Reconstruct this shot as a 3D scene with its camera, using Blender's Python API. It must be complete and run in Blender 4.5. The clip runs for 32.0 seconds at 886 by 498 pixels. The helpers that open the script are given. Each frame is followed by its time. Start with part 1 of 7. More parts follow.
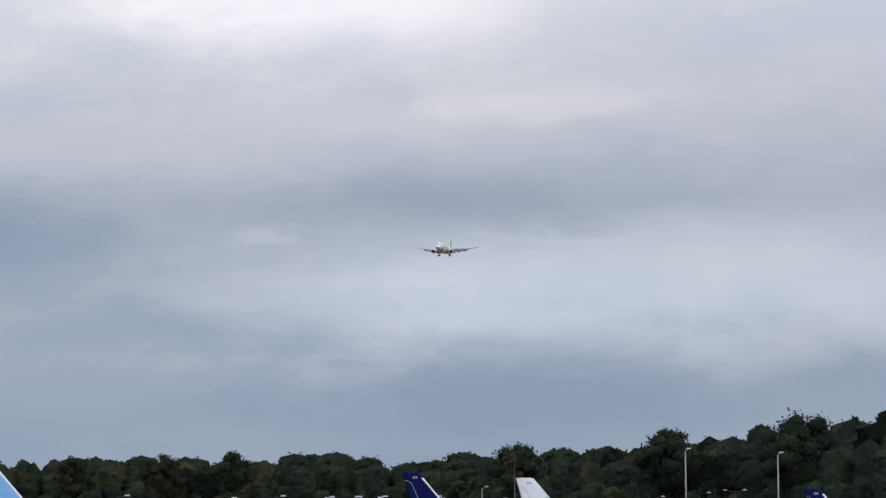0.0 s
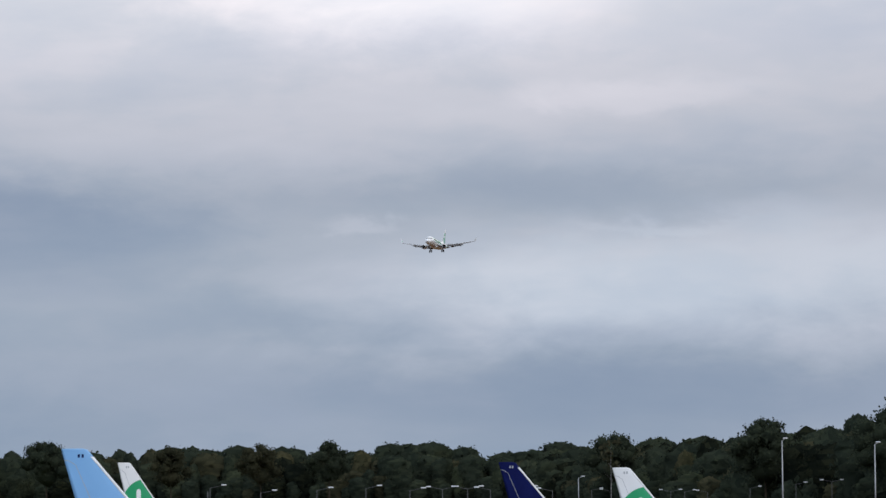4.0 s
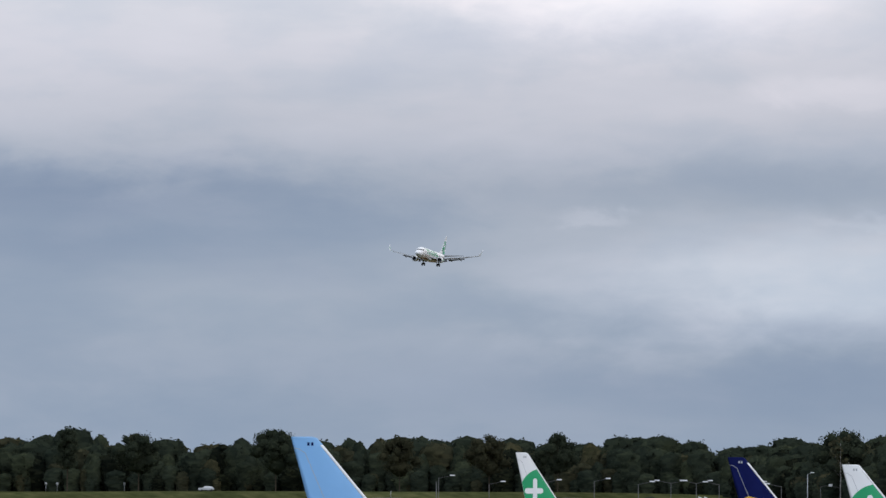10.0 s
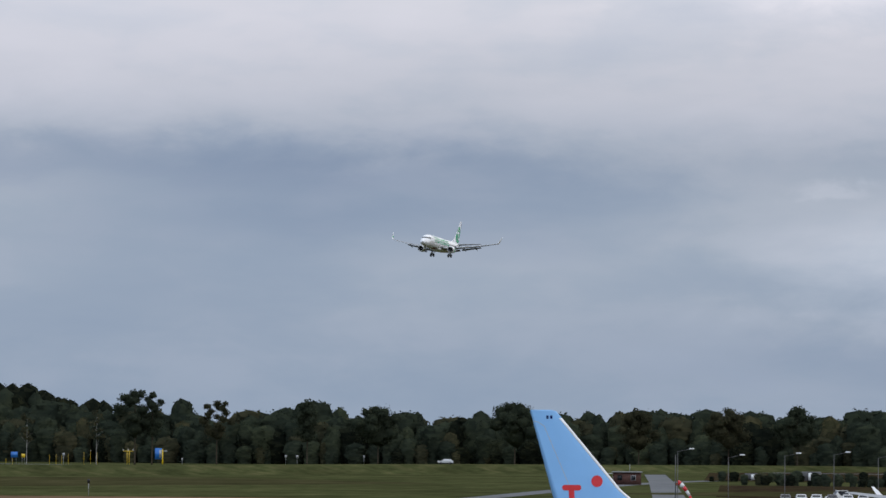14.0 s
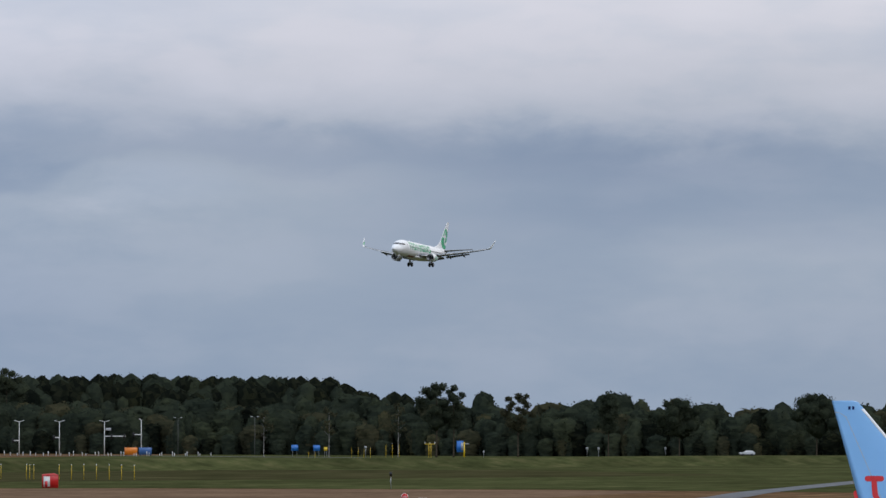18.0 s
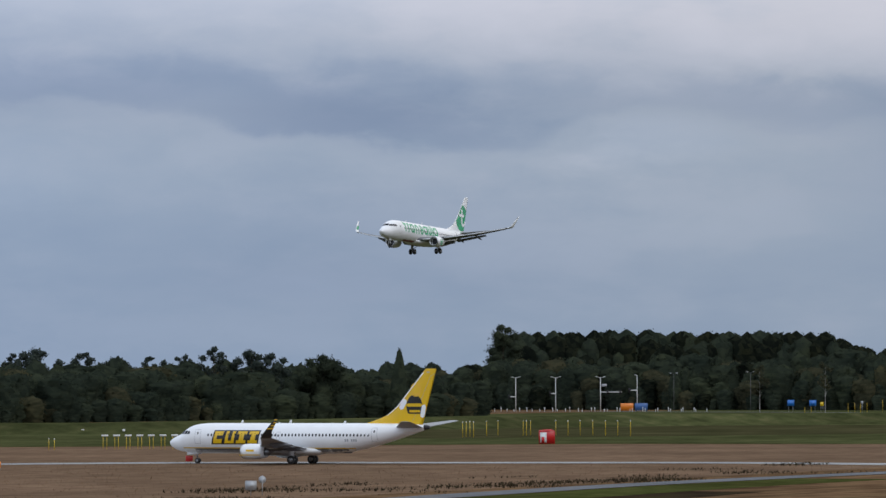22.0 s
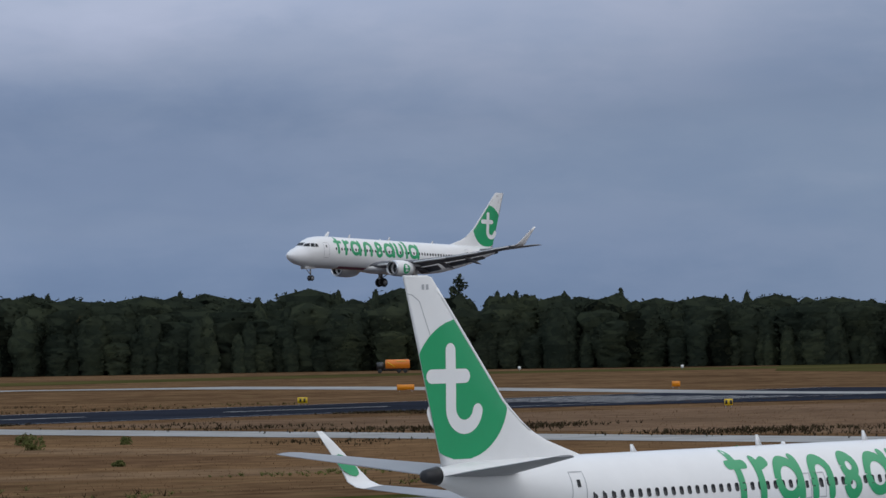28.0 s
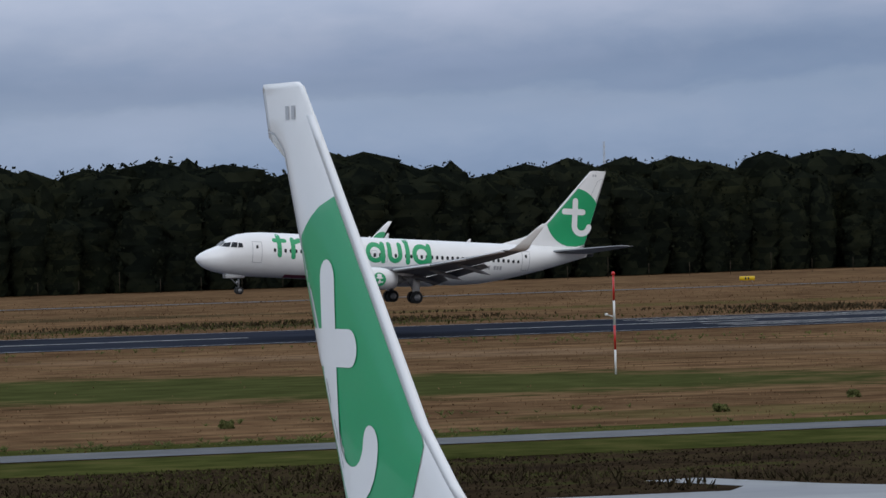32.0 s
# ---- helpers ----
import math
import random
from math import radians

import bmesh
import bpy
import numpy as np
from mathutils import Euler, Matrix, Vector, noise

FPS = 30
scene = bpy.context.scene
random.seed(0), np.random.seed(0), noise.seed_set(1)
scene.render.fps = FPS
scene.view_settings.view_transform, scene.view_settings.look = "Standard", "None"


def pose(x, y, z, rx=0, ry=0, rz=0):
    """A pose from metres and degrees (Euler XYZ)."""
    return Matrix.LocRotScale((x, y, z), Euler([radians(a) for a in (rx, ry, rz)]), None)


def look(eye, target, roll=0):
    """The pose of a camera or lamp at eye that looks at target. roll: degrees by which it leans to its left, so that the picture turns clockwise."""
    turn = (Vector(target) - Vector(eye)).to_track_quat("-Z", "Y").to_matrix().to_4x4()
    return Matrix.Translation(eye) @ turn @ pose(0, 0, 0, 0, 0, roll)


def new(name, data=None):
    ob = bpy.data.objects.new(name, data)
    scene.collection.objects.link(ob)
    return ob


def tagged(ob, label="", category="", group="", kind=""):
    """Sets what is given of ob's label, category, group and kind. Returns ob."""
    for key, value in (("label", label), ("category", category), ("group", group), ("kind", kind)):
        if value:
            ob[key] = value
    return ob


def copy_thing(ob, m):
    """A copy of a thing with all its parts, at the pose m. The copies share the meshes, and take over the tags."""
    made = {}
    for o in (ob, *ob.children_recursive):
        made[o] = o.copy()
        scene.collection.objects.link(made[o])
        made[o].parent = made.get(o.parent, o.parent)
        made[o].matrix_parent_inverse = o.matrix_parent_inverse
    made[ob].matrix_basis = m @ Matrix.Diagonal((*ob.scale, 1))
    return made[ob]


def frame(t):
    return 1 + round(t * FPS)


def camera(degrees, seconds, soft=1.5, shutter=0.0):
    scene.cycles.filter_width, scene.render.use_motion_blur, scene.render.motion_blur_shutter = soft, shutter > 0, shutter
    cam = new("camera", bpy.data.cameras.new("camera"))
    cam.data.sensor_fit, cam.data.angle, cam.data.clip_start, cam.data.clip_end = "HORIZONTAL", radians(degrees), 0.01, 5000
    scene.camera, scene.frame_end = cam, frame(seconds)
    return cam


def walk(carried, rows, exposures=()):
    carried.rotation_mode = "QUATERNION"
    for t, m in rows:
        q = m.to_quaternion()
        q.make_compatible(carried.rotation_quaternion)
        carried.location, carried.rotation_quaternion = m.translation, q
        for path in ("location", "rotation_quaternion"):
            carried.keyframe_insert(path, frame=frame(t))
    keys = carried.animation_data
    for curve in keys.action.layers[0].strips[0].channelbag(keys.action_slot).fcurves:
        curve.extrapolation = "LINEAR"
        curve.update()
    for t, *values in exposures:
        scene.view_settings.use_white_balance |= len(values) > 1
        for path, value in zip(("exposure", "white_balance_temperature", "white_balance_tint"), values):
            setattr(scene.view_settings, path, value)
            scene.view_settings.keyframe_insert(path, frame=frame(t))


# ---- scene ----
EYE = (0.0, 0.0, 10.81)
# seconds, bearing from the runway's normal, tilt, lean (degrees)
PATH = [
    (0, 80.057, 2.825, 0.694), (0.5, 79.866, 2.800, 0.643), (1, 79.798, 2.893, 0.701), (1.5, 79.681, 2.972, 0.611),
    (2, 79.420, 2.825, 0.525), (2.5, 79.271, 2.775, 0.523), (3, 79.132, 2.844, 0.596), (3.5, 79.129, 2.784, 0.718),
    (4, 78.873, 2.712, 0.696), (4.5, 78.489, 2.709, 0.509), (6.5, 78.021, 2.584, 0.201), (7, 77.694, 2.533, 0.067),
    (7.5, 77.312, 2.587, -0.125), (8, 77.052, 2.584, -0.190), (8.5, 76.885, 2.539, -0.247), (9, 76.792, 2.547, -0.385),
    (9.5, 76.379, 2.681, -0.433), (10, 76.021, 2.627, -0.257), (10.5, 75.460, 2.558, -0.403), (11, 75.233, 2.434, -0.098),
    (11.5, 74.975, 2.914, -0.057), (12, 74.684, 2.699, 0.040), (12.5, 73.793, 2.682, -0.174), (13, 73.544, 2.848, -0.217),
    (13.5, 73.372, 2.644, -0.243), (14, 73.085, 2.282, -0.340), (14.5, 72.719, 2.147, -0.063), (16.5, 70.874, 2.065, -0.131),
    (17, 70.437, 2.054, 0.062), (17.5, 69.955, 1.860, -0.071), (18, 69.398, 2.173, -0.058), (18.5, 68.748, 2.139, -0.000),
    (19, 68.021, 2.150, 0.043), (19.5, 67.713, 1.922, 0.082), (20, 66.704, 1.784, 0.155), (20.5, 66.121, 1.907, -0.007),
    (21, 65.136, 1.798, 0.002), (21.5, 64.390, 1.679, -0.000), (22, 63.322, 1.634, 0.189), (22.5, 62.300, 1.609, 0.105),
    (23, 61.223, 1.655, 0.120), (23.5, 59.792, 1.645, 0.007), (24, 58.738, 1.599, -0.023), (24.5, 57.537, 1.542, -0.079),
    (26.5, 51.070, 1.114, 1.260), (27, 49.486, 1.079, 1.458), (27.5, 47.631, 0.983, 1.044), (28, 45.137, 0.863, 0.954),
    (28.5, 42.348, 0.743, 0.516), (29, 39.410, 0.716, 1.029), (29.5, 36.174, 0.391, 1.261), (30, 32.885, 0.105, 1.524),
    (30.5, 29.102, -0.153, 1.464), (31, 25.550, -0.358, 1.470), (31.5, 21.328, -0.396, 1.381), (32, 16.979, -0.413, 1.599),
]
cam = camera(10.857, 32.0, soft=1.5)
walk(cam, [(t, pose(*EYE, 90, 0, -a) @ pose(0, 0, 0, p, 0, 0) @ pose(0, 0, 0, 0, 0, -r)) for t, a, p, r in PATH],
     exposures=[(0, 0.0), (20, 0.0), (27, -0.32), (31, -0.35), (32, -0.25)])

# ---- world, sun ----
def nodes_of(tree):
    tree.nodes.clear()
    def add(kind, **props):
        n = tree.nodes.new(kind)
        for k, v in props.items():
            if k == "op":
                n.operation = v
            elif k == "blend":
                n.data_type, n.blend_type = "RGBA", v
            else:
                n.inputs[k].default_value = v
        return n
    return add, tree.links.new


def ramp(add, stops, interp="EASE"):
    n = add("ShaderNodeValToRGB")
    n.color_ramp.interpolation = interp
    el = n.color_ramp.elements
    while len(el) < len(stops):
        el.new(0.5)
    for e, (p, c) in zip(el, stops):
        e.position, e.color = p, (*c, 1) if len(c) == 3 else c
    return n


def sky():
    w = bpy.data.worlds.new("overcast_sky")
    scene.world = w
    w.use_nodes = True
    add, link = nodes_of(w.node_tree)
    def math(op, a, b=None, c=None):
        n = add("ShaderNodeMath", op=op)
        for i, v in enumerate((a, b, c)):
            if v is None:
                continue
            if isinstance(v, (int, float)):
                n.inputs[i].default_value = v
            else:
                link(v, n.inputs[i])
        return n.outputs[0]
    co = add("ShaderNodeTexCoord")
    sep = add("ShaderNodeSeparateXYZ")
    link(co.outputs["Generated"], sep.inputs[0])
    el = math("MULTIPLY", math("ARCSINE", sep.outputs[2]), 57.2958)          # degrees of elevation
    az = math("MULTIPLY", math("ARCTAN2", sep.outputs[0], sep.outputs[1]), 57.2958)
    # cloud sheets seen at a low angle: long in bearing, thin in height
    def layer(su, sv, off, scale, detail, rough, dist):
        comb = add("ShaderNodeCombineXYZ")
        link(math("MULTIPLY_ADD", az, su, off), comb.inputs[0])
        link(math("MULTIPLY_ADD", el, sv, off * 0.7), comb.inputs[1])
        n = add("ShaderNodeTexNoise", Scale=scale, Detail=detail, Roughness=rough, Distortion=dist)
        link(comb.outputs[0], n.inputs["Vector"])
        return n.outputs[0]
    big = layer(0.11, 0.40, 3.1, 1.0, 2.0, 0.45, 0.1)
    mid = layer(0.22, 0.78, 11.7, 1.0, 4.5, 0.54, 0.1)
    fine = layer(0.8, 1.8, 27.3, 1.0, 6.0, 0.58, 0.3)
    puff = layer(0.55, 1.1, 51.9, 1.0, 5.0, 0.55, 0.2)
    # a dark cloud base at a height that falls from east to west, pale sky above it, haze below
    base = ramp(add, [(0.0, (0.16,) * 3), (0.20, (0.18,) * 3), (0.38, (0.225,) * 3), (0.52, (0.26,) * 3), (0.64, (0.345,) * 3), (1.0, (0.345,) * 3)], "LINEAR")
    link(math("DIVIDE", az, 90.0), base.inputs[0])
    wob = math("ADD", math("MULTIPLY", math("SUBTRACT", big, 0.5), SKY_WAVE), math("MULTIPLY", math("SUBTRACT", mid, 0.5), SKY_WAVE * 0.6))
    t = math("DIVIDE", math("ADD", el, wob), math("MULTIPLY", base.outputs[0], 25.0))
    tone = ramp(add, SKY_TONES, "LINEAR")
    link(t, tone.inputs[0])
    mass = 0.5
    waz = math("MULTIPLY_ADD", math("SUBTRACT", mid, 0.5), 3.0, math("MULTIPLY_ADD", math("SUBTRACT", fine, 0.5), 1.6, az))
    wel = math("MULTIPLY_ADD", math("SUBTRACT", puff, 0.5), 0.9, math("MULTIPLY_ADD", math("SUBTRACT", fine, 0.5), 0.5, el))
    for a0, e0, ra, re, gain in CLOUD_BANKS + CLOUD_SHELVES:
        u = math("DIVIDE", math("SUBTRACT", waz, a0), ra)
        v = math("DIVIDE", math("SUBTRACT", wel, e0), re)
        r2 = math("ADD", math("MULTIPLY", u, u), math("MULTIPLY", v, v))
        mass = math("ADD", math("MULTIPLY", math("EXPONENT", math("MULTIPLY", math("POWER", r2, 1.5), -0.8)), gain), mass)
    # the ragged under-edge of the dark cloud deck
    lip, depth = (ramp(add, [(a / 90.0, (v,) * 3) for a, v in L], "LINEAR") for L in (DECK_EDGE, DECK_DEPTH))
    for r in (lip, depth):
        link(math("DIVIDE", az, 90.0), r.inputs[0])
    over = math("SUBTRACT", math("MULTIPLY_ADD", math("SUBTRACT", fine, 0.5), 0.55, math("MULTIPLY_ADD", math("SUBTRACT", puff, 0.5), 0.35, el)), math("MULTIPLY", lip.outputs[0], 5.0))
    crisp = add("ShaderNodeMapRange")
    crisp.interpolation_type = "SMOOTHSTEP"
    crisp.inputs[1].default_value, crisp.inputs[2].default_value = -0.06, 0.13
    link(over, crisp.inputs[0])
    fade = math("EXPONENT", math("MULTIPLY", math("POWER", math("ABSOLUTE", over), 2.0), -1.1))
    mass = math("SUBTRACT", mass, math("MULTIPLY", math("MULTIPLY", crisp.outputs[0], fade), depth.outputs[0]))
    bulk = ramp(add, [(0.1, (0.57, 0.65, 0.78)), (0.3, (0.77, 0.82, 0.89)), (0.5, (1.0, 1.0, 1.0)), (0.7, (1.25, 1.20, 1.17)), (0.9, (1.50, 1.43, 1.36))], "LINEAR")
    link(mass, bulk.inputs[0])
    cloud = ramp(add, CLOUD_TONES, "LINEAR")
    link(math("ADD", math("MULTIPLY", mid, 0.55), math("ADD", math("MULTIPLY", fine, 0.25), math("MULTIPLY", puff, 0.20))), cloud.inputs[0])
    veil = add("ShaderNodeMix", blend="MULTIPLY")
    veil.inputs[0].default_value = 1.0
    link(tone.outputs[0], veil.inputs[6])
    link(cloud.outputs[0], veil.inputs[7])
    shade = add("ShaderNodeMix", blend="MULTIPLY")
    shade.inputs[0].default_value = 1.0
    link(veil.outputs[2], shade.inputs[6])
    link(bulk.outputs[0], shade.inputs[7])
    # overcast: the zenith is brighter than the rim
    up = math("SMOOTH_MIN", math("MAXIMUM", math("MULTIPLY_ADD", el, 0.035, 0.72), 1.0), ZENITH, 0.3)
    col = add("ShaderNodeVectorMath", op="SCALE")
    tint = ramp(add, [(0.0, (0.86, 0.95, 1.09)), (0.3, (0.81, 0.92, 1.10)), (0.42, (0.72, 0.83, 1.03)), (0.53, (0.70, 0.80, 0.98)), (0.60, (0.84, 0.93, 1.06)), (0.75, (0.98, 0.995, 1.02)), (1.0, (1.03, 1.02, 1.02))], "LINEAR")
    link(math("DIVIDE", az, 90.0), tint.inputs[0])
    mul = add("ShaderNodeMix", blend="MULTIPLY")
    mul.inputs[0].default_value = 1.0
    link(shade.outputs[2], mul.inputs[6])
    link(tint.outputs[0], mul.inputs[7])
    link(mul.outputs[2], col.inputs[0])
    link(up, col.inputs["Scale"])
    nishita = add("ShaderNodeTexSky")
    nishita.sky_type, nishita.sun_disc = "NISHITA", False
    nishita.sun_elevation, nishita.sun_rotation = radians(38), radians(200)
    nishita.air_density, nishita.dust_density = 1.0, 2.0
    bg = add("ShaderNodeBackground", Strength=1.0)
    bg2 = add("ShaderNodeBackground", Strength=0.005)
    both = add("ShaderNodeAddShader")
    out = add("ShaderNodeOutputWorld")
    link(col.outputs[0], bg.inputs[0])
    link(nishita.outputs[0], bg2.inputs[0])
    link(bg.outputs[0], both.inputs[0])
    link(bg2.outputs[0], both.inputs[1])
    link(both.outputs[0], out.inputs[0])


SKY_WAVE = 0.7
ZENITH = 1.35
SKY_TONES = [(0.0, (0.29, 0.355, 0.455)), (0.12, (0.31, 0.37, 0.465)), (0.24, (0.35, 0.405, 0.49)), (0.34, (0.36, 0.41, 0.49)), (0.40, (0.355, 0.40, 0.48)),
             (0.445, (0.39, 0.43, 0.51)), (0.50, (0.47, 0.495, 0.565)), (0.60, (0.59, 0.60, 0.665)), (0.70, (0.66, 0.67, 0.725)), (1.0, (0.72, 0.74, 0.77))]
CLOUD_TONES = [(0.30, (0.86, 0.90, 0.95)), (0.42, (0.93, 0.955, 0.98)), (0.48, (0.98, 0.99, 1.0)), (0.54, (1.05, 1.035, 1.03)), (0.68, (1.12, 1.09, 1.08))]
# under-edge of the dark deck: bearing, elevation / 5; and how dark it is there
DECK_EDGE = [(11.6, 0.26), (15.8, 0.285), (18.5, 0.305), (20, 0.285), (21.6, 0.32), (27.5, 0.38), (30.2, 0.385), (31.4, 0.335), (32.5, 0.332), (35, 0.364), (38, 0.40),
             (53, 0.51), (54, 0.466), (55, 0.486), (55.7, 0.57), (56.8, 0.668), (58.8, 0.696), (60.9, 0.612), (62.5, 0.596), (63.6, 0.556), (64.5, 0.58), (64.9, 0.63), (66.6, 0.72)]
DECK_DEPTH = [(8, 0.0), (12, 0.12), (22, 0.16), (28, 0.20), (33, 0.22), (36.5, 0.14), (39, 0.0), (51, 0.0), (53, 0.20), (55.5, 0.14), (58, 0.10), (62, 0.16), (64.5, 0.12), (66.5, 0.0)]
# bearing, elevation, half width, half height (degrees), strength
CLOUD_BANKS = [
    (83.4, 2.35, 4.4, 0.78, 0.36), (79.2, 2.1, 2.4, 0.62, 0.20), (78.4, 5.9, 2.5, 0.65, 0.32), (81.6, 4.62, 1.3, 0.18, 0.12), (77.9, 3.06, 0.35, 0.07, 0.14),
    (81.4, 3.0, 0.9, 0.08, 0.10), (80.0, 4.0, 5.0, 0.40, 0.06), (65.6, 3.0, 1.2, 0.36, 0.10), (62.5, 1.7, 3.0, 0.80, -0.11), (67.5, 4.6, 4.5, 0.75, 0.10),
    (58.5, 4.7, 4.0, 0.40, 0.05), (56.7, 2.6, 2.0, 0.50, 0.06), (42.6, 3.8, 1.9, 0.28, 0.08), (44.0, 0.95, 5.0, 0.45, 0.06), (29.0, 3.1, 2.2, 0.36, 0.12), (35.5, 1.2, 4.0, 0.50, 0.14), (15.5, 1.0, 6.0, 0.45, 0.12)]
CLOUD_SHELVES = [
    (77.5, 2.0, 2.5, 0.6, -0.05), (69.8, 2.4, 1.6, 0.7, -0.06),
    (72.8, 2.95, 3.1, 0.62, -0.22), (80.2, 3.35, 2.8, 0.20, -0.06), (82.0, 0.95, 5.5, 0.42, -0.12), (83.8, 5.6, 2.2, 0.60, -0.08), (62.4, 3.3, 1.5, 0.30, -0.12),
    (64.3, 3.0, 0.7, 0.20, -0.06), (69.0, 3.4, 3.5, 0.30, -0.17), (69.5, 2.2, 2.8, 0.90, -0.06), (53.8, 3.1, 2.2, 0.85, -0.16), (59.5, 3.7, 4.2, 0.28, -0.12),
    (62.8, 3.2, 1.2, 0.25, -0.06), (41.2, 2.0, 3.0, 0.80, -0.15), (50.0, 3.2, 1.4, 0.90, -0.14), (32.4, 2.3, 3.0, 0.40, -0.10), (37.2, 2.5, 2.0, 0.45, -0.16), (18.5, 1.95, 4.0, 0.22, -0.04)]
sky()
sun = new("sun", bpy.data.lights.new("sun", "SUN"))
sun.data.energy, sun.data.angle, sun.data.color = 0.5, radians(25), (1.0, 0.96, 0.9)
sun.matrix_world = look((-300, -500, 460), (0, 0, 0))
scene.view_settings.exposure = 0.0


# ---- materials ----
def surface(name, stops, scale=1.0, rough=0.6, metal=0.0, bump=0.0, big=0.0, per="none", coat=0.0, detail=4.0, stretch=(1, 1, 1), spec=0.5, slow=(0.72, 1.12), patches=(), mown=0.0):
    """Base colours along fine noise, varied again by slow noise, with relief."""
    m = bpy.data.materials.new(name)
    m.use_nodes = True
    add, link = nodes_of(m.node_tree)
    out = add("ShaderNodeOutputMaterial")
    b = add("ShaderNodeBsdfPrincipled", Roughness=rough, Metallic=metal)
    b.inputs["Coat Weight"].default_value = coat
    b.inputs["Specular IOR Level"].default_value = 0.0 if rough >= 0.9 else spec
    link(b.outputs[0], out.inputs[0])
    co = add("ShaderNodeTexCoord")
    mp = add("ShaderNodeMapping", Scale=stretch)
    link(co.outputs["Object"], mp.inputs[0])
    n = add("ShaderNodeTexNoise", Scale=scale, Detail=detail, Roughness=0.6)
    link(mp.outputs[0], n.inputs["Vector"])
    fac = n.outputs[0]
    if per != "none":
        r = add("ShaderNodeObjectInfo").outputs["Random"] if per == "object" else add("ShaderNodeNewGeometry").outputs["Random Per Island"]
        mx = add("ShaderNodeMath", op="MULTIPLY_ADD")
        mx.inputs[1].default_value = 0.45
        s2 = add("ShaderNodeMath", op="MULTIPLY")
        link(fac, s2.inputs[0])
        s2.inputs[1].default_value = 0.55
        link(r, mx.inputs[0])
        link(s2.outputs[0], mx.inputs[2])
        fac = mx.outputs[0]
    rp = ramp(add, stops, "LINEAR")
    link(fac, rp.inputs[0])
    col = rp.outputs[0]
    if big:
        n2 = add("ShaderNodeTexNoise", Scale=big, Detail=3.0, Roughness=0.55)
        link(co.outputs["Object"], n2.inputs["Vector"])
        r2 = ramp(add, [(0.3, (slow[0],) * 3), (0.7, (slow[1],) * 3)], "LINEAR")
        link(n2.outputs[0], r2.inputs[0])
        mul = add("ShaderNodeMix", blend="MULTIPLY")
        mul.inputs[0].default_value = 1.0
        link(col, mul.inputs[6])
        link(r2.outputs[0], mul.inputs[7])
        col = mul.outputs[2]
    if mown:
        along = add("ShaderNodeMapping", Scale=(0.012, 0.42, 1.0))
        link(co.outputs["Object"], along.inputs[0])
        row = add("ShaderNodeTexNoise", Scale=1.0, Detail=3.0, Roughness=0.6)
        link(along.outputs[0], row.inputs["Vector"])
        r3 = ramp(add, [(0.36, (1 - mown, 1 - 0.95 * mown, 1 - 0.9 * mown)), (0.64, (1 + mown,) * 3)], "LINEAR")
        link(row.outputs[0], r3.inputs[0])
        swath = add("ShaderNodeMix", blend="MULTIPLY")
        swath.inputs[0].default_value = 1.0
        link(col, swath.inputs[6])
        link(r3.outputs[0], swath.inputs[7])
        col = swath.outputs[2]
    if patches:
        edge = add("ShaderNodeTexNoise", Scale=0.22, Detail=6.0, Roughness=0.62)
        link(co.outputs["Object"], edge.inputs["Vector"])
        for x, y, rx, ry, turn, weight, tone in patches:
            at = add("ShaderNodeMapping", Location=(x, y, 0), Rotation=(0, 0, radians(turn)), Scale=(rx, ry, 1))
            at.vector_type = "TEXTURE"
            link(co.outputs["Object"], at.inputs[0])
            far = add("ShaderNodeVectorMath", op="LENGTH")
            link(at.outputs[0], far.inputs[0])
            rag = add("ShaderNodeMath", op="MULTIPLY_ADD")
            rag.inputs[1].default_value = 1.2
            link(edge.outputs[0], rag.inputs[0])
            link(far.outputs["Value"], rag.inputs[2])
            mask = ramp(add, [(0.60, (weight,) * 3), (0.82, (0, 0, 0))], "EASE")
            half = add("ShaderNodeMath", op="MULTIPLY")
            half.inputs[1].default_value = 0.5
            link(rag.outputs[0], half.inputs[0])
            link(half.outputs[0], mask.inputs[0])
            over = add("ShaderNodeMix", blend="MIX")
            link(mask.outputs[0], over.inputs[0])
            link(col, over.inputs[6])
            shade = ramp(add, [(0.3, tuple(0.7 * v for v in tone)), (0.7, tuple(1.35 * v for v in tone))], "LINEAR")
            link(n.outputs[0], shade.inputs[0])
            link(shade.outputs[0], over.inputs[7])
            col = over.outputs[2]
    link(col, b.inputs["Base Color"])
    if bump:
        bp = add("ShaderNodeBump", Strength=0.6, Distance=bump)
        link(n.outputs[0], bp.inputs["Height"])
        link(bp.outputs[0], b.inputs["Normal"])
    return m


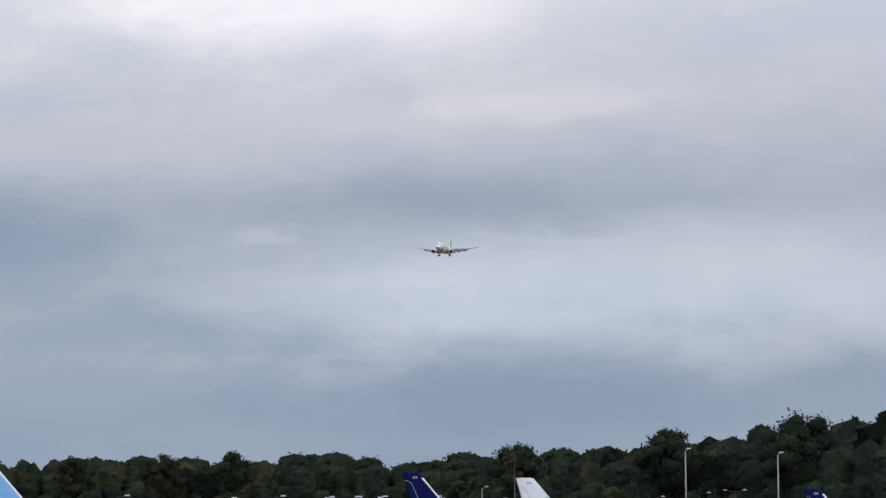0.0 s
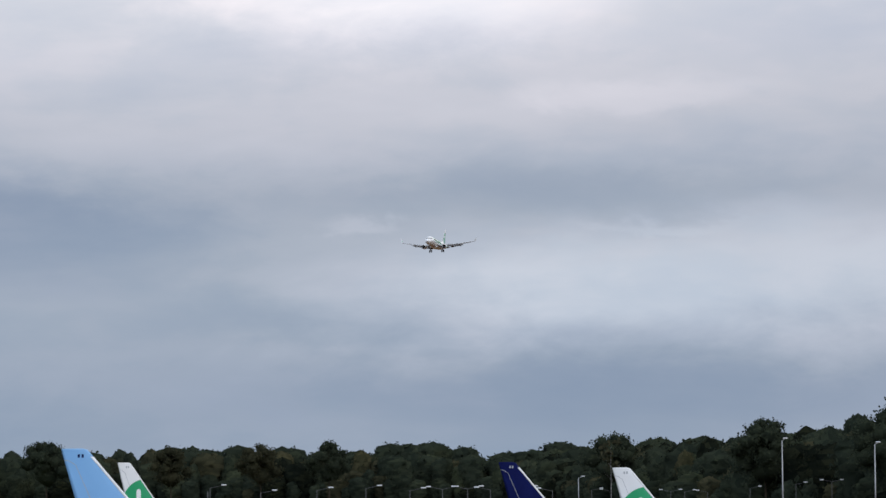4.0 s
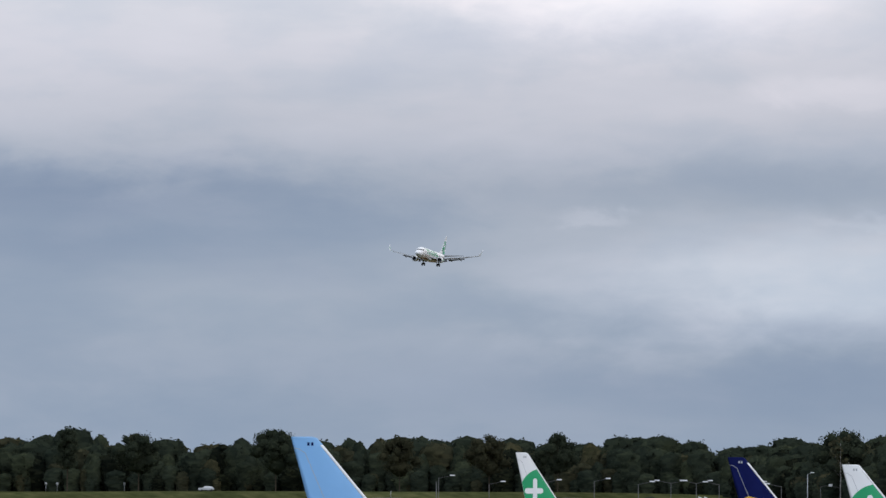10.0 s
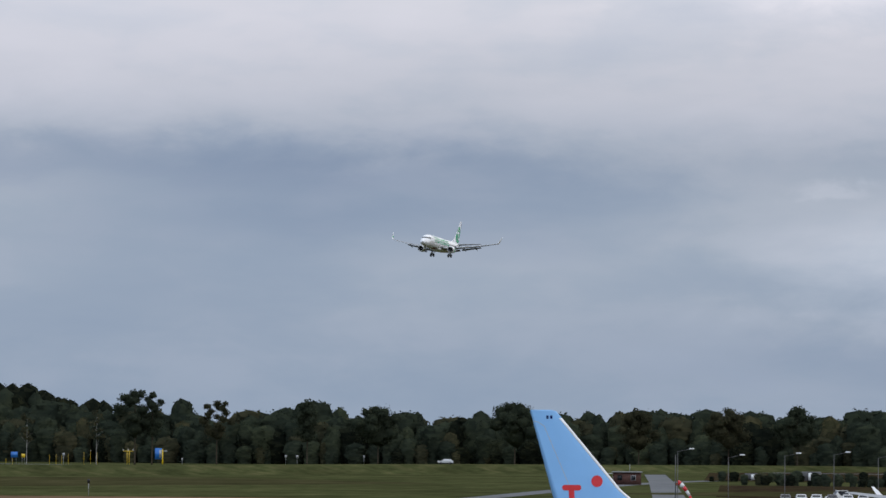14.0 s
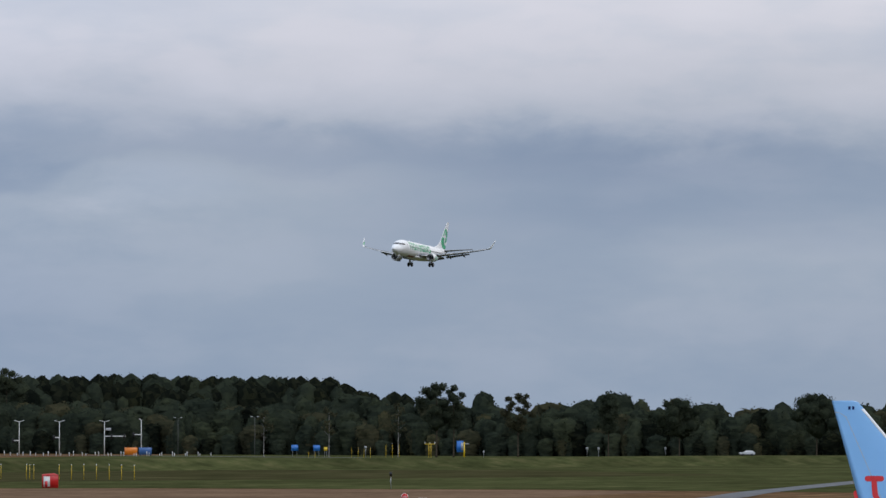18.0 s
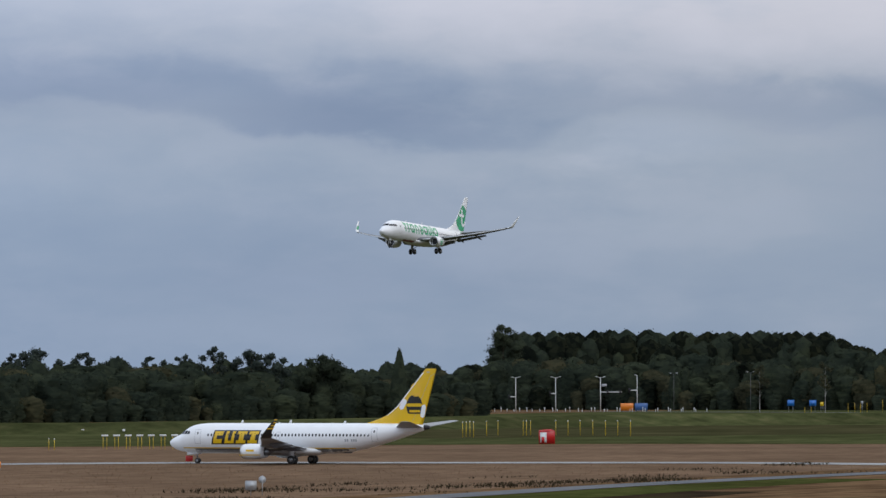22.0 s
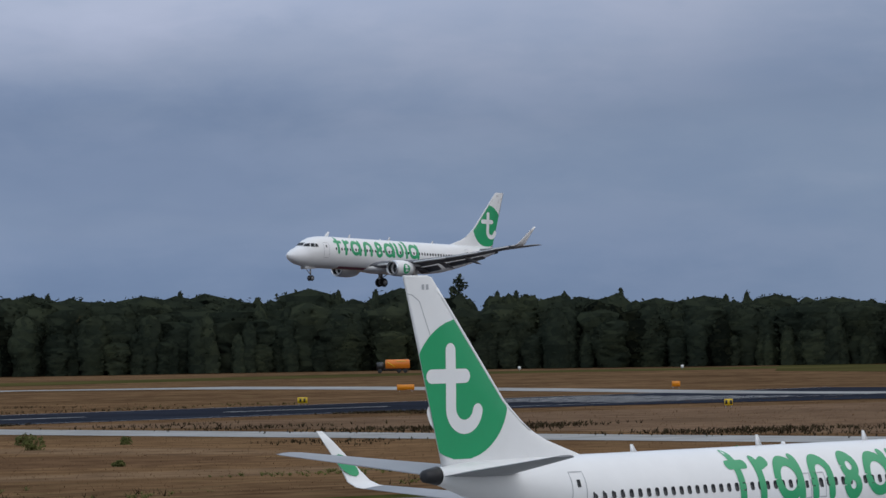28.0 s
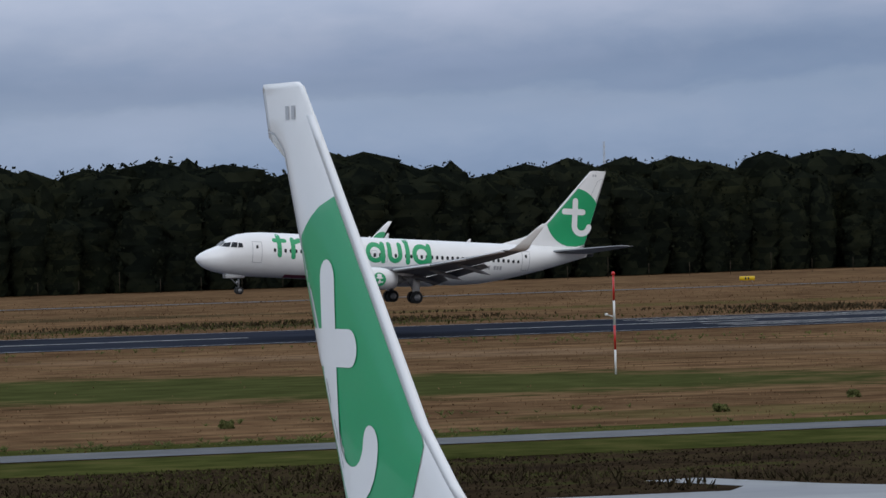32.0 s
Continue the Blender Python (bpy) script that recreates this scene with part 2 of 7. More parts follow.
def foliage(name, stops):
    """Thin leaves: half of the light goes back, half through."""
    m = bpy.data.materials.new(name)
    m.use_nodes = True
    add, link = nodes_of(m.node_tree)
    out = add("ShaderNodeOutputMaterial")
    co = add("ShaderNodeTexCoord")
    n = add("ShaderNodeTexNoise", Scale=0.35, Detail=4.0, Roughness=0.6)
    slow = add("ShaderNodeTexNoise", Scale=0.07, Detail=2.0, Roughness=0.5)
    link(co.outputs["Object"], n.inputs["Vector"])
    link(co.outputs["Object"], slow.inputs["Vector"])
    own = add("ShaderNodeNewGeometry").outputs["Random Per Island"]
    a = add("ShaderNodeMath", op="MULTIPLY_ADD")
    a.inputs[1].default_value = 0.55
    b = add("ShaderNodeMath", op="MULTIPLY")
    b.inputs[1].default_value = 0.45
    link(n.outputs[0], b.inputs[0])
    link(own, a.inputs[0])
    link(b.outputs[0], a.inputs[2])
    rp = ramp(add, stops, "LINEAR")
    link(a.outputs[0], rp.inputs[0])
    r2 = ramp(add, [(0.3, (0.80, 0.83, 0.86)), (0.5, (1.0, 1.0, 1.0)), (0.7, (1.20, 1.15, 1.0))], "LINEAR")
    link(slow.outputs[0], r2.inputs[0])
    mul = add("ShaderNodeMix", blend="MULTIPLY")
    mul.inputs[0].default_value = 1.0
    link(rp.outputs[0], mul.inputs[6])
    link(r2.outputs[0], mul.inputs[7])
    front, back, both = add("ShaderNodeBsdfDiffuse"), add("ShaderNodeBsdfTranslucent"), add("ShaderNodeMixShader")
    link(mul.outputs[2], front.inputs[0])
    link(mul.outputs[2], back.inputs[0])
    link(front.outputs[0], both.inputs[1])
    link(back.outputs[0], both.inputs[2])
    link(both.outputs[0], out.inputs[0])
    return m


def paint(name, c, rough=0.35, metal=0.0, coat=0.3, var=0.05):
    d = tuple(v * (1 - var) for v in c)
    return surface(name, [(0.3, d), (0.7, c)], scale=0.8, rough=rough, metal=metal, coat=coat)


M = {}
M["white"] = paint("white_aircraft_paint", (0.85, 0.85, 0.85), 0.3)
# wing grey with the shade of the landing airliner's undersides put into the colour
M["grey"] = paint("shade_darkened_grey_paint", (0.17, 0.175, 0.19), 0.6, coat=0.0, var=0.15)
M["slat"] = paint("pale_bare_slat_metal", (0.66, 0.67, 0.68), 0.4, 0.2, 0.0)
M["pale"] = paint("pale_grey_tailplane_paint", (0.30, 0.31, 0.33), 0.5, coat=0.0, var=0.12)
M["green"] = paint("green_livery_paint", (0.008, 0.34, 0.13), 0.35)
M["sky_blue"] = paint("sky_blue_livery_paint", (0.22, 0.46, 0.78), 0.35)
M["navy"] = surface("navy_livery_paint", [(0.3, (0.003, 0.006, 0.06)), (0.7, (0.005, 0.010, 0.085))], 0.8, 0.6, spec=0.08)
M["yellow"] = paint("yellow_livery_paint", (0.78, 0.48, 0.008), 0.35)
M["black"] = paint("black_livery_paint", (0.012, 0.012, 0.013), 0.4)
M["red"] = paint("red_livery_paint", (0.62, 0.02, 0.025), 0.4)
M["dark_red"] = paint("dark_red_panel_paint", (0.20, 0.01, 0.04), 0.4)
M["gold"] = paint("golden_emblem_paint", (0.80, 0.46, 0.02), 0.4)
M["metal"] = paint("bare_polished_metal", (0.62, 0.63, 0.65), 0.28, 0.9, 0.0)
M["steel"] = paint("dull_steel", (0.30, 0.30, 0.31), 0.45, 0.7, 0.0, 0.2)
M["dark"] = paint("dark_opening", (0.012, 0.012, 0.014), 0.5, 0, 0, 0.2)
M["seam"] = paint("panel_seam_grey", (0.42, 0.43, 0.45), 0.5)
M["tyre"] = surface("black_rubber_tyre", [(0.3, (0.012, 0.012, 0.013)), (0.7, (0.03, 0.03, 0.03))], 6, 0.85)
M["glass"] = surface("dark_window_glass", [(0.3, (0.010, 0.012, 0.015)), (0.7, (0.018, 0.020, 0.024))], 0.8, 0.12, spec=0.3)
M["asphalt"] = surface("dark_runway_asphalt", [(0.3, (0.019, 0.023, 0.034)), (0.7, (0.036, 0.041, 0.055))], 0.5, 0.95, 0, 0.0, 0.03, stretch=(0.2, 1, 1))
M["concrete"] = surface("pale_worn_concrete", [(0.3, (0.22, 0.22, 0.21)), (0.7, (0.36, 0.36, 0.35))], 0.4, 0.8, 0, 0.0, 0.04, stretch=(0.4, 1, 1), spec=0.3)
M["wet"] = surface("wet_grey_concrete", [(0.34, (0.10, 0.10, 0.105)), (0.5, (0.17, 0.17, 0.17)), (0.62, (0.25, 0.25, 0.245))], 0.12, 0.4, 0, 0.0, 0.05, stretch=(0.5, 1, 1), spec=0.4)
M["path"] = surface("grey_service_road_asphalt", [(0.3, (0.085, 0.090, 0.096)), (0.7, (0.128, 0.133, 0.140))], 0.5, 0.8, 0, 0.0, 0.05, spec=0.15)
M["mark"] = surface("worn_white_road_paint", [(0.35, (0.30, 0.31, 0.32)), (0.62, (0.62, 0.62, 0.61))], 0.7, 0.9)
# worn-in patches of other growth: place, half axes, turn, weight, colour
GREEN, OLIVE, DARK, PALE, TAWNY, RUSSET = (0.052, 0.058, 0.020), (0.078, 0.076, 0.026), (0.036, 0.034, 0.018), (0.20, 0.135, 0.085), (0.182, 0.108, 0.056), (0.092, 0.053, 0.032)
INFIELD = [(248, 298, 66, 98, 0, 0.45, TAWNY), (69, 296, 64, 25, -32, 1.0, GREEN), (192, 342, 27, 14, -44, 0.9, OLIVE), (240, 357, 15, 9, -60, 0.8, GREEN), (120, 240, 22, 9, -30, 0.5, OLIVE), (88, 232, 16, 7, -10, 0.45, OLIVE),
           (150, 300, 40, 8, -40, 0.5, PALE), (110, 345, 50, 10, -25, 0.45, PALE), (262, 300, 10, 26, 0, 0.5, PALE), (225, 250, 26, 9, -20, 0.5, PALE), (140, 262, 26, 7, -35, 0.5, PALE),
           (160, 290, 34, 22, -40, 0.6, RUSSET), (184, 264, 30, 16, -30, 0.6, RUSSET), (234, 284, 30, 22, -20, 0.55, RUSSET), (250, 365, 24, 14, -50, 0.5, PALE), (140, 232, 22, 7, -20, 0.5, PALE),
           (120, 462, 40, 9, -12, 0.8, DARK), (228, 462, 34, 7, -10, 0.8, DARK), (105, 525, 50, 12, -8, 0.6, DARK), (180, 500, 50, 10, -12, 0.5, OLIVE), (330, 470, 40, 10, 0, 0.5, DARK)]
M["dry"] = surface("dry_brown_grass", [(0.34, (0.084, 0.049, 0.027)), (0.47, (0.120, 0.071, 0.038)), (0.58, (0.158, 0.097, 0.052)), (0.68, (0.116, 0.080, 0.038))], 0.22, 0.95, 0, 0.0, 0.035, detail=5.0, slow=(0.72, 1.2), patches=INFIELD, mown=0.24)
M["pale_dry"] = surface("pale_pinkish_dry_grass", [(0.30, (0.110, 0.068, 0.044)), (0.45, (0.150, 0.096, 0.062)), (0.60, (0.185, 0.122, 0.078)), (0.72, (0.135, 0.100, 0.060))], 0.30, 0.95, 0, 0.0, 0.035, detail=14, stretch=(0.7, 1, 1))
M["lamp_grey"] = paint("weathered_lamp_post_grey", (0.11, 0.11, 0.11), 0.7, 0.0, 0.0, 0.15)
M["lawn"] = surface("mown_green_grass", [(0.34, (0.038, 0.043, 0.017)), (0.5, (0.058, 0.064, 0.025)), (0.66, (0.086, 0.083, 0.036))], 0.16, 0.95, 0, 0.0, 0.025, detail=14, slow=(0.66, 1.2), mown=0.10)
M["verge"] = surface("short_green_verge_grass", [(0.34, (0.033, 0.039, 0.011)), (0.5, (0.052, 0.058, 0.017)), (0.66, (0.078, 0.074, 0.025))], 0.35, 0.95, 0, 0.0, 0.05, detail=7, slow=(0.7, 1.2))
M["olive"] = surface("thin_olive_grass", [(0.3, (0.052, 0.052, 0.018)), (0.7, (0.095, 0.080, 0.032))], 0.08, 0.95, 0, 0.0, 0.02, detail=9, stretch=(0.35, 1, 1))
M["olive_dark"] = surface("dull_olive_brown_grass", [(0.3, (0.034, 0.033, 0.015)), (0.5, (0.052, 0.050, 0.022)), (0.7, (0.075, 0.064, 0.032))], 0.12, 0.95, 0, 0.0, 0.02, detail=14, stretch=(0.4, 1, 1))
M["heath"] = surface("dark_heather", [(0.36, (0.020, 0.014, 0.010)), (0.46, (0.034, 0.024, 0.015)), (0.54, (0.046, 0.033, 0.019)), (0.64, (0.040, 0.042, 0.015))], 0.20, 0.95, 0, 0.0, 0.03, detail=8, stretch=(0.5, 1, 1))
M["leaf"] = foliage("dark_green_foliage", [(0.25, (0.041, 0.051, 0.035)), (0.5, (0.052, 0.064, 0.042)), (0.75, (0.068, 0.081, 0.050))])
M["leaf2"] = foliage("brownish_autumn_foliage", [(0.25, (0.049, 0.051, 0.031)), (0.5, (0.065, 0.065, 0.038)), (0.75, (0.087, 0.082, 0.047))])
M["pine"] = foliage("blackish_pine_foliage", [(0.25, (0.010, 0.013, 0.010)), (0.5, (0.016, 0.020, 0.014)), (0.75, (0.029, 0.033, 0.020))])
# distance haze put into the leaf colour: paler and bluer than the other foliage
M["haze_leaf"] = foliage("hazed_green_foliage", [(0.25, (0.052, 0.066, 0.058)), (0.5, (0.070, 0.086, 0.072)), (0.75, (0.090, 0.108, 0.084))])
M["mid_leaf"] = foliage("deep_green_foliage", [(0.25, (0.030, 0.039, 0.028)), (0.5, (0.040, 0.050, 0.035)), (0.75, (0.052, 0.064, 0.042))])
M["bark"] = surface("grey_brown_bark", [(0.3, (0.035, 0.028, 0.020)), (0.7, (0.09, 0.075, 0.055))], 2.0, 0.9)
M["birch"] = surface("pale_birch_bark", [(0.35, (0.12, 0.11, 0.10)), (0.6, (0.42, 0.40, 0.37))], 1.5, 0.8)
M["straw"] = surface("straw_grass_blades", [(0.15, (0.130, 0.078, 0.043)), (0.4, (0.172, 0.105, 0.058)), (0.65, (0.215, 0.134, 0.075)), (0.85, (0.165, 0.122, 0.060))], 0.08, 0.95, per="island")
M["weed_green"] = surface("green_weed_leaves", [(0.2, (0.040, 0.046, 0.016)), (0.8, (0.085, 0.088, 0.030))], 0.3, 0.95, per="island")
M["shrub_green"] = foliage("low_green_shrub_leaves", [(0.25, (0.105, 0.115, 0.040)), (0.5, (0.145, 0.155, 0.055)), (0.75, (0.190, 0.190, 0.080))])
M["heather"] = surface("dark_dead_heather", [(0.2, (0.026, 0.019, 0.013)), (0.5, (0.041, 0.032, 0.019)), (0.8, (0.062, 0.052, 0.027))], 0.3, 0.95, per="island")
M["sign_yellow"] = paint("yellow_sign_face", (0.75, 0.50, 0.01), 0.4)
M["sign_orange"] = paint("orange_sign_face", (0.80, 0.27, 0.01), 0.4)
M["sign_blue"] = paint("blue_sign_face", (0.02, 0.16, 0.52), 0.4)
M["sign_red"] = paint("red_sign_face", (0.55, 0.015, 0.015), 0.4)
M["sign_white"] = paint("white_sign_face", (0.72, 0.72, 0.70), 0.4)
M["galv"] = paint("galvanised_steel", (0.42, 0.43, 0.44), 0.45, 0.4, 0.0, 0.15)
M["truck_orange"] = paint("orange_vehicle_paint", (0.78, 0.22, 0.02), 0.35)
M["truck_blue"] = paint("blue_tarpaulin", (0.05, 0.13, 0.34), 0.5)
M["brick"] = surface("brown_red_brick", [(0.35, (0.060, 0.025, 0.020)), (0.65, (0.11, 0.048, 0.036))], 3, 0.85)
M["sand"] = surface("sand_yellow_render", [(0.35, (0.26, 0.22, 0.10)), (0.65, (0.36, 0.31, 0.16))], 1.0, 0.8)
M["roof"] = surface("grey_flat_roof", [(0.35, (0.16, 0.16, 0.16)), (0.65, (0.28, 0.28, 0.27))], 1.0, 0.8)
M["slate"] = surface("blue_grey_slate", [(0.35, (0.05, 0.06, 0.075)), (0.65, (0.10, 0.11, 0.13))], 1.0, 0.7)
M["car_silver"] = paint("silver_car_paint", (0.55, 0.56, 0.57), 0.3, 0.3, 0.5)
M["car_grey"] = paint("dark_grey_car_paint", (0.10, 0.10, 0.11), 0.3, 0.3, 0.5)
M["lamp_face"] = paint("frosted_lamp_glass", (0.75, 0.76, 0.78), 0.3)


# ---- mesh tools ----
def mesh_of(name, V, F, mats, smooth=True, fm=None):
    me = bpy.data.meshes.new(name)
    me.from_pydata([tuple(map(float, v)) for v in V], [], [tuple(int(i) for i in f) for f in F])
    for m in (mats if isinstance(mats, (list, tuple)) else [mats]):
        me.materials.append(m)
    if fm is not None:
        me.polygons.foreach_set("material_index", fm)
    me.polygons.foreach_set("use_smooth", [smooth] * len(me.polygons))
    me.validate()
    me.update()
    return me


def thing(name, at, label, category, group="", kind="", rz=0.0):
    e = new(name)
    e.matrix_world = pose(*at, 0, 0, rz)
    return tagged(e, label, category, group, kind)


def part(name, VF, mat, parent, label="", smooth=True, at=None):
    ob = new(name, VF if isinstance(VF, bpy.types.Mesh) else mesh_of(name, VF[0], VF[1], mat, smooth))
    ob.parent = parent
    if at is not None:
        ob.matrix_basis = at
    return tagged(ob, label) if label else ob


def solo(name, VF, mat, label, category, at=(0, 0, 0), rz=0.0, group="", kind="", smooth=False):
    ob = new(name, VF if isinstance(VF, bpy.types.Mesh) else mesh_of(name, VF[0], VF[1], mat, smooth))
    ob.matrix_world = pose(*at, 0, 0, rz)
    return tagged(ob, label, category, group, kind)


def join(*shapes):
    V, F = [], []
    for v, f in shapes:
        o = len(V)
        V += [tuple(p) for p in v]
        F += [tuple(i + o for i in q) for q in f]
    return V, F


def moved(shape, dx=0, dy=0, dz=0, m=None):
    V, F = shape
    if m is not None:
        return [tuple(m @ Vector(v)) for v in V], F
    return [(x + dx, y + dy, z + dz) for x, y, z in V], F


def loft(rings, cap=True):
    n = len(rings[0])
    V = [p for r in rings for p in r]
    F = []
    for i in range(len(rings) - 1):
        for j in range(n):
            k = (j + 1) % n
            F.append((i * n + j, i * n + k, (i + 1) * n + k, (i + 1) * n + j))
    if cap:
        F.append(tuple(range(n))[::-1])
        F.append(tuple(range((len(rings) - 1) * n, len(rings) * n)))
    return V, F


def box(x0, x1, y0, y1, z0, z1, b=0.0):
    """A box; b: chamfer of its upright and top edges."""
    if b <= 0:
        r = lambda z: [(x0, y0, z), (x1, y0, z), (x1, y1, z), (x0, y1, z)]
        return loft([r(z0), r(z1)])
    def r(z, i):
        a, c, d, e = x0 + i, x1 - i, y0 + i, y1 - i
        return [(a + b, d, z), (c - b, d, z), (c, d + b, z), (c, e - b, z), (c - b, e, z), (a + b, e, z), (a, e - b, z), (a, d + b, z)]
    return loft([r(z0, 0), r(z1 - b, 0), r(z1, b * 0.7)])


def tube(p, q, r0, r1=None, n=8):
    p, q = Vector(p), Vector(q)
    r1 = r0 if r1 is None else r1
    d = (q - p).normalized()
    u = d.orthogonal().normalized()
    v = d.cross(u)
    ring = lambda c, r: [tuple(c + u * (r * math.cos(6.28319 * i / n)) + v * (r * math.sin(6.28319 * i / n))) for i in range(n)]
    return loft([ring(p, r0), ring(q, r1)])


def lathe(profile, n=28, axis="x", flat=0.0):
    """Profile of (along, radius) about x; flat: how far the underside is pressed in."""
    rings = []
    for a, r in profile:
        ring = []
        for i in range(n):
            t = 6.28319 * i / n
            y, z = r * math.cos(t), r * math.sin(t)
            if z < 0:
                z *= 1 - flat
            ring.append((a, y, z) if axis == "x" else (y, a, z) if axis == "y" else (y, z, a))
        rings.append(ring)
    return loft(rings, cap=True)


def sheet(points, z):
    return [(x, y, z) for x, y in points], [tuple(range(len(points)))]


def strip(line, width, z):
    """A band along a line of (x, y), or (x, y, width)."""
    P2 = [Vector(p[:2]) for p in line]
    V, F = [], []
    for i, p in enumerate(P2):
        d = (P2[min(i + 1, len(P2) - 1)] - P2[max(i - 1, 0)]).normalized()
        n = Vector((-d.y, d.x)) * (line[i][2] if len(line[i]) > 2 else width) / 2
        V += [(p.x + n.x, p.y + n.y, z), (p.x - n.x, p.y - n.y, z)]
        if i:
            F.append((2 * i - 2, 2 * i - 1, 2 * i + 1, 2 * i))
    return V, F


def curve_pts(pts, n=10):
    """A smooth line through the points."""
    out = []
    for i in range(len(pts) - 1):
        p0, p1, p2, p3 = (Vector(pts[max(i - 1, 0)]), Vector(pts[i]), Vector(pts[i + 1]), Vector(pts[min(i + 2, len(pts) - 1)]))
        for k in range(n):
            t = k / n
            out.append(tuple(0.5 * (2 * p1 + (p2 - p0) * t + (2 * p0 - 5 * p1 + 4 * p2 - p3) * t * t + (3 * p1 - p0 - 3 * p2 + p3) * t ** 3)))
    return out + [tuple(pts[-1])]


def bear(az, d, z=0.0):
    return (d * math.sin(radians(az)), d * math.cos(radians(az)), z)


# ---- ground ----
def terrain(x, y):
    """The apron swells a little at the near stand and falls away gently towards its far stands."""
    if x < 200 and y < 135:
        return 0.33 * math.exp(-((x - 20) ** 2 + (y - 50) ** 2) / 3200)
    if y > 135 or x < 280:
        return 0.0
    dip = 0.625 * (x - 300) / 100 + 2.19 * (80 - y) / 40 - 0.85
    dip = max(dip, 0.6 * min(1.0, max(0.0, (x - 330) / 60)))
    fade = min(1.0, (135 - y) / 20) * min(1.0, max(0.0, (900 - x) / 200))
    return -max(0.0, min(3.0, dip)) * fade


def ground():
    xs = [-4500, -2500, -1200, -600, -300] + [-200 + 20 * i for i in range(56)] + [960, 1100, 1400, 1800, 2500, 4500]
    ys = [-4500, -2000, -800, -300] + [-200 + 15 * i for i in range(26)] + [220, 300, 450, 700, 1000, 1500, 2500, 4500]
    V = [(x, y, terrain(x, y)) for y in ys for x in xs]
    n = len(xs)
    F = [(j * n + i, j * n + i + 1, (j + 1) * n + i + 1, (j + 1) * n + i) for j in range(len(ys) - 1) for i in range(n - 1)]
    solo("ground", (V, F), M["dry"], "wide flat airfield ground of dry brown grass", "ground", kind="structure")


ground()
solo("runway", strip([(-1500, 416), (-400, 416), (519, 416)], 46, 0.03), M["asphalt"], "dark grey asphalt runway across the airfield", "runway", kind="structure")
PATH_LINE = curve_pts([(-300, 213, 0), (0, 213, 0), (105, 212, 0), (158, 206, 0), (225, 193, 0), (268, 190, 0), (350, 194, 0), (447, 201, 0), (556, 198, 0), (664, 207, 0), (760, 225, 0), (1035, 264, 0), (1200, 260, 0)])
solo("service_road", strip([(x, y) for x, y, z in PATH_LINE], 6.0, 0.045), M["path"], "narrow grey service road through the grass", "road", kind="structure")
solo("taxiway_cross", strip([(303, 196), (305, 260), (306, 394)], 15, 0.04), M["concrete"], "pale concrete taxiway crossing the brown grass", "taxiway", kind="structure")
solo("taxiway_link", strip([(294, 438, 62), (300, 455, 40), (308, 480, 30), (312, 520, 26), (314, 596, 26)], 26, 0.04), M["concrete"], "pale concrete taxiway behind the runway", "taxiway", kind="structure")
solo("taxiway_parallel", strip([(-600, 597), (330, 598), (442, 603)], 5, 0.052), M["path"], "thin pale concrete track before the woods", "taxiway", kind="structure")
solo("taxiway_end", strip([(479, 318, 13), (482, 365, 13), (484, 420, 13), (497, 459, 14), (507, 490, 14), (519, 540, 20), (520, 575, 22), (500, 600, 12), (440, 603, 6)], 13, 0.05), M["concrete"], "pale concrete strip across the runway end", "taxiway", kind="structure")
solo("taxiway_hold", strip([(x, y) for x, y, z in curve_pts([(556, 197, 0), (566, 240, 0), (556, 280, 0), (545, 315, 0), (520, 340, 0), (486, 354, 0), (466, 362, 0)])], 11, 0.055), M["concrete"], "pale curved taxiway leading to the runway", "taxiway", kind="structure")


solo("runway_turn_pad", sheet([(378, 394), (420, 382), (445, 372), (470, 360), (494, 353), (509, 364), (514, 394)], 0.058), M["asphalt"], "dark asphalt turning bay at the runway end", "runway", kind="structure")
solo("meadow_strip", sheet([(600, 415), (648, 448), (690, 478), (728, 570), (760, 655), (712, 614), (668, 577), (640, 500)], 0.03), M["olive"], "olive green grass strip before the woods", "grass", kind="structure")


def stripes():
    for y0 in range(8):
        solo("threshold_stripe", sheet([(430, 398.5 + y0 * 4.6), (465, 398.5 + y0 * 4.6), (465, 399.7 + y0 * 4.6), (430, 399.7 + y0 * 4.6)], 0.05), M["mark"], "worn white painted stripe on the runway", "marking", group="runway stripes", kind="structure")
    for i in range(24):
        x = 380 - i * 50
        solo("centre_stripe", sheet([(x, 415.6), (x + 28, 415.6), (x + 28, 416.5), (x, 416.5)], 0.05), M["mark"], "worn white painted stripe on the runway", "marking", group="runway stripes", kind="structure")
    for x0 in (150, 10):
        for k in range(3):
            for s in (-1, 1):
                y = 416 + s * (7.5 + 3.8 * k)
                solo("touchdown_stripe", sheet([(x0, y), (x0 + 42, y), (x0 + 42, y + 0.7), (x0, y + 0.7)], 0.05), M["mark"], "worn white painted stripe on the runway", "marking", group="runway stripes", kind="structure")
    for s in (-1, 1):
        solo("runway_edge_line", sheet([(-1500, 416 + s * 21.3), (519, 416 + s * 21.3), (519, 416 + s * 21.3 + 0.45), (-1500, 416 + s * 21.3 + 0.45)], 0.05), M["mark"], "worn white edge line of the runway", "marking", group="runway edge lines", kind="structure")


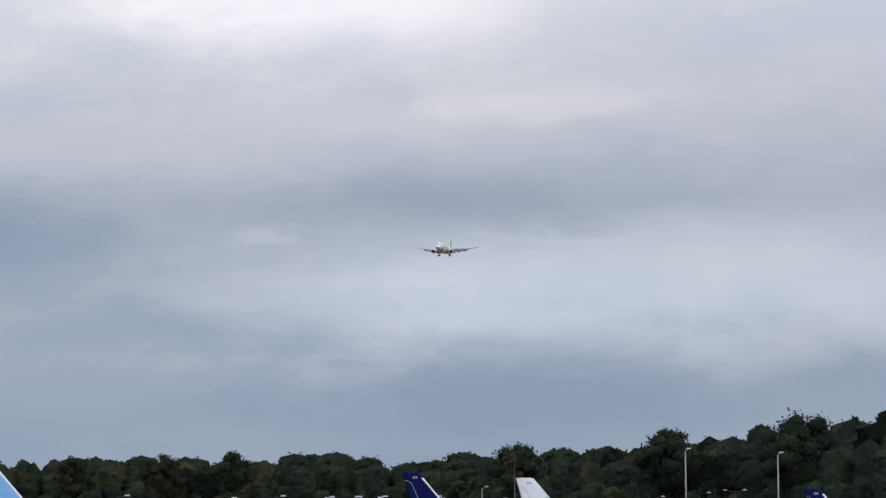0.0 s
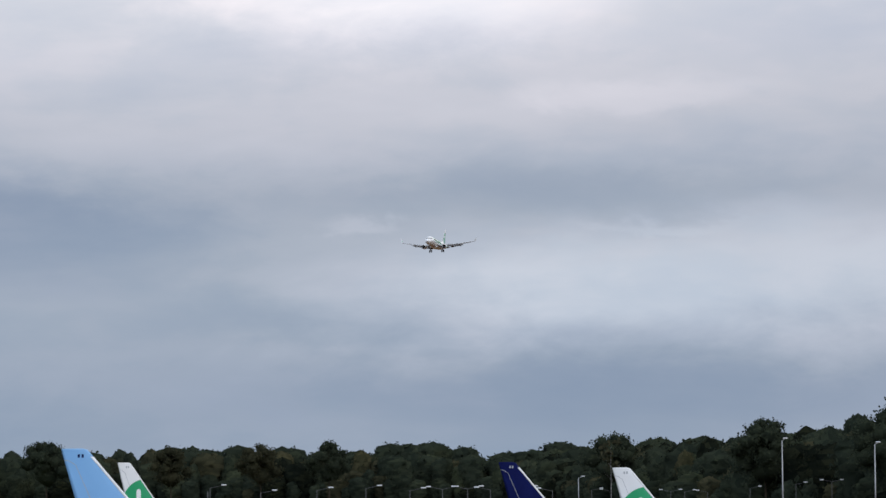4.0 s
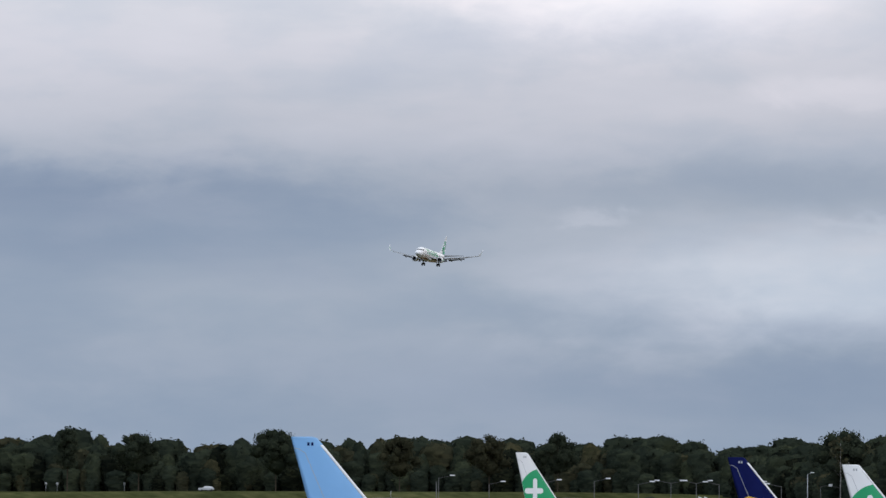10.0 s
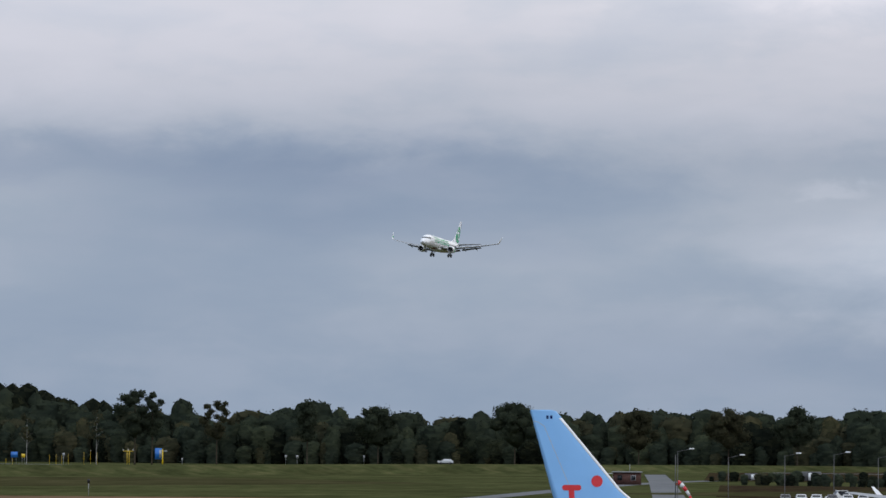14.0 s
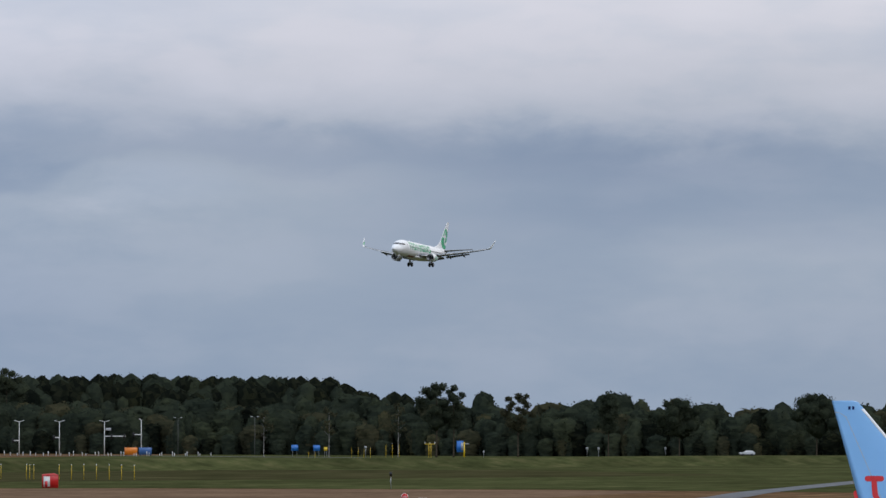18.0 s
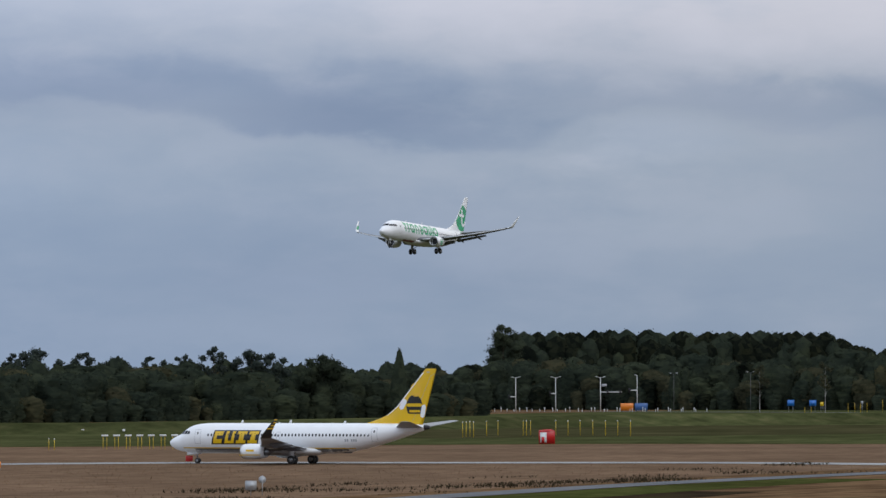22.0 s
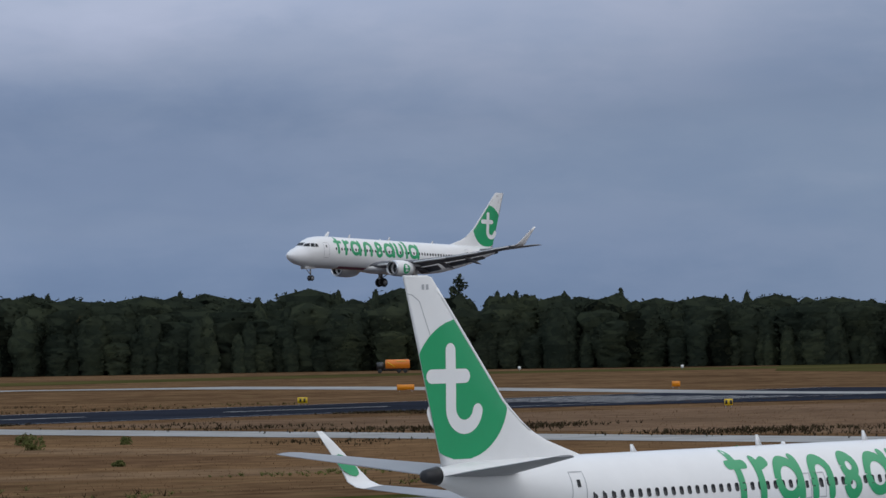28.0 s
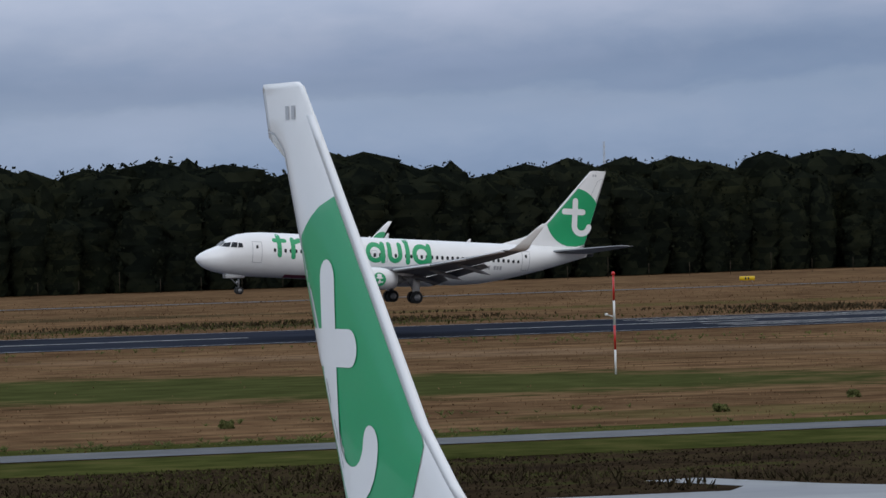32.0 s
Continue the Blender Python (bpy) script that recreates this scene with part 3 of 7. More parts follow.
stripes()
solo("apron", ([(x, y, terrain(x, y) + 0.03) for y in (-150, -60, 0, 30, 60, 90, 120, 140) for x in [-300 + 30 * i for i in range(32)]],
               [(j * 32 + i, j * 32 + i + 1, (j + 1) * 32 + i + 1, (j + 1) * 32 + i) for j in range(7) for i in range(31)]),
     M["concrete"], "pale concrete apron under the parked airliners", "apron", kind="structure")
solo("apron_edge", sheet([(-300, 140), (105, 140), (105, 152), (95, 159), (86, 162.4), (78.3, 165.1), (75, 166.6), (68, 166), (66.5, 168.5), (64, 175.5), (61.5, 175), (63.5, 169), (62, 166.5), (55, 167), (40, 169), (-300, 172)], 0.035), M["wet"], "wet grey concrete apron edge with grass tongues", "apron", kind="structure")
# mown and wild strips
solo("lawn_strip_inner", strip([(x, y - 9.5) for x, y, z in PATH_LINE if x < 480], 12, 0.02), M["verge"], "mown green grass strip beside the service road", "grass", kind="structure")
solo("lawn_strip_outer", strip([(x, y + 5.5) for x, y, z in PATH_LINE if x < 240], 6, 0.02), M["verge"], "mown green grass strip beside the service road", "grass", kind="structure")
solo("heath_strip", sheet([(-300, 164), (40, 164), (66, 162), (90, 156), (105, 146), (130, 150), (230, 158), (330, 166), (420, 176), (420, 184), (268, 174), (190, 182), (158, 187), (130, 190), (108, 194), (86, 197), (-300, 199)], 0.015), M["heath"], "dark heather and weeds along the apron", "heath", kind="structure")
solo("dry_patch", sheet([(322, 205), (560, 212), (640, 232), (735, 236), (744, 262), (730, 335), (686, 398), (640, 465), (560, 440), (530, 395), (520, 350), (430, 358), (322, 385)], 0.012), M["pale_dry"], "pale pinkish dry grass by the runway end", "grass", kind="structure")
solo("meadow_band", sheet([(794, 399), (900, 340), (990, 300), (1074, 385), (1040, 455), (1000, 500), (900, 470), (830, 460)], 0.035), M["olive_dark"], "dull olive-brown band across the meadow", "grass", kind="structure")
solo("far_meadow", sheet([(640, 470), (690, 400), (735, 335), (748, 262), (735, 205), (900, 150), (1500, 60), (1900, 200), (1700, 700), (1400, 690), (980, 640), (820, 560), (700, 520)], 0.02), M["lawn"], "wide green meadow beyond the runway end", "grass", kind="structure")
solo("rough_edge", sheet([(650, 535), (691, 515), (712, 483), (722, 488), (790, 536), (806, 548), (773, 580), (700, 575)], 0.048), M["dry"], "brown rough grass at the end of the bank", "grass", kind="structure")
solo("wood_edge_grass", strip([(330, 655), (520, 670), (650, 660), (735, 600), (800, 530)], 40, 0.02), M["olive"], "pale olive grass along the woods", "grass", kind="structure")


def bank():
    """A low grassy ridge with sloping sides and an uneven crest."""
    line = [(824, 565, 0.2), (829, 559, 2.1), (872, 512, 2.3), (950, 490, 2.4), (1033, 470, 2.6), (1150, 420, 2.6), (1280, 370, 2.4), (1420, 300, 1.6), (1500, 240, 0.2)]
    V, F = [], []
    for i, (x, y, h) in enumerate(line):
        h2 = h + 0.2 * math.sin(i * 2.1)
        d = Vector((line[min(i + 1, 8)][0] - line[max(i - 1, 0)][0], line[min(i + 1, 8)][1] - line[max(i - 1, 0)][1])).normalized()
        n = Vector((d.y, -d.x))
        for off, z in ((14, 0), (9, 0.35 * h2), (3, h2), (-20, h2), (-40, 0)):
            V.append((x + n.x * off, y + n.y * off, z + 0.01))
        if i:
            F += [((i - 1) * 5 + k, (i - 1) * 5 + k + 1, i * 5 + k + 1, i * 5 + k) for k in range(4)]
    solo("grass_bank", (V, F), M["lawn"], "long low grassy bank in front of the woods", "bank", kind="structure", smooth=True)


bank()


# ---- airliners ----
FUS = np.array([  # station from the nose, top, bottom, half width
    (-0.55, 2.80, 2.70, 0.05), (-0.40, 3.02, 2.42, 0.33), (-0.05, 3.28, 2.12, 0.62), (0.45, 3.55, 1.86, 0.92), (1.05, 3.80, 1.68, 1.18),
    (1.55, 4.02, 1.58, 1.34), (2.05, 4.43, 1.50, 1.48), (2.55, 4.78, 1.45, 1.58), (3.25, 5.08, 1.40, 1.70), (4.25, 5.27, 1.36, 1.80),
    (5.45, 5.36, 1.35, 1.87), (6.45, 5.37, 1.35, 1.88), (12.00, 5.37, 1.35, 1.88), (18.00, 5.37, 1.35, 1.88), (24.50, 5.37, 1.35, 1.88), (27.00, 5.37, 1.60, 1.86), (29.50, 5.37, 2.10, 1.70),
    (32.00, 5.36, 2.74, 1.42), (34.00, 5.34, 3.32, 1.10), (36.00, 5.28, 3.95, 0.72), (37.40, 5.15, 4.40, 0.42), (38.20, 4.98, 4.62, 0.18)])


def fus(s):
    top, bot, w = (np.interp(s, FUS[:, 0], FUS[:, k]) for k in (1, 2, 3))
    return top, bot, w


def fus_y(s, z):
    top, bot, w = fus(s)
    u = (z - (top + bot) / 2) / ((top - bot) / 2)
    return w * math.sqrt(max(0.0, 1 - u * u))


FIN_Z, FIN_S = [5.2, 5.5, 6.0, 6.5, 7.6, 12.42], [28.6, 29.6, 31.2, 32.3, 33.65, 37.75]
fin_le = lambda z: float(np.interp(z, FIN_Z, FIN_S))
fin_te = lambda z: 37.4 + (z - 5.3) * 0.278


def fin_y(s, z):
    le, te = fin_le(z), fin_te(z)
    u = min(max((s - le) / (te - le), 0.0), 1.0)
    return (te - le) * foil(u) * float(np.interp(z, [5.2, 8.0], [0.28, 0.5]))


def turned(VF, deg):
    """Turns what lies behind the rudder's hinge by some degrees."""
    if not deg:
        return VF
    V = []
    for x, y, z in VF[0]:
        d = (19.6 - x) - (fin_te(z) - float(np.interp(z, [5.6, 11.5], [1.55, 0.62])))
        if d > 0 and 5.5 < z < 11.7:
            x, y = 19.6 - (19.6 - x - d + d * math.cos(radians(deg))), y + d * math.sin(radians(deg))
        V.append((x, y, z))
    return V, VF[1]


def foil(u, t=0.11):
    return t * 5 * (0.2969 * math.sqrt(u) - 0.126 * u - 0.3516 * u * u + 0.2843 * u ** 3 - 0.1036 * u ** 4)


US = [0, 0.02, 0.08, 0.2, 0.4, 0.6, 0.72, 0.78, 0.84, 0.92, 1.0]


def wing_ring(le, chord, y, z, t=0.11, cant=0.0):
    """A section across a wing; cant turns its thickness outwards, for a winglet."""
    ring = []
    for u in US + US[-2:0:-1]:
        up = 1 if len(ring) < len(US) else -1
        th = foil(u, t) * chord * up * (1.25 if up > 0 else 0.75)
        ring.append((19.6 - (le + u * chord), y - th * math.sin(cant), z + th * math.cos(cant)))
    return ring


def on_skin(shapes, side, skin, proud):
    """Flat shapes of (station, height) laid on a curved skin."""
    V, F = shapes
    return [(19.6 - s, side * (skin(s, z) + proud), z) for s, z in V], F


def ribbon(pts, w, closed=False):
    """A painted stroke of width w along a line of (station, height), round at its ends."""
    V, F = [], []
    P2 = [Vector(p) for p in pts]
    fine = []
    for a, b in zip(P2[:-1], P2[1:]):
        n = max(1, int((b - a).length / 0.22))
        fine += [a.lerp(b, k / n) for k in range(n)]
    fine.append(P2[-1])
    for i, p in enumerate(fine):
        d = (fine[min(i + 1, len(fine) - 1)] - fine[max(i - 1, 0)]).normalized()
        n = Vector((-d.y, d.x)) * w / 2
        V += [tuple(p + n), tuple(p), tuple(p - n)]
        if i:
            F += [(3 * i - 3, 3 * i - 2, 3 * i + 1, 3 * i), (3 * i - 2, 3 * i - 1, 3 * i + 2, 3 * i + 1)]
    if not closed:
        for p, q in ((fine[0], fine[1]), (fine[-1], fine[-2])):
            d = (p - q).normalized()
            n = Vector((-d.y, d.x))
            o = len(V)
            V.append(tuple(p))
            V += [tuple(p + (d * math.sin(a) + n * math.cos(a)) * w / 2) for a in [0.39270 * k for k in range(9)]]
            F += [(o, o + k, o + k + 1) for k in range(1, 9)]
    return V, F


def arc(c, r, a0, a1, n=14):
    return [(c[0] + r * math.cos(radians(a0 + (a1 - a0) * k / n)), c[1] + r * math.sin(radians(a0 + (a1 - a0) * k / n))) for k in range(n + 1)]


def fin_fill(z0, z1, lo, hi, n=26):
    """A field on the fin between two edges that depend on the height, kept inside its outline."""
    V, F = [], []
    for i in range(n + 1):
        z = z0 + (z1 - z0) * i / n
        a, b = max(lo(z), fin_le(z) + 0.06), min(hi(z), fin_te(z) - 0.02)
        b = max(a, b)
        V += [(a + (b - a) * k / 11, z) for k in range(12)]
        if i:
            F += [((i - 1) * 12 + k, (i - 1) * 12 + k + 1, i * 12 + k + 1, i * 12 + k) for k in range(11)]
    return V, F


def ring_mark(s, z, r):
    return ribbon(arc((s, z), r, 0, 360, 22), 0.42, True)


def wheel(parent, x, y, r, w):
    wh = part("wheel", lathe([(-w / 2, r * 0.55), (-w / 2, r * 0.9), (-w * 0.3, r), (w * 0.3, r), (w / 2, r * 0.9), (w / 2, r * 0.55)], 22, "y"), M["tyre"], parent, "black rubber tyre", at=pose(x, y, r))
    part("hub", lathe([(-w / 2 - 0.02, r * 0.2), (-w / 2 - 0.01, r * 0.54), (w / 2 + 0.01, r * 0.54), (w / 2 + 0.02, r * 0.2)], 16, "y"), M["steel"], wh, "grey metal wheel hub")


def airliner(label, body, fin, tip, flying=False, group="parked airliners", rudder=0.0):
    """A narrow-body twin-jet, its origin on the ground between the main wheels, nose along +x."""
    a = tagged(new("airliner"), label, "airliner", group)
    N = 40
    rings = []
    for s in sorted(set(list(FUS[:, 0]) + [-0.5, -0.25, 0.2, 0.75, 1.3, 1.8, 2.3, 2.85, 3.75, 4.85, 25.7, 28.2, 30.7, 33, 35, 36.7])):
        top, bot, w = fus(s)
        zc, hh = (top + bot) / 2, (top - bot) / 2
        rings.append([(19.6 - s, w * math.cos(6.28319 * i / N), zc + hh * math.sin(6.28319 * i / N)) for i in range(N)])
    part("fuselage", loft(rings), M[body], a)
    part("belly_fairing", loft([[(19.6 - s, w * math.cos(6.28319 * i / 20), 1.75 + h * math.sin(6.28319 * i / 20)) for i in range(20)] for s, w, h in
                                ((12.2, 0.4, 0.2), (13.2, 1.7, 0.55), (15, 2.1, 0.7), (19.5, 2.1, 0.72), (22, 1.7, 0.6), (23.6, 0.5, 0.25))]), M["white" if body == "white" else "grey"], a, "fairing under the wing roots")
    # wings
    flex = 1.1 if flying else 0.0
    for side in (1, -1):
        R = []
        for y, le, ch, z in ((1.2, 12.7, 8.4, 2.0), (1.9, 13.3, 7.9, 2.05), (5.8, 16.4, 5.0, 2.46), (10, 18.8, 3.65, 2.9), (14, 20.9, 2.45, 3.32), (16.6, 22.25, 1.75, 3.6)):
            R.append(wing_ring(le, ch, side * y, z + flex * (y / 17) ** 2, 0.12 if y < 3 else 0.10))
        # in flight the wing takes the grey darkened for underside shade
        part("wing", loft(R), M["grey" if flying else "pale"], a, "light grey swept wing")
        if flying:
            for y0, y1 in ((2.3, 4.0), (5.8, 9.3), (9.4, 12.9), (13.0, 16.4)):
                S = []
                for y in (y0, y1):
                    le, ch, z = (float(np.interp(y, [1.9, 5.8, 10, 14, 16.6], q)) for q in ([13.3, 16.4, 18.8, 20.9, 22.25], [7.9, 5.0, 3.65, 2.45, 1.75], [2.05, 2.46, 2.9, 3.32, 3.6]))
                    S.append(wing_ring(le - 0.30, 0.14 * ch + 0.35, side * y, z - 0.10 + flex * (y / 17) ** 2, 0.24))
                part("slat", loft(S), M["slat"], a, "lowered pale slat")
        zt = 3.6 + flex * 0.95
        W = []
        for k, (dy, dz, le, ch) in enumerate(((0, 0, 22.25, 1.75), (0.35, 0.06, 22.5, 1.62), (0.68, 0.30, 22.85, 1.45), (0.88, 0.75, 23.25, 1.15), (1.18, 2.0, 24.55, 0.66), (1.30, 2.5, 25.15, 0.36))):
            W.append(wing_ring(le, ch, side * (16.6 + dy), zt + dz, 0.09, side * radians((0, 15, 45, 68, 76, 76)[k])))
        wl = part("winglet", loft(W), M[tip], a, "upswept winglet")
        if tip == "black":
            cut = lambda q: [tuple(Vector(p).lerp(Vector(r), q) + (Vector(p) - Vector(W[3][5])) * 0.02) for p, r in zip(W[3], W[5])]
            for q in (0.22, 0.44, 0.66, 0.86):
                part("winglet_band", loft([cut(q), cut(q + 0.11)]), M["yellow"], wl, "yellow band on the winglet")
        if body == "white" and tip == "white":
            V, F = [], []
            for i in range(15):
                z = 0.52 + 0.98 * i / 14
                le, ch, yy = (float(np.interp(z, [0.3, 0.75, 2.0], q)) for q in ([22.85, 23.25, 24.55], [1.45, 1.25, 0.8], [0.68, 0.88, 1.18]))
                c = 0.49 * math.sqrt(max(0.0, 1 - ((z - 1.01) / 0.49) ** 2))
                for d in (-1, 1):
                    V.append((19.6 - (le + 0.5 * ch + d * min(c, 0.46 * ch)), side * (16.6 + yy) - side * 0.085, zt + z))
                if i:
                    F.append((2 * i - 2, 2 * i - 1, 2 * i + 1, 2 * i))
            part("winglet_mark", (V, F), M["green"], wl, "green disc on the winglet")
        # flaps
        drop = 30 if flying else 0
        for y0, y1, s0, s1, c0, c1, z0, z1 in ((2.2, 5.7, 20.7, 20.8, 1.25, 1.05, 1.98, 2.32), (6.2, 12.0, 21.05, 22.35, 0.95, 0.65, 2.40, 3.0)):
            if drop:
                Rf = []
                for y, s, c, z in ((y0, s0, c0, z0), (y1, s1, c1, z1)):
                    ring = wing_ring(0, c, side * y, 0, 0.10)
                    q = Matrix.Rotation(radians(-drop), 4, "Y")
                    Rf.append([tuple(Vector((19.6 - s + 0.1, 0, z - 0.12 + flex * (y / 17) ** 2)) + (q @ Vector((p[0] - 19.6, 0, p[2]))) + Vector((0, p[1], 0))) for p in ring])
                part("flap", loft(Rf), M["grey"], a, "lowered grey flap")
        for y, s in ((3.6, 19.3), (7.3, 19.7), (10.6, 21.0)):
            z = 2.0 + 0.105 * (y - 1.9) + flex * (y / 17) ** 2
            q = Matrix.Translation((19.6 - s, side * y, z - 0.25)) @ Matrix.Rotation(radians(-14 if flying else 0), 4, "Y")
            part("flap_fairing", moved(lathe([(0.9, 0.02), (0.5, 0.16), (-0.6, 0.22), (-1.8, 0.17), (-2.7, 0.02)], 10), m=q), M["grey"], a, "canoe-shaped fairing under the wing")
        # engine
        e = part("engine", moved(lathe([(0.9, 0.70), (2.3, 0.80), (2.62, 0.80), (2.75, 0.86), (2.69, 0.95), (2.45, 1.02), (1.8, 1.08), (0.8, 1.08), (-0.1, 0.97), (-0.75, 0.80), (-0.72, 0.74), (0.2, 0.8)], 30, flat=0.10), 3.6, side * 4.83, 1.62), M["white" if body != "sky_blue" else "sky_blue"], a, "engine nacelle under the wing")
        lip = lathe([(2.50, 0.792), (2.63, 0.793), (2.77, 0.860), (2.70, 0.962), (2.52, 1.018)], 30, flat=0.10)
        part("intake_lip", moved((lip[0], lip[1][:-2]), 3.6, side * 4.83, 1.62), M["metal"], e, "polished metal intake lip")
        part("intake_duct", moved((lambda d: (d[0], d[1][:-1]))(lathe([(1.7, 0.775), (2.3, 0.785), (2.5, 0.786)], 30, flat=0.10)), 3.6, side * 4.83, 1.62), M["dark"], e, "dark intake duct with the fan inside")
        part("spinner", moved(lathe([(1.72, 0.22), (1.95, 0.13), (2.15, 0.01)], 14), 3.6, side * 4.83, 1.62), M["steel"], e, "grey fan spinner")
        part("exhaust", moved(lathe([(0.0, 0.62), (-1.3, 0.42), (-1.35, 0.36), (-1.2, 0.3), (-1.9, 0.05)], 20), 3.6, side * 4.83, 1.66), M["steel"], e, "dull steel exhaust cone")
        part("pylon", loft([[(19.6 - s, side * (4.83 + d), z) for s, d, z in ((13.0, 0, 2.55), (14.2, 0.17, 2.62), (17.5, 0.15, 2.4), (18.6, 0, 2.2), (17.5, -0.15, 2.4), (14.2, -0.17, 2.62))],
                            [(19.6 - s, side * (4.83 + d), z) for s, d, z in ((13.6, 0, 2.2), (14.2, 0.17, 2.1), (17.3, 0.15, 2.0), (18.4, 0, 2.0), (17.3, -0.15, 2.0), (14.2, -0.17, 2.1))]]), M["white"], e)
        if body == "white":
            if fin == "green":
                dm = part("engine_mark", on_engine(arc_disc(0.62), side, 0.0), M["green"], e, "green disc on the nacelle")
                part("engine_emblem", on_engine(join(ribbon([(0.02, 0.34), (0.02, -0.1), (0.1, -0.26), (0.28, -0.22)], 0.14), ribbon([(-0.24, 0.14), (0.24, 0.14)], 0.14)), side, 0.012), M["white"], e, "white emblem on the nacelle")
            else:
                part("engine_mark", on_engine(([(-0.6, 0.05), (0.6, 0.05), (0.6, 0.32), (-0.6, 0.32)], [(0, 1, 2, 3)]), side, 0.0), M["yellow"], e, "yellow block on the nacelle")
                part("engine_line", on_engine(([(-1.6, -0.45), (1.5, -0.45), (1.5, -0.33), (-1.6, -0.33)], [(0, 1, 2, 3)]), side, 0.0), M["yellow"], e, "yellow line on the nacelle")
        # tailplane
        T = [wing_ring(le, ch, side * y, z, 0.09) for y, le, ch, z in ((0.35, 33.5, 4.1, 4.80), (1.0, 34.0, 3.75, 4.88), (4.2, 35.95, 2.5, 5.27), (6.9, 37.6, 1.5, 5.60), (7.15, 38.05, 1.05, 5.64))]
        part("tailplane", loft(T), M["pale"], a, "light grey tailplane")
        # main gear
        hang = -0.42 if flying else 0.0
        g = part("main_gear", join(tube((-0.1, side * 2.86, 2.1 - hang), (0, side * 2.86, 0.56), 0.14, 0.11), tube((0, side * 2.4, 0.56), (0, side * 3.3, 0.56), 0.09), tube((0.7, side * 2.86, 1.9), (0.05, side * 2.86, 0.95), 0.06), tube((0, side * 1.6, 1.75), (0, side * 2.8, 1.1), 0.06)), M["steel"], a, "steel main landing gear leg")
        for dy in (-0.43, 0.43):
            wheel(g, 0, side * 2.86 + dy, 0.56, 0.40)
        part("gear_door", box(-0.35, 0.35, side * 3.08 - 0.02, side * 3.08 + 0.02, 1.0, 2.1, 0.0), M["white"], g)
        g.location.z = hang
    # fin
    Fz = [5.1 + 0.3 * k for k in range(25)] + [12.42, 12.5]
    R = []
    for z in Fz:
        le, te = fin_le(z), fin_te(z)
        if z == 12.5:
            le, te = le + 0.28, te - 0.05
        ring = []
        for u in US + US[-2:0:-1]:
            sgn = 1 if len(ring) < len(US) else -1
            s = le + u * (te - le)
            ring.append((19.6 - s, sgn * (fin_y(s, z) if z < 12.5 else 0.04), z))
        R.append(ring)
    fin_mat = {"green": "white", "tui": "sky_blue", "navy": "navy", "bee": "yellow"}[fin]
    f = part("fin", turned(loft(R), rudder), M[fin_mat], a, "tall swept tail fin")
    part("leading_edge", loft([[(19.6 - (fin_le(z) + du), sg * (fin_y(fin_le(z) + max(du, 0), z) + 0.012), z) for du, sg in ((0.20, 1), (0.06, 1), (-0.02, 0), (0.06, -1), (0.20, -1))] for z in [6.4 + 0.4 * k for k in range(15)]]), M["white"], f, "white leading edge")
    for side in (1, -1):
        # rudder seam and lights
        part("rudder_seam", on_skin(ribbon([(fin_te(5.6) - 1.55, 5.6), (fin_te(11.5) - 0.62, 11.5), (fin_te(11.75) - 0.3, 11.75), (fin_te(11.8) - 0.02, 11.8)], 0.035), side, fin_y, 0.006), M["seam"], f)
        for k in (0, 1):
            part("code_bar", on_skin(([(38.0 + k * 0.24, 11.95), (38.14 + k * 0.24, 11.95), (38.14 + k * 0.24, 12.15), (38.0 + k * 0.24, 12.15)], [(0, 1, 2, 3)]), side, fin_y, 0.010), M["seam" if fin != "tui" else "navy"], f, "small dark bar near the fin tip")
        mir = (lambda s: s) if side > 0 else (lambda s: 73.2 - s)
        if fin == "green":
            circ = lambda z: math.sqrt(max(0.0, 2.72 ** 2 - (z - 8.1) ** 2))
            part("livery_disc", turned(on_skin(fin_fill(5.42, 10.8, lambda z: max(36.2 - circ(z), fin_le(z) + 0.22), lambda z: 36.2 + circ(z), 40), side, fin_y, 0.012), rudder), M["green"], f, "large green disc on the fin")
            em = join(ribbon([(36.35, 9.62), (36.35, 7.5)] + [(p[0], p[1]) for p in arc((37.1, 7.4), 0.75, 185, 350, 12)], 0.55), ribbon([(35.3, 8.62), (37.15, 8.62)], 0.55))
            part("livery_emblem", turned(on_skin(([(mir(s), z) for s, z in em[0]], em[1]), side, fin_y, 0.024), rudder), M["white"], f, "white rounded emblem on the fin")
        elif fin == "tui":
            em = join(ribbon([(mir(p[0]), p[1]) for p in [(36.1, 7.75), (36.2, 7.0)] + arc((37.05, 7.0), 0.85, 190, 350, 14)], 0.34), ribbon([(mir(35.75), 7.75), (mir(36.5), 7.75)], 0.34))
            if side < 0:
                em = join(ribbon([(38.0 - 1.2, 7.75), (38.0 - 1.25, 7.0)] + [(35.9 + p[0], p[1]) for p in arc((0, 7.0), 0.85, 190, 350, 14)][::-1], 0.34), ribbon([(36.35, 7.75), (37.2, 7.75)], 0.34))
            part("livery_emblem", on_skin(em, side, fin_y, 0.02), M["red"], f, "red curved emblem on the fin")
            part("livery_dot", on_skin(([(35.2 + 0.36 * math.cos(0.3927 * k), 8.15 + 0.36 * math.sin(0.3927 * k)) for k in range(16)], [tuple(range(16))]), side, fin_y, 0.02), M["red"], f, "red dot on the fin")
        elif fin == "navy":
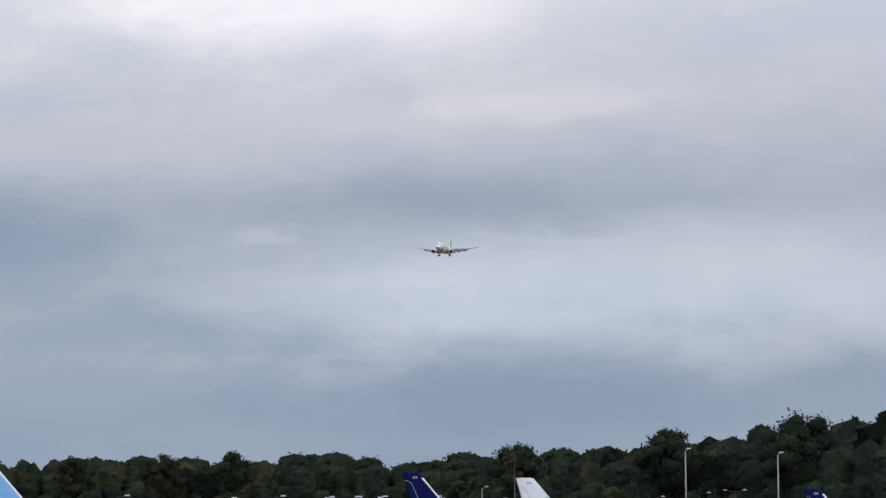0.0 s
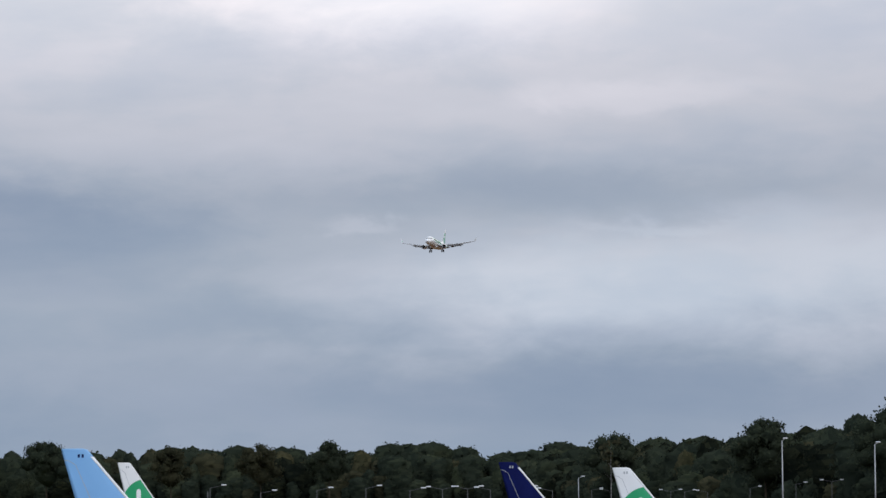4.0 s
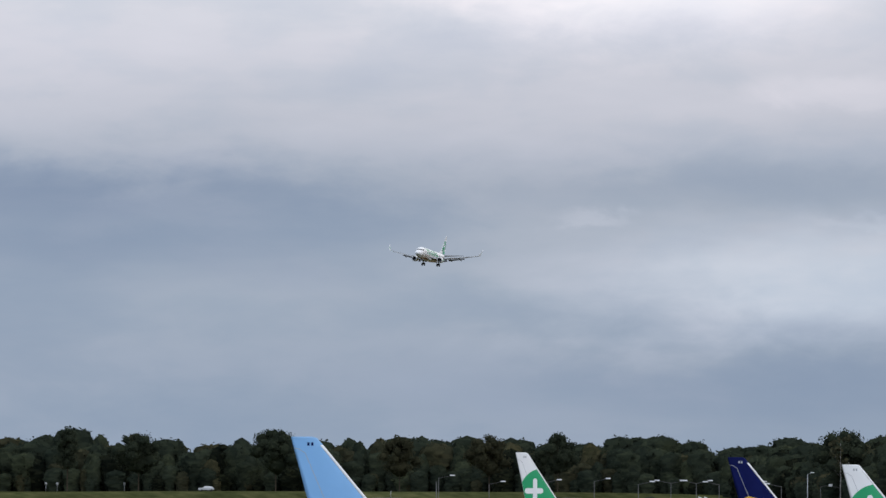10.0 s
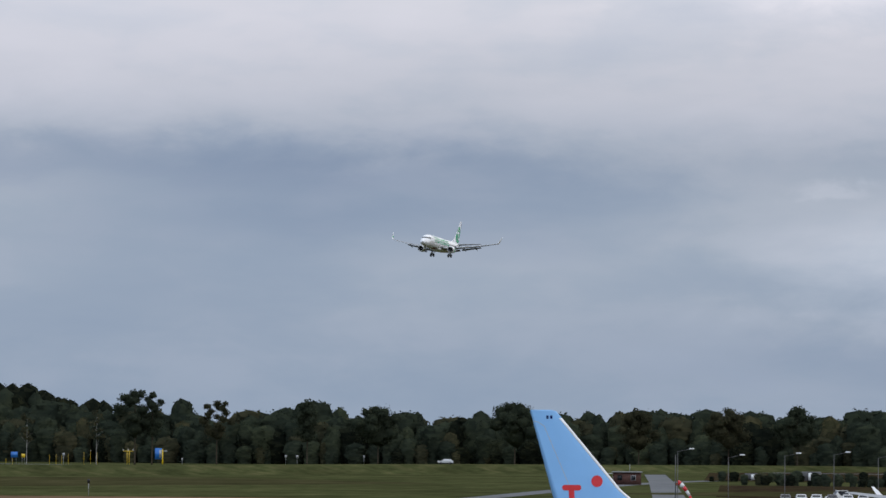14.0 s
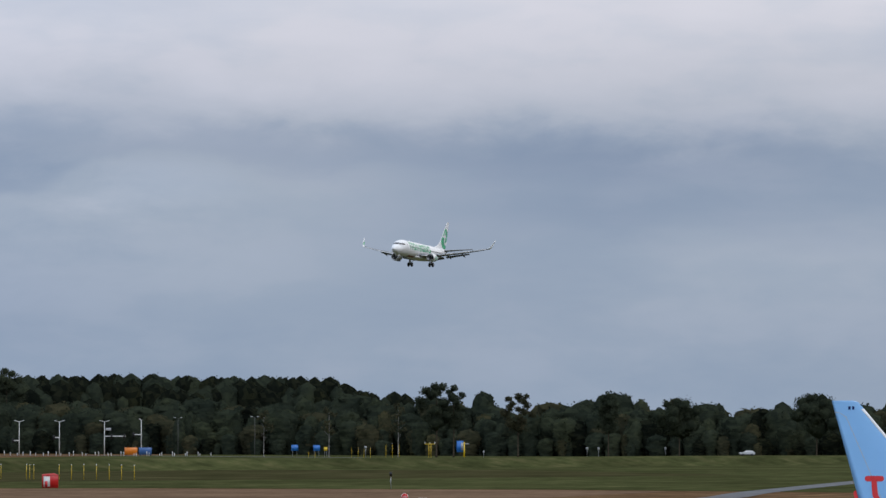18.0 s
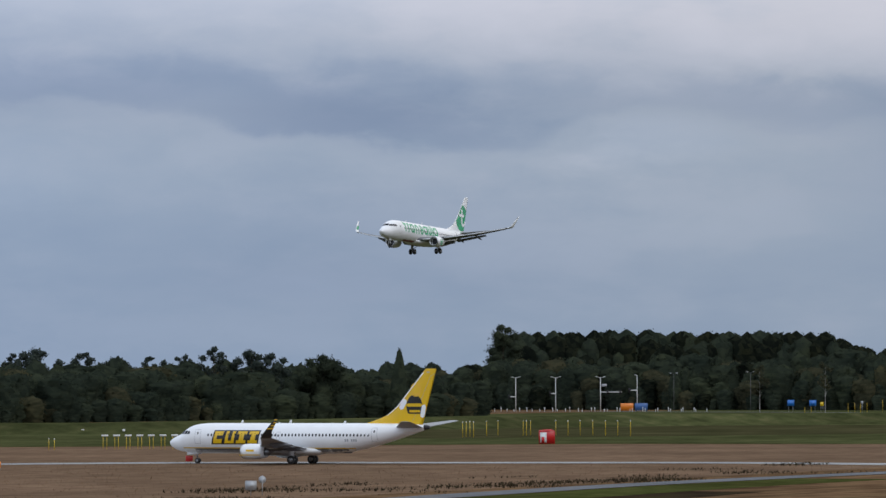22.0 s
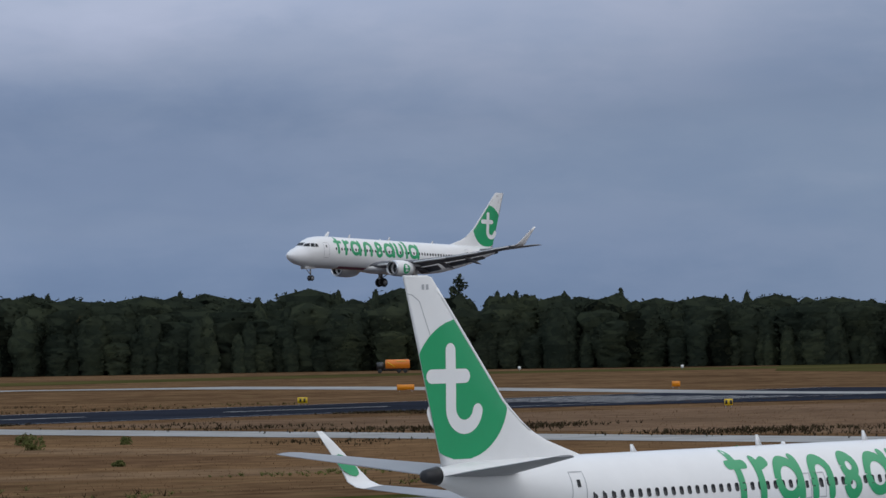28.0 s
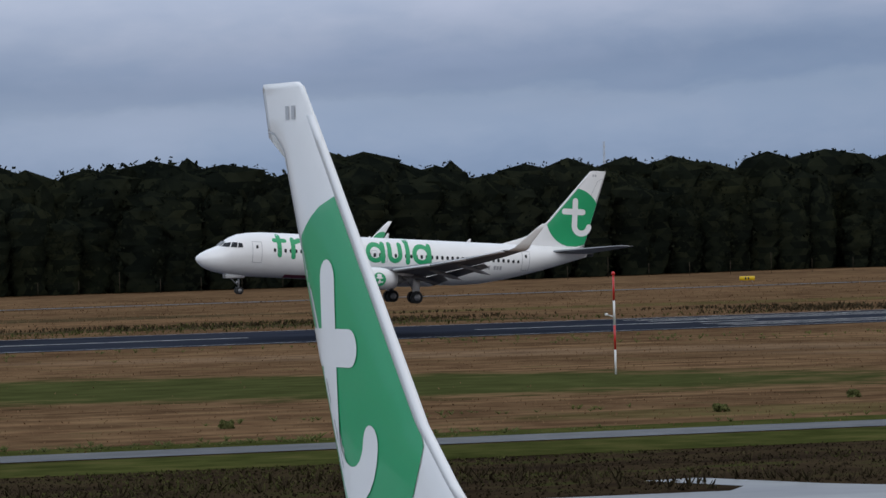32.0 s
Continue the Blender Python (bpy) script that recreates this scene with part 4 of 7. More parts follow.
            em = join(ribbon([(mir(35.0), 8.35), (mir(35.8), 8.75), (mir(36.6), 8.55), (mir(37.5), 8.5)], 0.45), *[ribbon([(mir(35.3 + 0.45 * k), 8.2), (mir(35.6 + 0.4 * k), 6.6)], 0.16) for k in range(5)], ribbon([(mir(35.0), 8.3), (mir(34.6), 7.4), (mir(35.2), 6.4), (mir(37.2), 6.3)], 0.35))
            part("livery_emblem", on_skin(em, side, fin_y, 0.02), M["gold"], f, "golden plain strokes on the fin")
        else:
            part("livery_band", on_skin(fin_fill(6.6, 9.0, lambda z: 36.2 - 1.15 * math.sqrt(max(0, 1 - ((z - 7.6) / 1.5) ** 2)), lambda z: 36.2 + 1.15 * math.sqrt(max(0, 1 - ((z - 7.6) / 1.5) ** 2)), 16), side, fin_y, 0.012), M["black"], f, "black rounded field on the fin")
            part("livery_stripe", on_skin(join(ribbon([(35.3, 7.75), (37.1, 7.75)], 0.42), ribbon([(35.6, 6.95), (36.9, 6.95)], 0.3)), side, fin_y, 0.022), M["yellow"], f, "yellow stripes on the fin")
            for line, wide in (([(34.75, 8.2), (34.35, 7.5)], 0.7), ([(37.55, 7.5), (37.35, 6.4)], 0.6)):
                part("livery_side", on_skin(ribbon(line, wide), side, fin_y, 0.022), M["white"], f, "white field on the fin")
            part("livery_top", on_skin(([(36.4 + 0.82 * math.cos(0.3927 * k), 9.75 + 0.92 * math.sin(0.3927 * k)) for k in range(16)], [tuple(range(16))]), side, fin_y, 0.016), M["gold"], f, "golden disc on the fin")
    # cabin windows and doors
    for side in (1, -1):
        wm = None
        for k in range(48):
            s = 6.3 + 0.508 * k
            if abs(s - 16.9) < 0.2:
                continue
            y0, y1, yc = fus_y(s, 3.62), fus_y(s, 4.0), fus_y(s, 3.81)
            if wm is None:
                o = [(-0.12, -0.1), (-0.07, -0.17), (0.07, -0.17), (0.12, -0.1), (0.12, 0.1), (0.07, 0.17), (-0.07, 0.17), (-0.12, 0.1)]
                sl = (y1 - y0) / 0.38
                V = [(x, side * z * sl, z) for x, z in o] + [(x * 0.9, side * (z * sl - 0.03), z * 0.9) for x, z in o]
                wm = mesh_of("cabin_window", V, [tuple(range(8))] + [(i, (i + 1) % 8, 8 + (i + 1) % 8, 8 + i) for i in range(8)], M["glass"])
            part("cabin_window", wm, None, a, at=pose(19.6 - s, side * (yc + 0.012), 3.81))
        for s, w, z0, z1, nm in ((4.65, 0.86, 2.65, 4.5, "door"), (31.0, 0.76, 3.0, 4.75, "door"), (15.9, 0.5, 3.2, 4.2, "exit"), (16.9, 0.5, 3.2, 4.2, "exit")):
            loop = [(s - w / 2, z0), (s - w / 2, z1), (s + w / 2, z1), (s + w / 2, z0), (s - w / 2, z0)]
            d = part("cabin_" + nm, on_skin(ribbon(loop, 0.045), side, fus_y, 0.012), M["seam"], a, "grey outline of a cabin " + nm)
            part("door_window", on_skin(([(s - 0.1, z1 - 0.6), (s + 0.1, z1 - 0.6), (s + 0.1, z1 - 0.3), (s - 0.1, z1 - 0.3)], [(0, 1, 2, 3)]), side, fus_y, 0.014), M["glass"], d)
        # cockpit glazing
        for q in (((1.60, 3.94), (1.98, 4.28), (2.42, 4.36), (2.18, 3.92)), ((2.26, 3.92), (2.50, 4.37), (2.93, 4.36), (2.80, 3.90)), ((2.88, 3.90), (3.00, 4.35), (3.30, 4.30), (3.36, 3.94))):
            c4 = [Vector(p) for p in q]
            V = [tuple(c4[0].lerp(c4[3], i / 5).lerp(c4[1].lerp(c4[2], i / 5), j / 5)) for j in range(6) for i in range(6)]
            part("cockpit_window", on_skin((V, [(j * 6 + i, j * 6 + i + 1, j * 6 + i + 7, j * 6 + i + 6) for j in range(5) for i in range(5)]), side, lambda s, z: fus_y(s, min(z, fus(s)[0] - 0.03)), 0.025), M["glass"], a, "dark cockpit window", smooth=False)
        for k in (0, 1, 3, 4, 5):
            part("code_bar", on_skin(([(26.8 + k * 0.3, 2.95), (27.02 + k * 0.3, 2.95), (27.02 + k * 0.3, 3.3), (26.8 + k * 0.3, 3.3)], [(0, 1, 2, 3)]), side, fus_y, 0.012), M["seam"], a, "small grey bar on the rear fuselage")
    part("cockpit_front_window", ([(19.6 - 1.54, -0.5, 4.03), (19.6 - 1.54, 0.5, 4.03), (19.6 - 2.0, 0.5, 4.42), (19.6 - 2.0, -0.5, 4.42)], [(0, 1, 2, 3)]), M["glass"], a, "dark cockpit window", smooth=False)
    # livery on the body
    if fin == "green":
        for side in (1, -1):
            at = (lambda u: 6.3 + u * 1.01) if side > 0 else (lambda u: 21.6 - u * 1.01)
            bar = lambda u, z1=4.82, z0=3.28: ribbon([(at(u), z1), (at(u), z0)], 0.42)
            arch = lambda u: ribbon([(at(u - 0.55), 3.28), (at(u - 0.55), 4.2)] + [(at(u + p[0]), p[1]) for p in arc((0, 4.2), 0.55, 180, 0, 10)] + [(at(u + 0.55), 3.28)], 0.42)
            cup = lambda u: ribbon([(at(u - 0.5), 4.82), (at(u - 0.5), 4.0)] + [(at(u + p[0]), p[1]) for p in arc((0, 3.85), 0.5, 180, 360, 10)] + [(at(u + 0.5), 4.82)], 0.42)
            marks = [bar(0.45, 5.08, 3.4), ribbon([(at(0.0), 4.7), (at(1.0), 4.7)], 0.36), bar(1.75), ribbon([(at(1.85), 4.6), (at(2.4), 4.78)], 0.4),
                     ring_mark(at(3.55), 4.03, 0.72), bar(4.3), arch(5.75), ring_mark(at(7.75), 4.42, 0.40), ring_mark(at(7.75), 3.62, 0.40),
                     ring_mark(at(9.6), 4.03, 0.72), bar(10.35), cup(11.5), bar(12.75), ring_mark(at(12.75), 5.14, 0.06), ring_mark(at(14.1), 4.03, 0.72), bar(14.85)]
            for k, mk in enumerate(marks):
                part("livery_stroke", on_skin(mk, side, fus_y, 0.018 + 0.0015 * (k % 3)), M["green"], a, "green painted stroke on the fuselage")
            part("belly_panel", on_skin(([(s, z) for z in (1.38, 1.45, 1.55, 1.68) for s in (7.6, 8.6, 10, 11, 12.0, 13.4)], [(j * 6 + i, j * 6 + i + 1, j * 6 + i + 7, j * 6 + i + 6) for j in range(3) for i in range(5)]), side, fus_y, 0.008), M["dark_red"], a, "dark red panel under the fuselage")
    if fin == "bee":
        for side in (1, -1):
            at = (lambda u: 6.7 + u) if side > 0 else (lambda u: 14.2 - u)
            lean = 0.25
            def slab(u0, u1, z0, z1):
                n = 8
                V = [(at(u0 + (u1 - u0) * k / n + lean * (z - 2.6)), z) for z in np.linspace(z0, z1, 7) for k in range(n + 1)]
                return V, [(j * (n + 1) + i, j * (n + 1) + i + 1, (j + 1) * (n + 1) + i + 1, (j + 1) * (n + 1) + i) for j in range(6) for i in range(n)]
            for k in range(4):
                part("livery_block", on_skin(slab(0.05 + 1.75 * k, 1.85 + 1.75 * k, 2.55, 4.45), side, fus_y, 0.008), M["black"], a, "black block on the forward fuselage")
            for k in range(4):
                part("livery_mark", on_skin(join(*[slab(0.25 + 1.75 * k + du, 0.25 + 1.75 * k + du + w, z0, z1) for du, w, z0, z1 in (((0, 1.3, 2.7, 3.25), (0, 0.45, 3.25, 3.75), (0, 1.3, 3.75, 4.3)), ((0, 0.45, 2.7, 4.3), (0.45, 0.5, 2.7, 3.05), (0.95, 0.45, 2.7, 4.3)), ((0, 1.4, 2.7, 3.1), (0.35, 0.7, 3.1, 3.9), (0, 1.4, 3.9, 4.3)), ((0, 1.4, 2.7, 3.1), (0.35, 0.7, 3.1, 3.9), (0, 1.4, 3.9, 4.3)))[k]]), side, fus_y, 0.016), M["yellow"], a, "yellow plain mark on the forward fuselage")
            part("livery_line", on_skin(([(s, z) for z in (2.0, 2.14) for s in np.linspace(2.2, 28, 30)], [(i, i + 1, i + 31, i + 30) for i in range(29)]), side, fus_y, 0.008), M["yellow"], a, "yellow line along the lower fuselage")
            part("belly_paint", on_skin(([(s, z) for z in (1.42, 1.6, 1.8, 1.99) for s in np.linspace(4.0, 27, 30)], [(j * 30 + i, j * 30 + i + 1, j * 30 + i + 31, j * 30 + i + 30) for j in range(3) for i in range(29)]), side, fus_y, 0.008), M["grey"], a, "grey painted belly")
    # small fittings
    for s, h in ((10.2, 0.42), (17.5, 0.45), (25.6, 0.3)):
        part("antenna", loft([[(19.6 - s - d, w, 5.33) for d, w in ((0, 0), (0.2, 0.03), (0.45, 0), (0.2, -0.03))], [(19.6 - s - d, w, 5.37 + h) for d, w in ((0.3, 0), (0.38, 0.012), (0.48, 0), (0.38, -0.012))]]), M["white"], a)
    part("tail_cone", lathe([(-18.05, 0.37), (-18.35, 0.31), (-18.75, 0.24), (-18.8, 0.12)], 18), M["dark"], a, "dark exhaust at the tail end", at=pose(0, 0, 4.82))
    part("beacon", lathe([(-0.1, 0.1), (0.0, 0.1), (0.06, 0.05)], 10, "z"), M["white"], a, at=pose(3.5, 0, 5.42))
    ng = part("nose_gear", join(tube((16.0, 0, 1.7), (15.9, 0, 0.34), 0.10, 0.08), tube((15.9, -0.25, 0.34), (15.9, 0.25, 0.34), 0.06), tube((16.8, 0, 1.5), (15.95, 0, 0.75), 0.05)), M["steel"], a, "steel nose landing gear leg")
    for y in (-0.22, 0.22):
        wheel(ng, 15.9, y, 0.345, 0.20)
    for y in (-0.38, 0.38):
        part("gear_door", box(15.55, 17.35, y - 0.02, y + 0.02, 1.18, 1.6), M["white"], ng, at=pose(0, 0, 0.28 if flying else 0.0) @ pose(16.4, 0, 1.4, 0, 4, 0) @ pose(-16.4, 0, -1.4))
    if flying:
        ng.location.z = -0.28
        part("landing_light", lathe([(0, 0.12), (0.06, 0.1)], 10), M["lamp_face"], ng, "round landing light", at=pose(16.1, 0, 1.1))
    return a


def arc_disc(r):
    return [(0, 0)] + [(r * math.cos(0.3142 * k), r * math.sin(0.3142 * k)) for k in range(20)], [(0, k, k % 20 + 1) for k in range(1, 21)]


def on_engine(shape, side, proud):
    """Flat marks laid on the nacelle's outer side."""
    V, F = shape
    return [(4.75 - x * side, side * (4.83 + 1.095 * math.cos(math.asin(max(-0.9, min(0.9, z / 1.09)))) + 0.012 + proud), 1.62 + z) for x, z in V], F


def stand(a, x, y, heading, z=None):
    """Puts an airliner on its wheels, nose towards a compass-like bearing from +y."""
    a.matrix_world = pose(x, y, terrain(x, y) if z is None else z, 0, 0, 90 - heading)


landing = airliner("white airliner with green markings landing with wheels down", "white", "green", "white", True, "airliners in service")
near = airliner("parked white airliner with a green disc on its fin", "white", "green", "white")
stand(near, 144.3, 127.1, 87.2)
near2 = airliner("parked white airliner, its green-marked fin close by", "white", "green", "white", rudder=18.0)
near2.matrix_world = pose(20.25, 47.67, terrain(20.33, 47.67), 0, 0, 90 - 172.9)
w2 = copy_thing(near, pose(406.9, 46.1, terrain(406.9, 46.1), 0, 0, 90 - 152))
tagged(w2, "distant parked white airliner with a green-marked fin")
taxiing = copy_thing(near, pose(440, 110, -0.7, 0, 0, 90 - 126))
tagged(taxiing, "white airliner with green fin rolling along the apron", group="airliners in service")
blue = airliner("parked sky-blue airliner with a red emblem on its fin", "sky_blue", "tui", "sky_blue")
stand(blue, 283.5, 60.3, 152)
navy = airliner("parked white airliner with a navy and gold fin", "white", "navy", "navy")
stand(navy, 425.5, 59.5, 152)
navy2 = copy_thing(navy, pose(441.5, 24.6, terrain(441.5, 24.6), 0, 0, 90 - 152))
buzz = airliner("white and yellow airliner waiting on the taxiway", "white", "bee", "black", False, "airliners in service")
stand(buzz, 543.2, 293.8, 359.7, 0.06)


# ---- woods ----
rng = np.random.default_rng(7)


OCT = [(0, 0, 1), (1, 0, 0), (0, 1, 0), (-1, 0, 0), (0, -1, 0), (0, 0, -1)]
OCT_F = [(0, 1, 2), (0, 2, 3), (0, 3, 4), (0, 4, 1), (5, 2, 1), (5, 3, 2), (5, 4, 3), (5, 1, 4)]


def crown(n, height, width, size, base=0.25, lobes=9, pointed=0.0):
    """Leaf clumps of one tree, four corners each, gathered in uneven lobes; the dense inside of a lobe is a small rough body."""
    c = []
    for k in range(lobes):
        u = (k + rng.uniform(0.1, 0.9)) / lobes
        z = height * (base + (0.94 - base) * u)
        r = width * (math.sin(math.pi * min(0.97, 0.22 + 0.60 * u)) ** 0.6) * (1 - pointed * u)
        a = rng.uniform(0, 6.28)
        o = r * math.sqrt(rng.uniform(0.05, 1.0)) * 0.78
        q = r * rng.uniform(0.30, 0.52) * (14 / max(14, lobes)) ** 0.6
        c.append((o * math.cos(a), o * math.sin(a), z, max(0.06, q), max(0.05, q * rng.uniform(0.6, 0.9))))
    c = np.array(c)
    inner = []
    ico = np.array(OCT)
    for q in c[::3]:
        v = ico * rng.uniform(0.45, 0.75, (6, 1)) * np.array([q[3], q[3], q[4]]) + q[:3]
        inner.append(v[np.array([(f[0], f[1], f[2], f[2]) for f in OCT_F])])
    pick = rng.integers(0, lobes, n)
    d = rng.normal(size=(n, 3))
    d /= np.linalg.norm(d, axis=1)[:, None]
    rad = rng.uniform(0.75, 1.12, n)[:, None]
    p = c[pick, :3] + d * rad * np.stack([c[pick, 3], c[pick, 3], c[pick, 4]], 1)
    u = rng.normal(size=(n, 3))
    u /= np.linalg.norm(u, axis=1)[:, None]
    v = np.cross(u, d + 0.4 * rng.normal(size=(n, 3)))
    v /= np.linalg.norm(v, axis=1)[:, None] + 1e-9
    s = size * rng.uniform(0.45, 1.2, (n, 1))
    q = np.stack([p - u * s, p - v * s * 0.8, p + u * s, p + v * s * 0.8], 1)
    return facing(q, d + np.array([0, 0, 0.35])), np.concatenate(inner), d + np.array([0, 0, 0.35])


def facing(q, n):
    """Turns each leaf so that its upper side looks along n."""
    g = np.cross(q[:, 1] - q[:, 0], q[:, 2] - q[:, 0])
    back = (g * n).sum(1) < 0
    q[back] = q[back][:, ::-1]
    return q


def rounded(me, n):
    """Shades leaves as the rounded mass they cover; n: a direction for each corner, zero where the face itself counts."""
    me.polygons.foreach_set("use_smooth", [True] * len(me.polygons))
    me.normals_split_custom_set_from_vertices(n.tolist())
    me.update()


def trunk(height, r, lean=0.02):
    n = 6
    rings = []
    for u in (0, 0.04, 0.3, 0.65, 0.95):
        rr = r * (1.5 if u == 0 else 1 - 0.8 * u)
        rings.append([(lean * height * u + rr * math.cos(6.283 * i / n), rr * math.sin(6.283 * i / n), height * u - 0.05) for i in range(n)])
    shapes = [loft(rings)]
    for k in range(5):
        a, z = k * 2.4, height * (0.35 + 0.1 * k)
        shapes.append(tube((lean * z, 0, z), (lean * z + height * 0.13 * math.cos(a), height * 0.13 * math.sin(a), z + height * 0.12), r * 0.35, r * 0.1, 5))
    return join(*shapes)


def dense_crown(n, width, size, base, blunt, rough):
    """A closed crown of height 1: a lumpy body and leaf clumps lying on it, with the way each looks. blunt: 0 a cone, 1 a dome."""
    seed = rng.uniform(0, 100)
    def skin(u, a):
        dome = math.sqrt(max(0.0, 1 - max(0.0, (u - 0.45) / 0.55) ** (5 if blunt > 0.98 else 2.5))) if u > 0.45 else 0.72 + 0.28 * u / 0.45
        cone = min(1.0, (1 - u) / 0.62) ** 0.8
        r = width * (blunt * dome + (1 - blunt) * cone) + 0.012
        k = noise.noise((math.cos(a) * 1.5 + seed, math.sin(a) * 1.5, u * 2.8)) + 0.7 * noise.noise((math.cos(a) * 2.8 + seed, math.sin(a) * 2.8, u * 5.5))
        r *= 1 + rough * k
        top = 0.035 * u * u * noise.noise((r * math.cos(a) * 13 + seed, r * math.sin(a) * 13, 3.0))
        return np.array((r * math.cos(a), r * math.sin(a), base + (1 - base) * u * (1 + 0.06 * k * (1 - u ** 3)) + top))
    def way(u, a):
        w = np.cross(skin(u, a + 0.15) - skin(u, a - 0.15), skin(min(u + 0.035, 1.0), a) - skin(max(u - 0.035, 0.0), a))
        w = w / (np.linalg.norm(w) + 1e-9) + np.array((0, 0, 0.15 + 0.9 * max(0.0, u - 0.8) * 5))
        return w / np.linalg.norm(w)
    nu, na = 13, 11
    G = np.array([[skin(j / nu, 6.28319 * (i + 0.5 * (j % 2)) / na) for i in range(na)] for j in range(nu + 1)])
    W = np.array([[way(j / nu, 6.28319 * (i + 0.5 * (j % 2)) / na) for i in range(na)] for j in range(nu + 1)])
    G[..., :2] *= (0.74 + 0.18 * np.linspace(0, 1, nu + 1) ** 3)[:, None, None]
    cells = [(j, i) for j in range(nu) for i in range(na)]
    body, body_n = (np.array([[H[j, i], H[j, (i + 1) % na], H[j + 1, (i + 1) % na], H[j + 1, i]] for j, i in cells]) for H in (G, W))
    body[:, :, 2] -= 0.012
    quads, ways = [], []
    for k in range(n):
        u, a = rng.random() ** 0.75, rng.uniform(0, 6.28319)
        p, w = skin(u, a), way(u, a)
        out = np.array([math.cos(a), math.sin(a), 0.25 + 1.3 * u * u])
        sprig = rng.random() < 0.14
        p = p + (np.array([0.3, 0.3, 1.0]) * out * rng.uniform(-0.012, 0.002) if sprig else out * np.array((1.0, 1.0, 0.5)) * rng.uniform(-0.055, -0.012 if u > 0.6 else 0.0))
        m = w + 0.7 * rng.normal(size=3)
        t1 = np.array((0, 0, 1.0)) + 0.55 * rng.normal(size=3)
        t1 -= m * t1.dot(m) / m.dot(m)
        t1 /= np.linalg.norm(t1) + 1e-9
        t2 = np.cross(m, t1)
        t2 /= np.linalg.norm(t2) + 1e-9
        sz = size * rng.uniform(0.45, 1.15) * (0.75 if sprig else 1.0)
        quads.append((p - t1 * sz * 1.1, p - t2 * sz * 0.6, p + t1 * sz * 1.2, p + t2 * sz * 0.7))
        m = 0.5 * w + 0.5 * m / np.linalg.norm(m) + np.array((0, 0, 0.1))
        ways.append(m / np.linalg.norm(m))
    ways = np.array(ways)
    quads = facing(np.array(quads), ways)
    return np.concatenate([quads, body]), np.concatenate([np.repeat(ways[:, None], 4, 1), body_n]), n


KINDS = {}
for nm, spec in {"broad": (520, 0.29, 0.0250, 0.02, 1.0, 0.44), "tall": (460, 0.20, 0.0225, 0.02, 0.75, 0.36), "pine": (380, 0.17, 0.0215, 0.02, 0.30, 0.32),
                 "poplar": (280, 0.12, 0.0180, 0.02, 1.0, 0.30), "scrub": (110, 0.40, 0.050, 0.0, 0.95, 0.40)}.items():
    KINDS[nm] = [dense_crown(*spec) for _ in range(7)]
LEAF_SET = ("leaf", "pine", "leaf2", "mid_leaf")


